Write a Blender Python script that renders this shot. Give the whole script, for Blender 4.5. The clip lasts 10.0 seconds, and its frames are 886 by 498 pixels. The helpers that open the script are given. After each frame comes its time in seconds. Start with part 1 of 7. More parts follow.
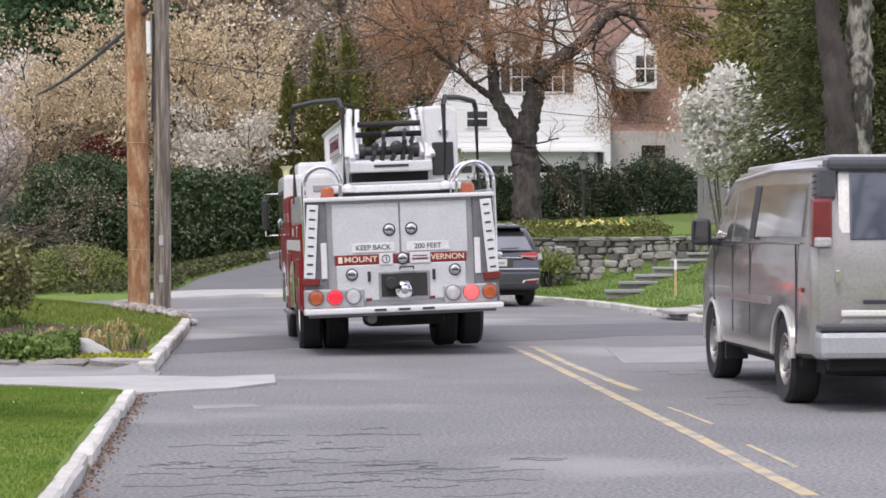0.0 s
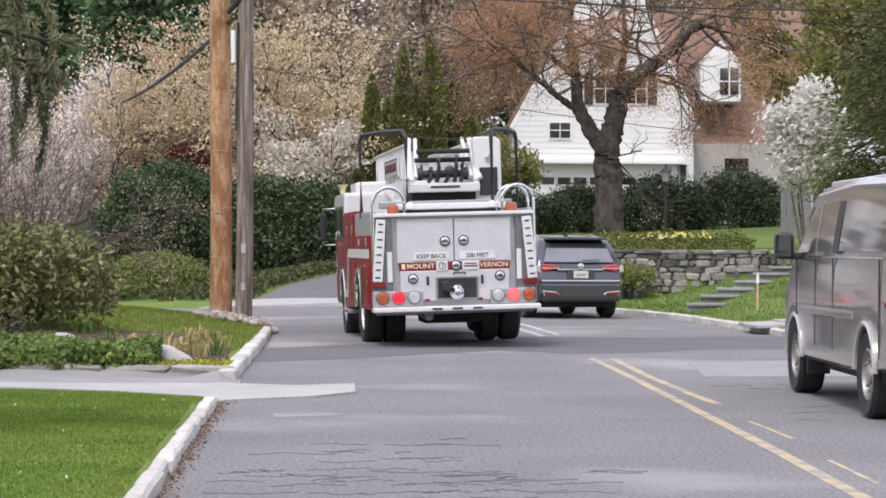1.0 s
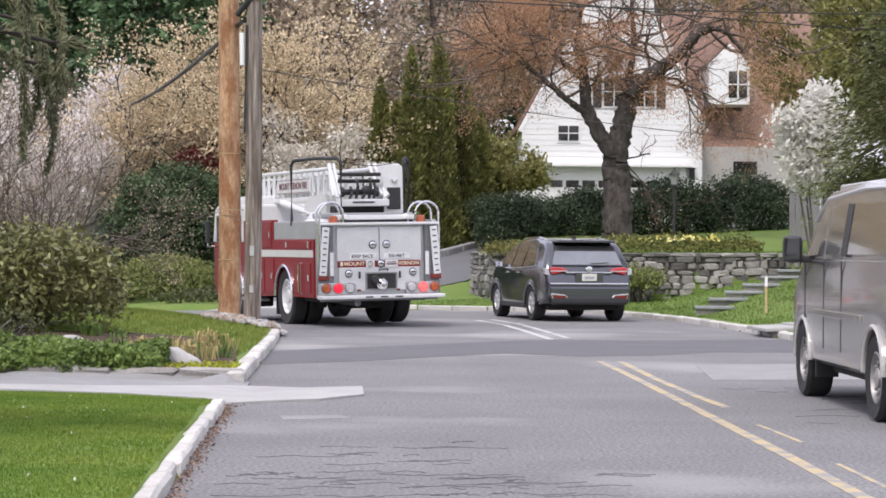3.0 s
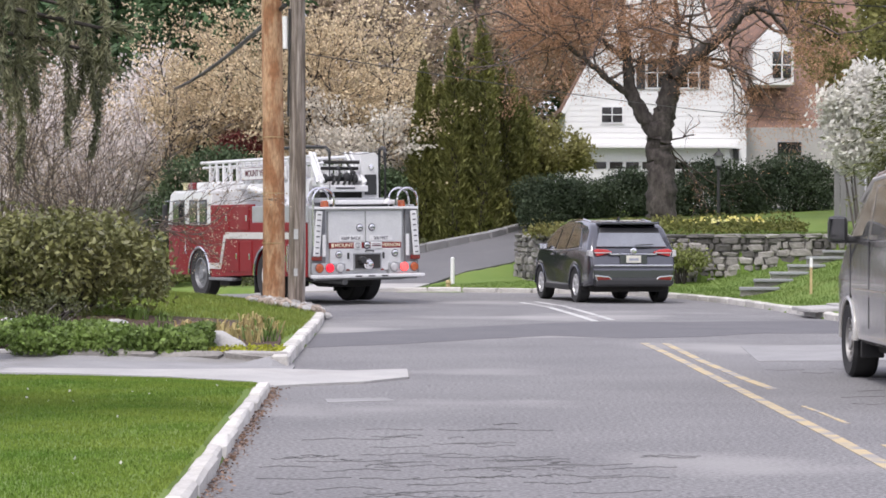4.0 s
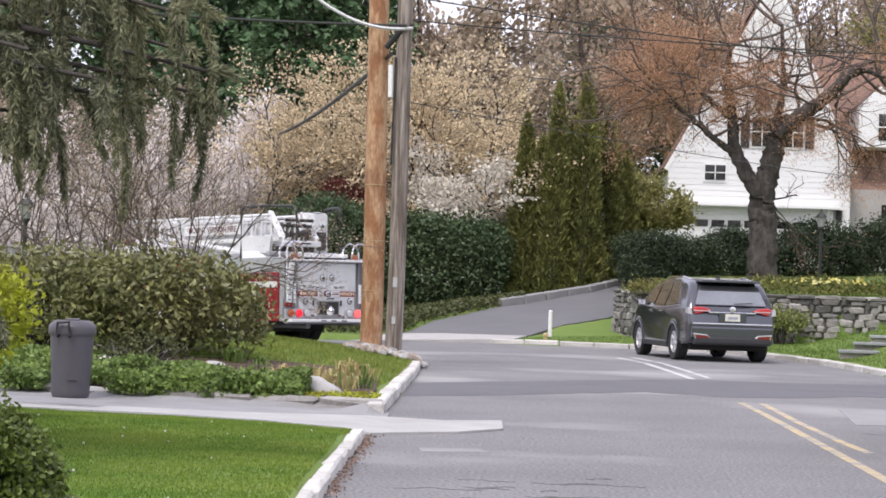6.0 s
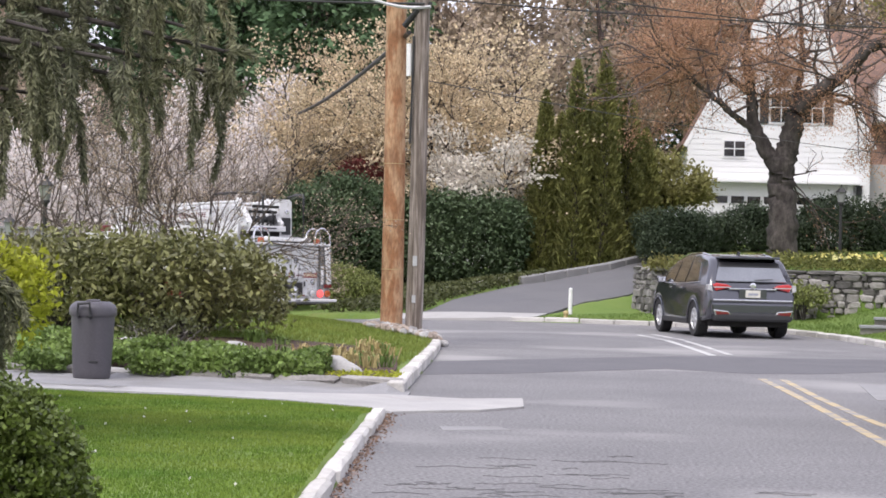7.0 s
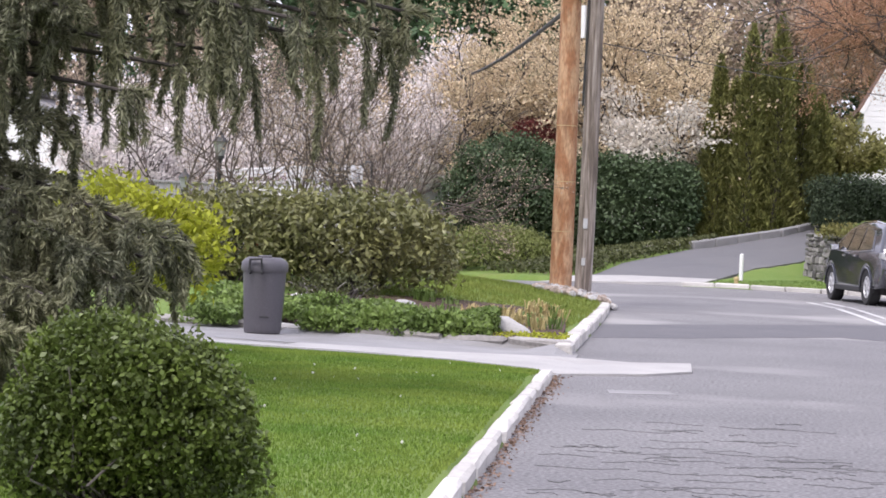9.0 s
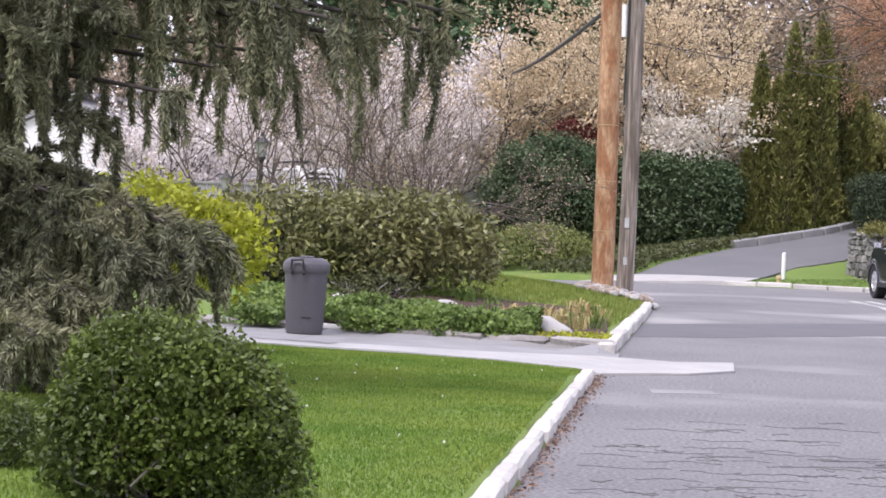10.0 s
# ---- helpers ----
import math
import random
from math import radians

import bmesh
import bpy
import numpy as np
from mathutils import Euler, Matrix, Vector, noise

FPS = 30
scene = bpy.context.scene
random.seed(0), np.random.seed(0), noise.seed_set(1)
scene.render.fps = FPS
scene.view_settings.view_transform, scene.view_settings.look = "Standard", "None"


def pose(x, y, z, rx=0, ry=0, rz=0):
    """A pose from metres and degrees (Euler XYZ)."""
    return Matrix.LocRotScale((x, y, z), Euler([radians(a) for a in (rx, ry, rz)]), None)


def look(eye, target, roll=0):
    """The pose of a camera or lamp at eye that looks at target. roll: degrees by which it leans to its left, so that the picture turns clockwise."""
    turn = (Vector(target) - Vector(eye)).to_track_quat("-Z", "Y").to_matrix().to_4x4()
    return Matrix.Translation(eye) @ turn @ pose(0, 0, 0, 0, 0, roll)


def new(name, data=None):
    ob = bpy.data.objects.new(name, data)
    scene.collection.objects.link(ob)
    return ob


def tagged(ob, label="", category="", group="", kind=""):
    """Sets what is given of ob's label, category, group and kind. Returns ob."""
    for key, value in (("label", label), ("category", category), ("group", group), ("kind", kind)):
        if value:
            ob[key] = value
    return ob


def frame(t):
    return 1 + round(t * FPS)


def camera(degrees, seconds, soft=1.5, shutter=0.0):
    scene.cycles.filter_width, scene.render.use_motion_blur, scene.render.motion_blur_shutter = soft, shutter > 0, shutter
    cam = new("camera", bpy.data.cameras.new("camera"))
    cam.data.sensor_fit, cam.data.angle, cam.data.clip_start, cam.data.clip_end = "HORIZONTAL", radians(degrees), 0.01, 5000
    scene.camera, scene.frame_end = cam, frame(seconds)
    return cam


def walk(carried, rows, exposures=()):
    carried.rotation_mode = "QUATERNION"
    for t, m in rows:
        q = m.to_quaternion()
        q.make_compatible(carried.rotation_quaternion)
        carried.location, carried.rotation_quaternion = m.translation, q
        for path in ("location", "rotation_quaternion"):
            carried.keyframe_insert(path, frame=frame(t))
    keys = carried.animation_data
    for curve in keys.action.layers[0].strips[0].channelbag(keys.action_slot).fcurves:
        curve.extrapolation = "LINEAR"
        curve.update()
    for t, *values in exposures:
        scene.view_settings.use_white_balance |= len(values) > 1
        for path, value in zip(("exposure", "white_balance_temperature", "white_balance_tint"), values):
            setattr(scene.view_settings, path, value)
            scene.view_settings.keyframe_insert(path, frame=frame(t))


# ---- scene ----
EYE = 1.38      # height of the lens above the road


def aim(yaw, pitch, roll):
    """Pose of the hand-held camera: degrees to the right, upwards and of lean."""
    return pose(0, 0, EYE, 0, 0, -yaw) @ pose(0, 0, 0, 90 + pitch) @ pose(0, 0, 0, 0, 0, roll)


cam = camera(21.45, 10.0, soft=1.68)
PATH = [
    (0, 2.598, -0.294, -0.255),
    (0.5, 1.486, -0.422, 0.359),
    (1, 0.605, -0.034, 0.362),
    (1.5, -0.027, 0.024, 0.325),
    (2, 0.321, 0.433, 0.436),
    (2.2, 0.615, 0.601, 0.637),
    (3.3, 0.161, -0.096, 0.200),
    (3.5, -0.000, 0.059, -0.000),
    (4, -0.674, -0.402, 0.138),
    (4.5, -2.489, -1.347, -0.254),
    (5, -2.533, -0.750, 0.287),
    (5.2, -2.525, -0.161, 0.657),
    (6.3, -3.244, 0.821, 2.098),
    (6.5, -3.616, 0.425, 1.653),
    (7, -3.589, 0.264, 1.517),
    (7.5, -4.317, -0.088, 1.872),
    (8, -5.902, -0.855, 2.486),
    (8.5, -6.994, -0.650, 2.759),
    (9, -7.721, -0.831, 2.664),
    (9.5, -8.470, -0.798, 2.227),
    (10, -8.735, -0.877, 2.439),
]
walk(cam, [(t, aim(a, b, c)) for t, a, b, c in PATH],
     [(0, 0.80, 6500, 10), (1.5, 0.89, 6500, 10), (6.5, 0.95, 6500, 10), (8, 1.02, 6450, 12), (9, 1.09, 6400, 13.5), (10, 1.12, 6350, 15)])

# ---- light: bright overcast sky ----
world = bpy.data.worlds.new("overcast_sky")
scene.world = world
world.use_nodes = True
wn = world.node_tree.nodes
sky = wn.new("ShaderNodeTexSky")
sky.sky_type, sky.sun_disc = "NISHITA", False
sky.sun_elevation, sky.sun_rotation = radians(52), radians(200)
sky.air_density, sky.dust_density, sky.ozone_density = 1.0, 4.0, 1.0
haze = wn.new("ShaderNodeMix")
haze.data_type, haze.blend_type = "RGBA", "MIX"
haze.inputs[0].default_value = 0.72
haze.inputs[7].default_value = (7.15, 7.0, 8.3, 1)
world.node_tree.links.new(sky.outputs[0], haze.inputs[6])
world.node_tree.links.new(haze.outputs[2], wn["Background"].inputs[0])
wn["Background"].inputs[1].default_value = 0.11
sun = new("sun", bpy.data.lights.new("sun", "SUN"))
sun.data.energy, sun.data.angle, sun.data.color = 1.3, radians(14), (1.0, 0.96, 0.94)
sun.matrix_world = look((-12, -30, 50), (0, 0, 0))
scene.view_settings.exposure = 0.88

# ---- materials ----
def mat(name, a, b=None, scale=4.0, rough=0.7, metal=0.0, bump=0.0, fine=40.0, spread=0.5, dirt=None, dirt_at=0.62,
        coat=0.0, per=0.0, island=0.0, stretch=(1, 1, 1), spec=None, see=0.0, trans=0.0, speck=0.22, grain_at=(0.25, 0.8)):
    """Two colours mixed by broad noise, grain at a fine scale, optional stains, relief and piece-to-piece change."""
    m = bpy.data.materials.new(name)
    m.use_nodes = True
    n, l = m.node_tree.nodes, m.node_tree.links
    p = n["Principled BSDF"]
    b = b or tuple(c * 0.75 for c in a)
    co = n.new("ShaderNodeTexCoord")
    mp = n.new("ShaderNodeMapping")
    mp.inputs["Scale"].default_value = stretch
    l.new(co.outputs["Object"], mp.inputs[0])

    def noise_at(s, det=4.0):
        t = n.new("ShaderNodeTexNoise")
        t.inputs["Scale"].default_value, t.inputs["Detail"].default_value = s, det
        l.new(mp.outputs[0], t.inputs["Vector"])
        return t.outputs["Fac"]

    def span(fac, lo, hi):
        r = n.new("ShaderNodeMapRange")
        r.inputs[1].default_value, r.inputs[2].default_value = lo, hi
        l.new(fac, r.inputs[0])
        return r.outputs[0]

    def mix(fac, c1, c2, blend="MIX"):
        x = n.new("ShaderNodeMix")
        x.data_type, x.blend_type = "RGBA", blend
        if isinstance(fac, float):
            x.inputs[0].default_value = fac
        else:
            l.new(fac, x.inputs[0])
        for sock, c in ((x.inputs[6], c1), (x.inputs[7], c2)):
            if isinstance(c, tuple):
                sock.default_value = (*c[:3], 1)
            else:
                l.new(c, sock)
        return x.outputs[2]

    col = mix(span(noise_at(scale), 0.5 - spread / 2, 0.5 + spread / 2), a, b)
    grain = noise_at(fine, 2.0)
    col = mix(span(grain, *grain_at), col, mix(speck, col, (0, 0, 0)))
    if dirt:
        col = mix(span(noise_at(scale * 0.37, 6.0), dirt_at, dirt_at + 0.12), col, dirt)
    if per or island:
        src = n.new("ShaderNodeObjectInfo").outputs["Random"] if per else n.new("ShaderNodeNewGeometry").outputs["Random Per Island"]
        amount = per or island
        hv = n.new("ShaderNodeHueSaturation")
        r = n.new("ShaderNodeMapRange")
        r.inputs[3].default_value, r.inputs[4].default_value = 1 - amount, 1 + amount
        l.new(src, r.inputs[0])
        l.new(r.outputs[0], hv.inputs["Value"])
        l.new(col, hv.inputs["Color"])
        col = hv.outputs[0]
    l.new(col, p.inputs["Base Color"])
    p.inputs["Roughness"].default_value, p.inputs["Metallic"].default_value = rough, metal
    p.inputs["Coat Weight"].default_value = coat
    p.inputs["Coat Roughness"].default_value = 0.08
    if spec is not None:
        p.inputs["Specular IOR Level"].default_value = spec
    if trans:
        p.inputs["Transmission Weight"].default_value = trans
    if bump:
        bm_ = n.new("ShaderNodeBump")
        bm_.inputs["Strength"].default_value, bm_.inputs["Distance"].default_value = bump, 0.02
        l.new(grain, bm_.inputs["Height"])
        l.new(bm_.outputs[0], p.inputs["Normal"])
    if see:     # thin leaf: some light comes through
        tr = n.new("ShaderNodeBsdfTranslucent")
        l.new(col, tr.inputs[0])
        ms = n.new("ShaderNodeMixShader")
        ms.inputs[0].default_value = see
        l.new(p.outputs[0], ms.inputs[1])
        l.new(tr.outputs[0], ms.inputs[2])
        l.new(ms.outputs[0], n["Material Output"].inputs[0])
    return m


def glow(name, color, power, rough=0.3):
    m = mat(name, color, color, rough=rough)
    p = m.node_tree.nodes["Principled BSDF"]
    p.inputs["Emission Color"].default_value, p.inputs["Emission Strength"].default_value = (*color, 1), power
    return m


ASPHALT = mat("asphalt", (0.262, 0.257, 0.258), (0.195, 0.191, 0.196), 0.55, 0.92, bump=0.3, fine=34, speck=0.5, grain_at=(0.36, 0.64), dirt=(0.288, 0.281, 0.275), dirt_at=0.55)
ASPHALT_DARK = mat("asphalt_patch", (0.118, 0.116, 0.125), (0.148, 0.146, 0.154), 1.2, 0.9, bump=0.4, fine=60)
DRIVE = mat("driveway_asphalt", (0.135, 0.135, 0.145), (0.165, 0.163, 0.168), 0.7, 0.92, bump=0.4, fine=60)
CONCRETE = mat("pale_concrete", (0.47, 0.46, 0.44), (0.36, 0.352, 0.345), 1.6, 0.88, bump=0.3, fine=45, dirt=(0.32, 0.30, 0.28))
WORN = mat("worn_concrete", (0.32, 0.316, 0.314), (0.255, 0.252, 0.255), 2.2, 0.9, bump=0.35, fine=60, dirt=(0.22, 0.215, 0.21), dirt_at=0.55)
KERB = mat("kerb_granite", (0.66, 0.64, 0.60), (0.47, 0.45, 0.42), 5.0, 0.85, bump=0.6, fine=30, dirt=(0.25, 0.23, 0.20), dirt_at=0.58, per=0.16)
GRASS_SOIL = mat("lawn", (0.118, 0.205, 0.034), (0.175, 0.24, 0.048), 0.9, 0.95, bump=0.8, fine=60, dirt=(0.16, 0.185, 0.05), dirt_at=0.6)
BLADE = mat("grass_blade", (0.118, 0.225, 0.034), (0.265, 0.335, 0.066), 1.1, 0.75, see=0.3, island=0.25, spec=0.2)
BLADE_VERGE = mat("verge_blade", (0.085, 0.155, 0.030), (0.145, 0.20, 0.045), 0.8, 0.8, see=0.25, island=0.25, spec=0.15)
BLADE_DRY = mat("grass_blade_pale", (0.165, 0.225, 0.045), (0.235, 0.265, 0.065), 0.8, 0.8, see=0.3, island=0.25, spec=0.2)
MULCH = mat("mulch", (0.11, 0.065, 0.05), (0.07, 0.045, 0.035), 6, 0.95, bump=1.0, fine=70)
YELLOW = mat("yellow_paint", (0.54, 0.42, 0.23), (0.44, 0.37, 0.25), 9.0, 0.8, bump=0.3, fine=40, dirt=(0.27, 0.26, 0.25), dirt_at=0.47)
WHITE_LINE = mat("white_paint", (0.60, 0.60, 0.58), (0.44, 0.44, 0.43), 2.5, 0.8, bump=0.3, fine=40, dirt=(0.26, 0.255, 0.25), dirt_at=0.49)
CRACK = mat("crack_filler", (0.085, 0.083, 0.082), (0.16, 0.157, 0.157), 3, 0.8)
STONE = mat("wall_stone", (0.31, 0.295, 0.275), (0.19, 0.18, 0.17), 4, 0.9, bump=0.6, fine=30, dirt=(0.45, 0.43, 0.40), per=0.65)
MORTAR = mat("mortar", (0.16, 0.15, 0.14), (0.11, 0.105, 0.10), 5, 0.95, bump=0.6, fine=50)
ROCK = mat("pale_rock", (0.52, 0.51, 0.50), (0.36, 0.35, 0.34), 5, 0.9, bump=0.5, fine=25, per=0.25)
COBBLE = mat("tan_cobble", (0.42, 0.35, 0.29), (0.30, 0.25, 0.21), 8, 0.9, bump=0.5, fine=40, per=0.35)
POLE_NEW = mat("fresh_pole_wood", (0.56, 0.35, 0.20), (0.36, 0.165, 0.075), 2.6, 0.75, bump=0.6, fine=14, speck=0.5, dirt=(0.17, 0.08, 0.04), dirt_at=0.56, stretch=(3, 3, 0.9), spread=0.16)
POLE_OLD = mat("weathered_pole_wood", (0.36, 0.305, 0.265), (0.17, 0.135, 0.11), 5.0, 0.9, bump=0.8, fine=22, speck=0.6, dirt=(0.42, 0.38, 0.34), dirt_at=0.56, stretch=(4, 4, 0.22), spread=0.18)
BARK = mat("dark_bark", (0.034, 0.028, 0.026), (0.075, 0.064, 0.058), 5, 0.95, bump=1.0, fine=25, stretch=(1, 1, 0.35))
BARK_CHERRY = mat("furrowed_bark", (0.042, 0.035, 0.032), (0.115, 0.10, 0.09), 7, 0.95, bump=1.0, fine=22, speck=0.5, stretch=(1, 1, 0.5), spread=0.35)
BARK_GREY = mat("grey_bark", (0.16, 0.14, 0.13), (0.10, 0.088, 0.08), 5, 0.95, bump=0.9, fine=25, stretch=(1, 1, 0.35), dirt=(0.30, 0.29, 0.27))
BARK_PALE = mat("mottled_bark", (0.36, 0.34, 0.30), (0.05, 0.043, 0.038), 5.5, 0.9, bump=1.0, fine=18, speck=0.6, stretch=(1, 1, 0.45), spread=0.16)
TWIG = mat("bare_twigs", (0.125, 0.098, 0.085), (0.085, 0.066, 0.058), 3, 0.9)
TWIG_RUST = mat("budding_twigs", (0.38, 0.23, 0.14), (0.30, 0.18, 0.115), 2, 0.9)


def leaf(name, a, b, amount=0.35, rough=0.55, see=0.3, scale=1.2):
    return mat(name, a, b, scale, rough, island=amount, see=see, spec=0.3, fine=15)


L_HOLLY = leaf("holly_leaves", (0.060, 0.098, 0.046), (0.10, 0.138, 0.064), 0.4, 0.55, 0.15)
L_ARBOR = leaf("arborvitae_sprays", (0.245, 0.245, 0.075), (0.13, 0.14, 0.048), 0.45, 0.7, 0.2)
L_YEW = leaf("yew_needles", (0.042, 0.064, 0.036), (0.07, 0.095, 0.05), 0.45, 0.65, 0.15)
L_HEMLOCK = leaf("conifer_needles", (0.18, 0.185, 0.075), (0.105, 0.125, 0.05), 0.45, 0.7, 0.2)
L_SPRUCE = leaf("spruce_needles", (0.29, 0.285, 0.16), (0.12, 0.128, 0.085), 0.55, 0.7, 0.15)
L_BOX = leaf("boxwood_leaves", (0.155, 0.205, 0.042), (0.055, 0.08, 0.022), 0.5, 0.4, 0.25)
L_RHODO = leaf("rhododendron_leaves", (0.23, 0.225, 0.085), (0.13, 0.14, 0.058), 0.5, 0.4, 0.15)
L_MOUND = leaf("mound_leaves", (0.27, 0.30, 0.10), (0.17, 0.20, 0.065), 0.4, 0.55, 0.25)
L_AZALEA = leaf("azalea_leaves", (0.105, 0.112, 0.042), (0.07, 0.085, 0.032), 0.35, 0.6, 0.2)
L_IVY = leaf("pachysandra_leaves", (0.215, 0.3, 0.075), (0.125, 0.195, 0.055), 0.4, 0.5, 0.25)
L_YELLOW = leaf("forsythia_leaves", (0.50, 0.52, 0.055), (0.33, 0.37, 0.04), 0.4, 0.6, 0.4)
L_DOGWOOD = leaf("dogwood_bracts", (0.74, 0.62, 0.42), (0.56, 0.44, 0.29), 0.35, 0.7, 0.35)
L_MAGNOLIA = leaf("magnolia_petals", (0.82, 0.745, 0.72), (0.86, 0.82, 0.79), 0.25, 0.7, 0.35)
L_WHITE = leaf("white_blossom", (0.86, 0.84, 0.80), (0.80, 0.79, 0.72), 0.1, 0.7, 0.4)
L_CREAM = leaf("pale_dogwood_bracts", (0.84, 0.80, 0.73), (0.74, 0.68, 0.58), 0.25, 0.7, 0.4)
L_MAPLE = leaf("red_maple_leaves", (0.15, 0.035, 0.035), (0.20, 0.06, 0.05), 0.35, 0.6, 0.3)
L_RUST = leaf("rust_buds", (0.56, 0.33, 0.20), (0.45, 0.265, 0.165), 0.35, 0.7, 0.3)
L_SPRING = leaf("spring_leaves", (0.30, 0.285, 0.10), (0.20, 0.195, 0.07), 0.35, 0.6, 0.4)
L_FARBUD = leaf("distant_buds", (0.48, 0.385, 0.285), (0.36, 0.285, 0.215), 0.35, 0.8, 0.3)
L_PINE = leaf("pine_needles", (0.11, 0.18, 0.085), (0.075, 0.13, 0.06), 0.45, 0.7, 0.15)
L_DAFF = leaf("daffodil_petals", (0.85, 0.72, 0.12), (0.85, 0.82, 0.45), 0.2, 0.6, 0.3)
L_TERRACE = leaf("terrace_leaves", (0.21, 0.215, 0.06), (0.115, 0.13, 0.04), 0.45, 0.6, 0.3, 2.5)
L_STRAW = leaf("dry_grass", (0.55, 0.43, 0.22), (0.4, 0.36, 0.16), 0.35, 0.8, 0.3)

# ---- building helpers ----
def thing(name, label, category, m=None, group="", kind=""):
    ob = new(name)
    ob.empty_display_size = 0.2
    if m is not None:
        ob.matrix_world = m
    return tagged(ob, label, category, group, kind)


def part(name, bm, material, parent=None, label=""):
    """Links a bmesh as one mesh object under a thing or a part."""
    me = bpy.data.meshes.new(name)
    if isinstance(bm, bmesh.types.BMesh):
        bm.to_mesh(me)
        bm.free()
    else:
        me.from_pydata(bm[0], [], bm[1])
        me.update()
    for x in material if isinstance(material, (list, tuple)) else (material,):
        me.materials.append(x)
    ob = new(name, me)
    ob.parent = parent
    if label:
        ob["label"] = label
    return ob


def smooth(ob, angle=40):
    me = ob.data
    me.shade_smooth()
    me.set_sharp_from_angle(angle=radians(angle))
    return ob


def box(cx, cy, cz, sx, sy, sz, bevel=0.0, bm=None, m=None, seg=2):
    """A bevelled block with centre and full sizes."""
    b2 = bmesh.new()
    bmesh.ops.create_cube(b2, size=1, matrix=Matrix.Translation((cx, cy, cz)) @ Matrix.Diagonal((sx, sy, sz, 1)))
    if bevel:
        bmesh.ops.bevel(b2, geom=b2.edges[:], offset=min(bevel, 0.49 * min(sx, sy, sz)), segments=seg, affect="EDGES", profile=0.6)
    if m is not None:
        bmesh.ops.transform(b2, matrix=m, verts=b2.verts[:])
    if bm is None:
        return b2
    return join(bm, b2)


def join(bm, other):
    me = bpy.data.meshes.new("joined")
    other.to_mesh(me)
    other.free()
    bm.from_mesh(me)
    bpy.data.meshes.remove(me)
    return bm


def lathe(profile, axis="Z", n=24, bm=None, m=None, cap=True):
    """A turned body: profile of (radius, height) pairs round an axis."""
    b2 = bmesh.new()
    rings = []
    for r, h in profile:
        rings.append([b2.verts.new((r * math.cos(6.283185 * i / n), r * math.sin(6.283185 * i / n), h)) for i in range(n)])
    for a, b in zip(rings, rings[1:]):
        for i in range(n):
            b2.faces.new((a[i], a[(i + 1) % n], b[(i + 1) % n], b[i]))
    if cap:
        b2.faces.new(rings[0][::-1])
        b2.faces.new(rings[-1])
    turn = {"Z": Matrix(), "X": pose(0, 0, 0, 0, 90, 0), "Y": pose(0, 0, 0, -90, 0, 0)}[axis]
    bmesh.ops.transform(b2, matrix=(m or Matrix()) @ turn, verts=b2.verts[:])
    bmesh.ops.recalc_face_normals(b2, faces=b2.faces[:])
    return b2 if bm is None else join(bm, b2)


def tube(points, r, n=8, bm=None, closed=False):
    """A round bar along points; r is one radius or one for each point."""
    b2 = bmesh.new()
    pts = [Vector(p) for p in points]
    rs = r if isinstance(r, (list, tuple)) else [r] * len(pts)
    rings = []
    for i, p in enumerate(pts):
        a, b = pts[max(i - 1, 0)], pts[min(i + 1, len(pts) - 1)]
        if closed:
            a, b = pts[i - 1], pts[(i + 1) % len(pts)]
        q = (b - a).normalized().to_track_quat("Z", "Y")
        rings.append([b2.verts.new(p + q @ Vector((rs[i] * math.cos(6.283185 * k / n), rs[i] * math.sin(6.283185 * k / n), 0))) for k in range(n)])
    for i in range(len(rings) - (0 if closed else 1)):
        a, b = rings[i], rings[(i + 1) % len(rings)]
        for k in range(n):
            b2.faces.new((a[k], a[(k + 1) % n], b[(k + 1) % n], b[k]))
    if not closed:
        b2.faces.new(rings[0][::-1])
        b2.faces.new(rings[-1])
    bmesh.ops.recalc_face_normals(b2, faces=b2.faces[:])
    return b2 if bm is None else join(bm, b2)


def arc(c, r, a0, a1, n, u=(1, 0, 0), v=(0, 0, 1)):
    c, u, v = Vector(c), Vector(u), Vector(v)
    return [c + r * math.cos(radians(a0 + (a1 - a0) * i / n)) * u + r * math.sin(radians(a0 + (a1 - a0) * i / n)) * v for i in range(n + 1)]


def prism(outline, y0, y1, bm=None, m=None, bevel=0.0, seg=2):
    """An outline of (x, z) pairs drawn out from y0 to y1."""
    b2 = bmesh.new()
    f = b2.faces.new([b2.verts.new((x, y0, z)) for x, z in outline])
    e = bmesh.ops.extrude_face_region(b2, geom=[f])
    bmesh.ops.translate(b2, vec=(0, y1 - y0, 0), verts=[v for v in e["geom"] if isinstance(v, bmesh.types.BMVert)])
    bmesh.ops.recalc_face_normals(b2, faces=b2.faces[:])
    if bevel:
        bmesh.ops.bevel(b2, geom=b2.edges[:], offset=bevel, segments=seg, affect="EDGES", profile=0.6)
    if m is not None:
        bmesh.ops.transform(b2, matrix=m, verts=b2.verts[:])
    return b2 if bm is None else join(bm, b2)


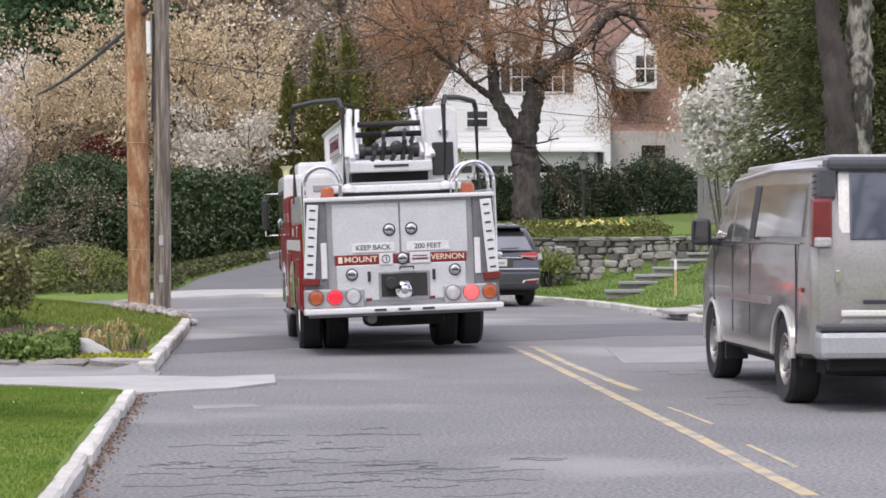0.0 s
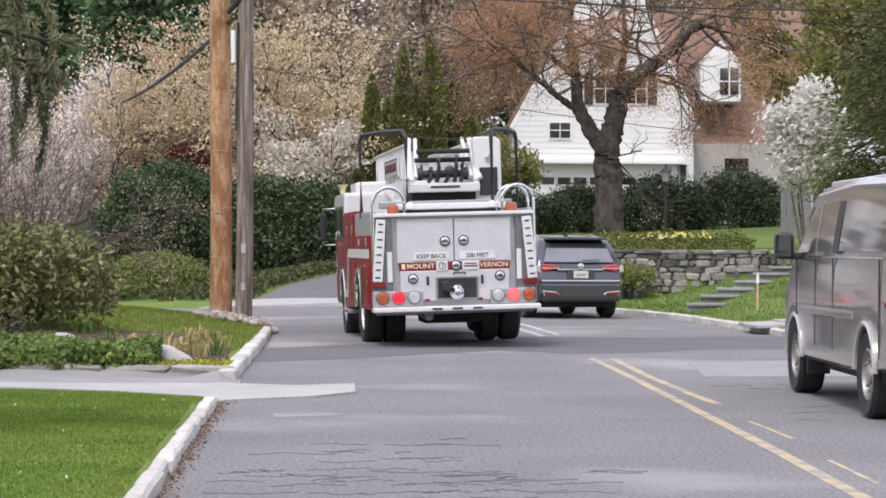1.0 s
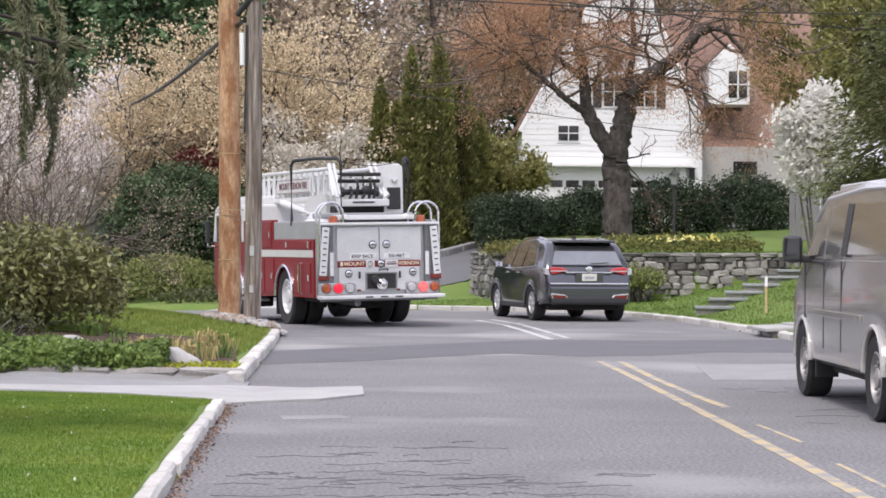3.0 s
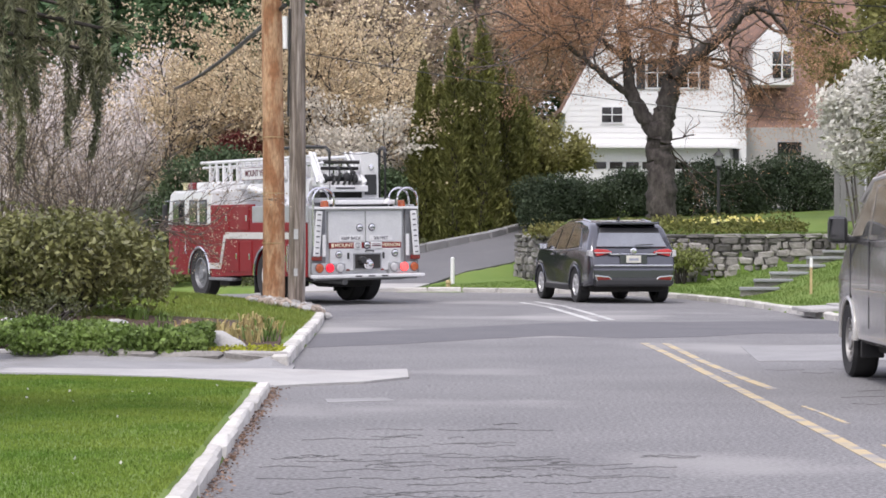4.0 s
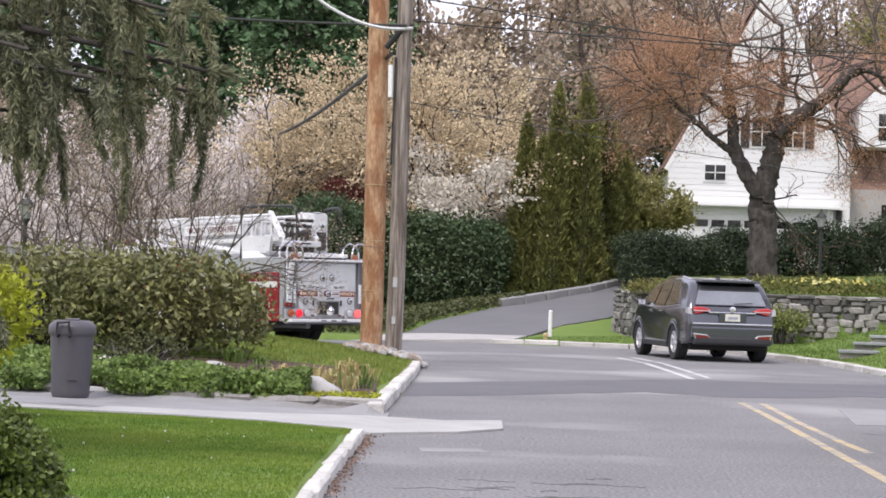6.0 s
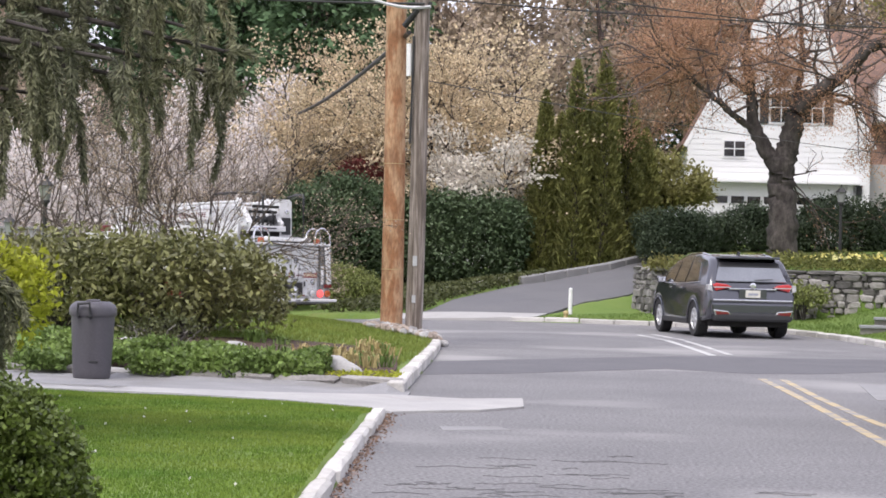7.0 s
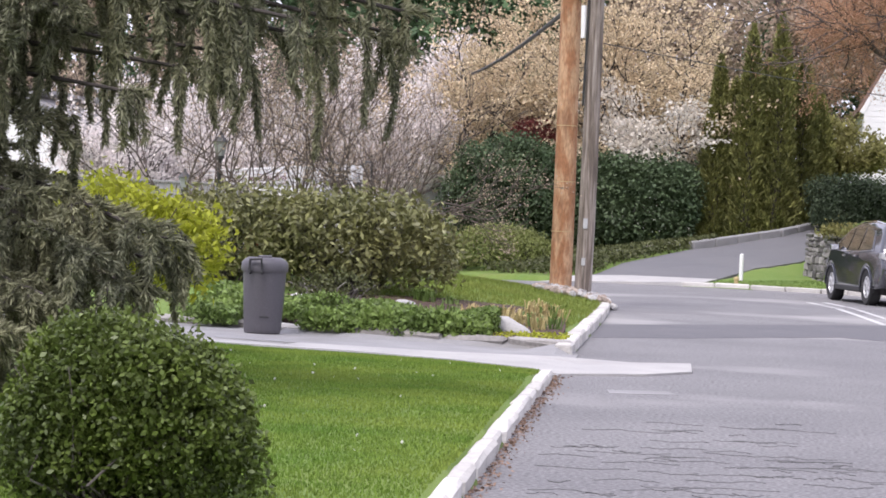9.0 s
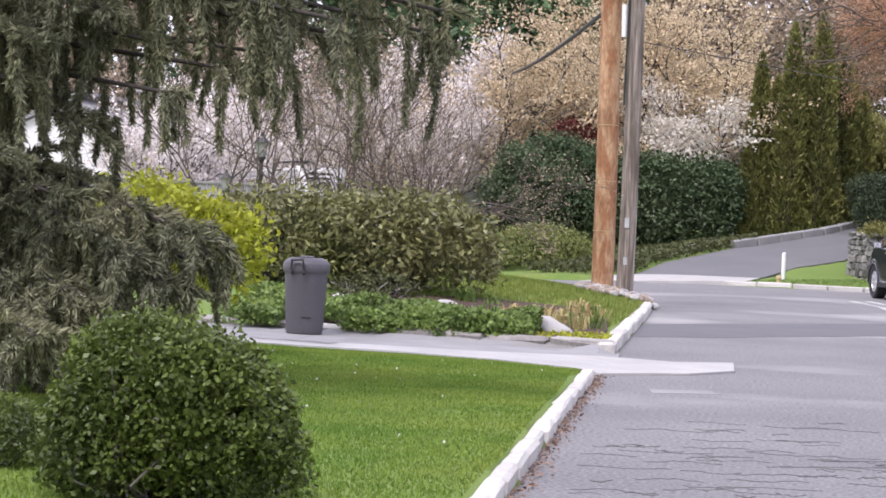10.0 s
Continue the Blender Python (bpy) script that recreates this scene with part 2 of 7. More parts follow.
def mesh_np(name, verts, faces, material, parent=None, label=""):
    """A large mesh from numpy arrays: faces all of one length."""
    me = bpy.data.meshes.new(name)
    k = faces.shape[1]
    me.vertices.add(len(verts))
    me.vertices.foreach_set("co", np.ascontiguousarray(verts, dtype=np.float32).ravel())
    me.loops.add(faces.size)
    me.loops.foreach_set("vertex_index", np.ascontiguousarray(faces, dtype=np.int32).ravel())
    me.polygons.add(len(faces))
    me.polygons.foreach_set("loop_start", np.arange(0, faces.size, k, dtype=np.int32))
    me.polygons.foreach_set("loop_total", np.full(len(faces), k, dtype=np.int32))
    me.update(calc_edges=True)
    me.materials.append(material)
    ob = new(name, me)
    ob.parent = parent
    if label:
        ob["label"] = label
    return ob


def cards(rng, pts, size, aspect=0.55, up=0.0, along=None, fold=0.0):
    """Leaves as small pointed quads at pts; returns vertices and faces."""
    n = len(pts)
    d = rng.normal(size=(n, 3)) if along is None else along + 0.45 * rng.normal(size=(n, 3))
    d /= np.linalg.norm(d, axis=1)[:, None] + 1e-9
    w = rng.normal(size=(n, 3))
    w[:, 2] *= 1 - up
    w -= d * (w * d).sum(1)[:, None]
    w /= np.linalg.norm(w, axis=1)[:, None] + 1e-9
    s = size * rng.uniform(0.65, 1.3, (n, 1))
    v = np.stack([pts - d * s * 0.5, pts + w * s * aspect * 0.5, pts + d * s * 0.5, pts - w * s * aspect * 0.5], 1).reshape(-1, 3)
    return v, np.arange(4 * n).reshape(n, 4)


class Wood:
    """Tapered limbs gathered into one mesh."""

    def __init__(self, sides=6):
        self.v, self.f, self.k, self.n = [], [], 0, sides

    def limb(self, pts, r0, r1, knob=0.0):
        pts = np.asarray(pts, float)
        if knob:    # resampled, with swellings and kinks of old wood
            s = np.linspace(0, len(pts) - 1, 6 * len(pts))
            pts = np.stack([np.interp(s, range(len(pts)), pts[:, k]) for k in range(3)], 1)
            pts[1:-1] += knob * 0.5 * np.stack([np.sin(s * 3.1 + 1) * np.sin(s * 7.3), np.cos(s * 2.7), 0 * s], 1)[1:-1]
        m, n = len(pts), self.n
        t = np.gradient(pts, axis=0)
        t /= np.linalg.norm(t, axis=1)[:, None] + 1e-9
        ref = np.where(np.abs(t[:, 2:3]) > 0.9, np.array([[1.0, 0, 0]]), np.array([[0, 0, 1.0]]))
        u = np.cross(t, ref)
        u /= np.linalg.norm(u, axis=1)[:, None] + 1e-9
        w = np.cross(t, u)
        a = np.arange(n) * 6.283185 / n
        r = np.linspace(r0, r1, m)[:, None, None]
        if knob:
            i_ = np.arange(m)[:, None]
            r = r * (1 + 0.16 * np.sin(i_ * 1.9 + a[None] * 2) * np.sin(i_ * 0.7 + 1) + 0.10 * np.sin(i_ * 3.3 + a[None] * 3))[:, :, None]
        ring = pts[:, None] + r * (np.cos(a)[None, :, None] * u[:, None] + np.sin(a)[None, :, None] * w[:, None])
        self.v.append(ring.reshape(-1, 3))
        i = np.arange(m - 1)[:, None] * n
        j = np.arange(n)[None]
        q = np.stack([i + j, i + (j + 1) % n, i + n + (j + 1) % n, i + n + j], -1).reshape(-1, 4)
        self.f.append(q + self.k)
        self.k += m * n

    def build(self, name, material, parent=None):
        return smooth(mesh_np(name, np.concatenate(self.v), np.concatenate(self.f), material, parent), 60)


def grow(rng, wood, start, way, length, r, depth, tips, bend=0.25, lift=0.1, split=(3, 4), shrink=0.62, spread=0.7, steps=6, droop=0.0, tip_from=1):
    """A limb that forks; the places of its finest twigs go into tips."""
    p, d = np.array(start, float), np.array(way, float)
    d /= np.linalg.norm(d)
    pts = [p.copy()]
    for _ in range(steps):
        d = d + bend * rng.normal(size=3) * 0.5 + np.array([0, 0, lift - droop * (depth == 0)])
        d /= np.linalg.norm(d)
        p = p + d * length / steps
        pts.append(p.copy())
    wood.limb(pts, r, r * (0.55 if depth else 0.3))
    if depth <= tip_from:
        tips.extend((q, d.copy()) for q in pts[1:])
    if depth == 0:
        return
    for k in range(rng.integers(split[0], split[1] + 1)):
        i = len(pts) - 1 if k == 0 else rng.integers(max(1, steps // 3), len(pts))
        side = rng.normal(size=3)
        side -= d * (side @ d)
        side /= np.linalg.norm(side) + 1e-9
        grow(rng, wood, pts[i], d + side * spread * rng.uniform(0.6, 1.3), length * shrink * rng.uniform(0.8, 1.2), r * 0.58, depth - 1, tips,
             bend, lift, split, shrink, spread, max(3, steps - 1), droop, tip_from)

# ---- ground, road, kerbs ----
INNER = [(-1.20, -12), (-1.28, 8), (-1.40, 12), (-1.57, 16), (-1.76, 20.7), (-1.86, 23.8), (-2.00, 28.5), (-2.14, 33), (-2.28, 36.4), (-2.48, 38.0), (-2.9, 39.4),
         (-4.2, 41.6), (-6.6, 45.2), (-10, 49.2), (-16, 55.5), (-34, 74)]
OUTER = [(6.1, -12), (6.1, 20), (6.0, 31), (5.75, 37), (5.42, 42), (4.95, 46.5), (4.2, 50), (3.1, 52.2), (1.4, 53.6), (-0.2, 54.0), (-1.8, 54.0),
         (-4.3, 55.4), (-7, 58.6), (-12, 63.6), (-18, 69.5), (-34, 86)]
WALL = [(1.2, 57.5), (1.6, 55.9), (2.4, 54.9), (3.6, 54.3), (5.2, 54.0), (7.0, 53.6), (9.5, 53.2), (14, 52.6), (24, 52)]
ROAD = INNER + OUTER[::-1]
DRIVE_NEAR = [(-1.68, 20.45), (-1.80, 24.0), (-2.3, 24.12), (-4.2, 24.5), (-7, 25.1), (-14, 26.8), (-14, 23.8), (-6, 21.9), (-4.6, 21.55), (-3.6, 21.62), (-2.75, 21.4), (-2.0, 20.85)]
DRIVE_FAR = [(-4.3, 55.4), (-1.8, 54.0), (-0.9, 56.5), (-0.1, 58.3), (1.0, 60), (1.9, 63), (2.4, 65.5), (2.6, 68.8), (2.2, 68.8), (1.5, 67), (0.6, 65.5), (-1.75, 63), (-3.9, 58)]


def inside(poly, x, y):
    hit = np.zeros(x.shape, bool)
    for (x0, y0), (x1, y1) in zip(poly, poly[1:] + poly[:1]):
        c = (y0 > y) != (y1 > y)
        with np.errstate(divide="ignore", invalid="ignore"):
            hit ^= c & (x < (x1 - x0) * (y - y0) / (y1 - y0 + 1e-12) + x0)
    return hit


def away(line, x, y):
    best = np.full(x.shape, 1e9)
    for (x0, y0), (x1, y1) in zip(line, line[1:]):
        dx, dy = x1 - x0, y1 - y0
        s = np.clip(((x - x0) * dx + (y - y0) * dy) / (dx * dx + dy * dy), 0, 1)
        best = np.minimum(best, np.hypot(x - x0 - s * dx, y - y0 - s * dy))
    return best


BACK = WALL + [(24, 400), (9, 120), (5.9, 88), (4.1, 76), (3.0, 67), (2.3, 62.8), (1.35, 60)]
LEFT_LAND = INNER + [(-34, -12)]


def land(x, y):
    """Height of the bare land, without the road's bed."""
    x, y = np.asarray(x, float), np.asarray(y, float)
    d = away(OUTER, x, y)
    rise = 0.10 + 0.061 * np.minimum(d, 26) + 0.02 * np.clip(d - 26, 0, 60)
    rise = np.where((x > 5) & (y < 36), 0.10 + 0.03 * np.minimum(d, 8), rise)
    rise = rise + np.clip(0.17 * (x - 5.3), 0, 0.75) * np.clip((y - 38) / 6, 0, 1) * np.clip(d / 1.5, 0, 1)
    along = 0.3 * (x + 3) + 0.95 * (y - 55)
    climb = np.interp(along, [0, 2.6, 3.75, 8.5, 12.5, 20, 60], [0.02, 0.18, 0.38, 0.82, 1.42, 1.62, 2.2])
    beside = np.where(inside(DRIVE_FAR, x, y), 0, away(DRIVE_FAR + DRIVE_FAR[:1], x, y))
    rise = rise + (climb - rise) * np.clip(1.15 - beside / 2.2, 0, 1) * np.clip((y - 53.6) / 0.8, 0, 1)
    rise = np.where(inside(BACK, x, y), 1.24 + 0.065 * np.minimum(away(WALL, x, y), 13) + 0.02 * np.clip(d - 20, 0, 40), rise)
    e = away(INNER, x, y)
    mound = 0.10 + 0.52 * (1 - np.exp(-e / 3.0)) * np.clip((y - 24.5) / 6, 0, 1)
    lawn = 0.03 + 0.07 * np.clip(away(DRIVE_NEAR, x, y) / 1.6, 0, 1) + 0.008 * np.minimum(e, 8)
    low = np.where(y > 24, mound, lawn)
    z = np.where(inside(LEFT_LAND, x, y), low, rise)
    z = z + 0.015 * np.sin(x * 1.3 + 0.7 * y) * np.sin(y * 0.9)
    dn = inside(DRIVE_NEAR, x, y)
    z = np.where(dn, 0.02 + 0.012 * np.minimum(e, 8), z)
    road = inside(ROAD, x, y)
    return np.where(road, 0.0, z) + droop(x, y)


def droop(x, y):
    """The side of the bend falls gently away to the left."""
    return -0.048 * np.clip(-(np.asarray(x, float) + 3.0), 0, 16) * np.clip((np.asarray(y, float) - 38) / 6, 0, 1)


def height(x, y):
    return float(land(np.array([x]), np.array([y]))[0])


def axis_steps(fine0, fine1, step, far, grow_by=1.35):
    a = list(np.arange(fine0, fine1 + 1e-6, step))
    s = step
    while a[-1] < far:
        s *= grow_by
        a.append(a[-1] + s)
    s = step
    while a[0] > -far:
        s *= grow_by
        a.insert(0, a[0] - s)
    return np.array(a)


gx, gy = axis_steps(-15, 14, 0.1, 1500), axis_steps(6, 64, 0.2, 1500)
X, Y = np.meshgrid(gx, gy)
Z = land(X, Y)
cut = (away(INNER, X, Y) < 0.11) | (away(OUTER, X, Y) < 0.09) | inside(ROAD, X, Y) | inside(DRIVE_NEAR, X, Y) | inside(DRIVE_FAR, X, Y)
Z = np.where(inside(ROAD, X, Y), Z - 0.15, np.where(cut, Z - 0.07, Z))
V = np.stack([X, Y, Z], -1).reshape(-1, 3)
ny, nx = X.shape
I = (np.arange(ny - 1)[:, None] * nx + np.arange(nx - 1)[None]).ravel()
ground = mesh_np("ground", V, np.stack([I, I + 1, I + nx + 1, I + nx], 1), GRASS_SOIL)
smooth(ground, 50)
tagged(ground, "bright green lawn and low banks round the road", "ground", kind="structure")


def sheet(name, poly, material, lift, label, category, thick=0.06, flat=False, step=0.5, kind="structure", bed=land):
    """A slab over a plan outline that follows the land."""
    bm = bmesh.new()
    f = bm.faces.new([bm.verts.new((x, y, 0)) for x, y in poly])
    if f.normal.z < 0:
        f.normal_flip()
    bmesh.ops.triangulate(bm, faces=bm.faces[:])
    if not flat:
        xs, ys = [p[0] for p in poly], [p[1] for p in poly]
        for lo, hi, ax in ((min(xs), max(xs), 0), (min(ys), max(ys), 1)):
            k = lo + step
            while k < hi:
                co, no = [0, 0, 0], [0, 0, 0]
                co[ax], no[ax] = k, 1
                bmesh.ops.bisect_plane(bm, geom=bm.verts[:] + bm.edges[:] + bm.faces[:], plane_co=co, plane_no=no)
                k += step
    up = [v for v in bm.verts]
    zs = bed(np.array([v.co.x for v in up]), np.array([v.co.y for v in up])) if not flat else np.zeros(len(up))
    for v, z in zip(up, zs):
        v.co.z = z + lift
    e = bmesh.ops.extrude_face_region(bm, geom=bm.faces[:])
    bmesh.ops.translate(bm, vec=(0, 0, -thick), verts=[v for v in e["geom"] if isinstance(v, bmesh.types.BMVert)])
    bmesh.ops.recalc_face_normals(bm, faces=bm.faces[:])
    return tagged(part(name, bm, material), label, category, kind=kind)


road = sheet("road", ROAD, ASPHALT, 0.0, "worn grey asphalt road bending to the left", "road", 0.05, step=2.0, bed=droop)
near_drive = sheet("near_driveway", DRIVE_NEAR, WORN, 0.012, "worn grey asphalt driveway beside the lawn", "driveway", step=0.6)
far_drive = sheet("far_driveway", [(-4.25, 55.9), (-1.7, 54.6)] + DRIVE_FAR[2:], DRIVE, 0.02, "dark asphalt driveway climbing towards the house", "driveway", step=1.5)
# out of sight, added to keep green grass bounce off the garage front
sheet("garage_court", [(3.4, 74), (11, 74), (11, 87.6), (3.4, 87.6)], DRIVE, 0.04, "unseen dark asphalt court before the garage, added to cut green bounce", "driveway", step=2.0)
sheet("driveway_apron", [(-5.2, 54.9), (-4.2, 55.3), (-1.75, 54.0), (-1.25, 55.2), (-0.98, 56.2), (-4.1, 57.0), (-4.9, 56.4)], CONCRETE, 0.03, "pale concrete apron of the driveway", "apron", 0.2, step=0.7)
sheet("concrete_strip", [(-8.2, 22.5), (-5.0, 21.62), (-3.9, 21.72), (-2.8, 21.46), (-2.02, 20.98), (-1.73, 20.68), (-1.35, 21.02), (-0.98, 21.28), (-0.58, 22.02), (-0.63, 23.34), (-1.2, 22.98), (-1.9, 22.95),
                         (-2.95, 22.55), (-4.42, 22.42), (-4.46, 22.05), (-6.3, 22.35)], CONCRETE, 0.022, "pale worn concrete strip across the driveway mouth", "concrete", step=1.0)
sheet("dark_patch", [(-1.95, 27.9), (-0.8, 29.0), (0.08, 30.2), (1.07, 31.4), (2.1, 30.7), (3.05, 31.15), (4.0, 32.3), (5.85, 32.4), (5.72, 36.9), (4.6, 36.8), (3.1, 36.2), (2.1, 36.3), (1.35, 35.8), (0.4, 34.7), (-1.1, 32.8), (-2.06, 31.6)],
      ASPHALT_DARK, 0.004, "dark newer asphalt patch across the road", "asphalt patch", 0.02, flat=True)
sheet("pale_patch", [(3.1, 25.2), (5.2, 25.6), (5.3, 29.2), (3.3, 28.6)], WORN, 0.004, "paler repair patch in the asphalt", "asphalt patch", 0.02, flat=True)
sheet("utility_cover_patch", [(-1.15, 18.9), (-0.6, 19.15), (-0.72, 19.5), (-1.2, 19.3)], WORN, 0.004, "small pale patch in the asphalt", "asphalt patch", 0.02, flat=True)


def stripe(name, line, width, material, label, lift=0.004):
    left, right = [], []
    for i, (x, y) in enumerate(line):
        x0, y0 = line[max(i - 1, 0)]
        x1, y1 = line[min(i + 1, len(line) - 1)]
        k = math.hypot(x1 - x0, y1 - y0)
        nx_, ny_ = -(y1 - y0) / k * width / 2, (x1 - x0) / k * width / 2
        left.append((x + nx_, y + ny_))
        right.append((x - nx_, y - ny_))
    return sheet(name, left + right[::-1], material, lift, label, "road marking", 0.012, flat=True)


CENTRE = [(2.50, 12.3), (2.48, 13.5), (2.46, 16), (2.41, 18.8), (2.36, 21.5), (2.28, 25.7), (2.18, 29.3)]
stripe("yellow_line", CENTRE, 0.10, YELLOW, "worn yellow centre line on the asphalt")
stripe("yellow_line", [(2.68, 20.75), (2.60, 22.2), (2.50, 25.2), (2.44, 29.3)], 0.095, YELLOW, "worn yellow centre line on the asphalt")
for piece in ([(2.66, 18.7), (2.70, 18.0), (2.74, 17.0)], [(2.70, 15.3), (2.71, 14.6), (2.72, 13.8)]):
    stripe("yellow_line", piece, 0.04, YELLOW, "nearly worn away yellow centre line on the asphalt")
BEND = [(1.95, 36.6), (1.72, 40), (1.45, 43.5), (1.0, 46.3)]
stripe("faded_line", BEND, 0.12, WHITE_LINE, "faded pale line on the bend of the road")
stripe("faded_line", [(x + 0.3, y + 0.6) for x, y in BEND], 0.10, WHITE_LINE, "faded pale line on the bend of the road")

# long cracks and scuffs in the near asphalt
rc = random.Random(5)
for k in range(96):
    cx, cy, ln = rc.uniform(-1.2, 1.3), rc.choice((rc.uniform(11.2, 14.6), rc.uniform(11.2, 17.0))), rc.uniform(0.1, 0.6)
    if k > 82:
        cx, cy = rc.uniform(2.9, 4.6), rc.uniform(18, 24)
    line = [(cx + ln * (i / 9 - 0.5), cy + 0.05 * math.sin(i * 0.6 + k) + rc.uniform(-0.035, 0.035) + 0.15 * ln * (i / 9)) for i in range(10)]
    stripe("asphalt_crack", line, rc.uniform(0.006, 0.026), CRACK, "dark ragged crack in the asphalt", 0.003)


def kerb(line, name, label, w=0.17, h=0.13, piece=0.72, inward=1):
    """Kerb stones end to end along a line, each a stone of its own."""
    owner = tagged(new(name), label, "kerb", kind="structure")
    rk = random.Random(len(line))
    pts = [Vector((x, y, 0)) for x, y in line]
    for a, b in zip(pts, pts[1:]):
        seg = (b - a).length
        n = max(1, round(seg / piece))
        ang = math.atan2(b.y - a.y, b.x - a.x)
        for i in range(n):
            c = a.lerp(b, (i + 0.5) / n)
            s = seg / n - 0.012
            bm = box(0, inward * w / 2, (h + rk.uniform(-0.012, 0.012)) / 2 - 0.05, s, w + rk.uniform(-0.01, 0.015), h + 0.1, 0.022, seg=1)
            for v in bm.verts:
                v.co += Vector((0, rk.uniform(-0.008, 0.008), rk.uniform(-0.006, 0.006)))
            ob = part("kerb_stone", bm, KERB, owner)
            ob.matrix_basis = pose(c.x, c.y, float(droop(c.x, c.y)), 0, rk.uniform(-0.6, 0.6), math.degrees(ang) + rk.uniform(-0.7, 0.7))
    return owner


kerb([(-1.28, 8), (-1.40, 12), (-1.57, 16.2), (-1.71, 20.0)], "kerb_near", "pale granite kerb along the lawn", w=0.105, h=0.10)
kerb([p for p in INNER if 23.5 <= p[1] <= 47], "kerb_corner", "pale granite kerb round the corner bed", w=0.17)
kerb([p for p in OUTER if 20 <= p[1] and p[0] > -2], "kerb_outer", "low pale kerb on the outside of the bend", w=0.16, h=0.11, inward=-1)

# ---- vehicles ----
PAINT_RED = mat("fire_red_paint", (0.235, 0.008, 0.013), (0.19, 0.007, 0.012), 1.5, 0.5, coat=0.06, spec=0.25, dirt=(0.20, 0.03, 0.03), dirt_at=0.62)
PAINT_WHITE = mat("white_vehicle_paint", (0.74, 0.74, 0.74), (0.66, 0.66, 0.67), 2, 0.3, coat=0.4, dirt=(0.52, 0.51, 0.49), dirt_at=0.64)
ALU = mat("brushed_aluminium", (0.48, 0.485, 0.495), (0.40, 0.405, 0.415), 3, 0.38, metal=0.55, bump=0.08, fine=70, dirt=(0.40, 0.40, 0.40), dirt_at=0.62)
ALU_DARK = mat("tread_plate", (0.33, 0.335, 0.345), (0.25, 0.255, 0.265), 12, 0.42, metal=0.6, bump=0.5, fine=60)
DOOR_ALU = mat("pale_aluminium_sheet", (0.66, 0.665, 0.67), (0.57, 0.575, 0.585), 2.2, 0.42, metal=0.3, bump=0.06, fine=60, dirt=(0.48, 0.48, 0.475), dirt_at=0.6)
CORNER_GREY = mat("dark_tread_plate", (0.20, 0.205, 0.215), (0.15, 0.153, 0.16), 9, 0.5, metal=0.4, bump=0.4, fine=60)
CHROME = mat("chrome", (0.82, 0.82, 0.84), (0.75, 0.75, 0.77), 4, 0.12, metal=1.0)
BLACK = mat("black_plastic", (0.022, 0.022, 0.024), (0.03, 0.03, 0.032), 8, 0.5)
DARK = mat("undercarriage_and_shade", (0.02, 0.02, 0.02), (0.035, 0.032, 0.03), 4, 0.85)
RUBBER = mat("tyre_rubber", (0.022, 0.022, 0.023), (0.035, 0.034, 0.034), 6, 0.85, bump=0.3, fine=60)
STRIPE = mat("reflective_stripe", (0.62, 0.61, 0.58), (0.54, 0.53, 0.50), 3, 0.5)
GLASS = mat("tinted_glass", (0.016, 0.017, 0.019), (0.02, 0.021, 0.023), 2, 0.04, coat=0.8, spec=0.9)
SIGN_RED = mat("red_sign", (0.22, 0.01, 0.012), (0.19, 0.01, 0.012), 4, 0.55)
INK = mat("dark_lettering", (0.03, 0.03, 0.045), (0.04, 0.04, 0.05), 5, 0.5)
INK_RED = mat("maroon_lettering", (0.12, 0.015, 0.03), (0.1, 0.015, 0.03), 5, 0.5)
INK_PALE = mat("pale_gold_lettering", (0.78, 0.70, 0.52), (0.72, 0.64, 0.48), 5, 0.5)
LAMP_RED = glow("lit_red_lens", (0.85, 0.012, 0.03), 0.55)
LAMP_BRAKE = glow("bright_brake_lens", (1.0, 0.06, 0.06), 1.3)
LENS_RED = mat("red_lens", (0.20, 0.012, 0.014), (0.14, 0.01, 0.012), 5, 0.15, coat=0.6)
LENS_AMBER = mat("amber_lens", (0.44, 0.095, 0.02), (0.32, 0.06, 0.014), 5, 0.2, coat=0.6)
LENS_CLEAR = mat("clear_lens", (0.55, 0.55, 0.56), (0.36, 0.36, 0.37), 9, 0.15, coat=0.6)
# grey base imitates the trees and sky in the van's side windows
VAN_SIDE_GLASS = mat("reflection_toned_glass", (0.15, 0.148, 0.14), (0.10, 0.10, 0.095), 2.5, 0.05, coat=1.0, spec=1.0)
# van greys share one hue: sides darkest, roof paler, rear doors palest
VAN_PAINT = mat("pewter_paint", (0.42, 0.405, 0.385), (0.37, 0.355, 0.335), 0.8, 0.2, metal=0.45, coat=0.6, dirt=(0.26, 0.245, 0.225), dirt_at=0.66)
VAN_DARK = mat("charcoal_trim_paint", (0.05, 0.055, 0.065), (0.065, 0.068, 0.078), 2, 0.35, coat=0.4)
VAN_REAR = mat("silver_grey_rear", (0.84, 0.82, 0.78), (0.78, 0.76, 0.72), 0.9, 0.3, metal=0.12, coat=0.6, dirt=(0.34, 0.32, 0.30), dirt_at=0.66)
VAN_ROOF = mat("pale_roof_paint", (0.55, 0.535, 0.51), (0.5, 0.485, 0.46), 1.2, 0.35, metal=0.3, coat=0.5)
SUV_PAINT = mat("graphite_paint", (0.075, 0.077, 0.092), (0.062, 0.064, 0.078), 0.8, 0.14, metal=0.55, coat=1.0, spec=0.8)
# bluish base stands in for part of the rear window's reflection
VAN_GLASS = mat("blue_reflection_glass", (0.055, 0.065, 0.10), (0.045, 0.055, 0.085), 1.2, 0.03, coat=1.0, spec=1.0)
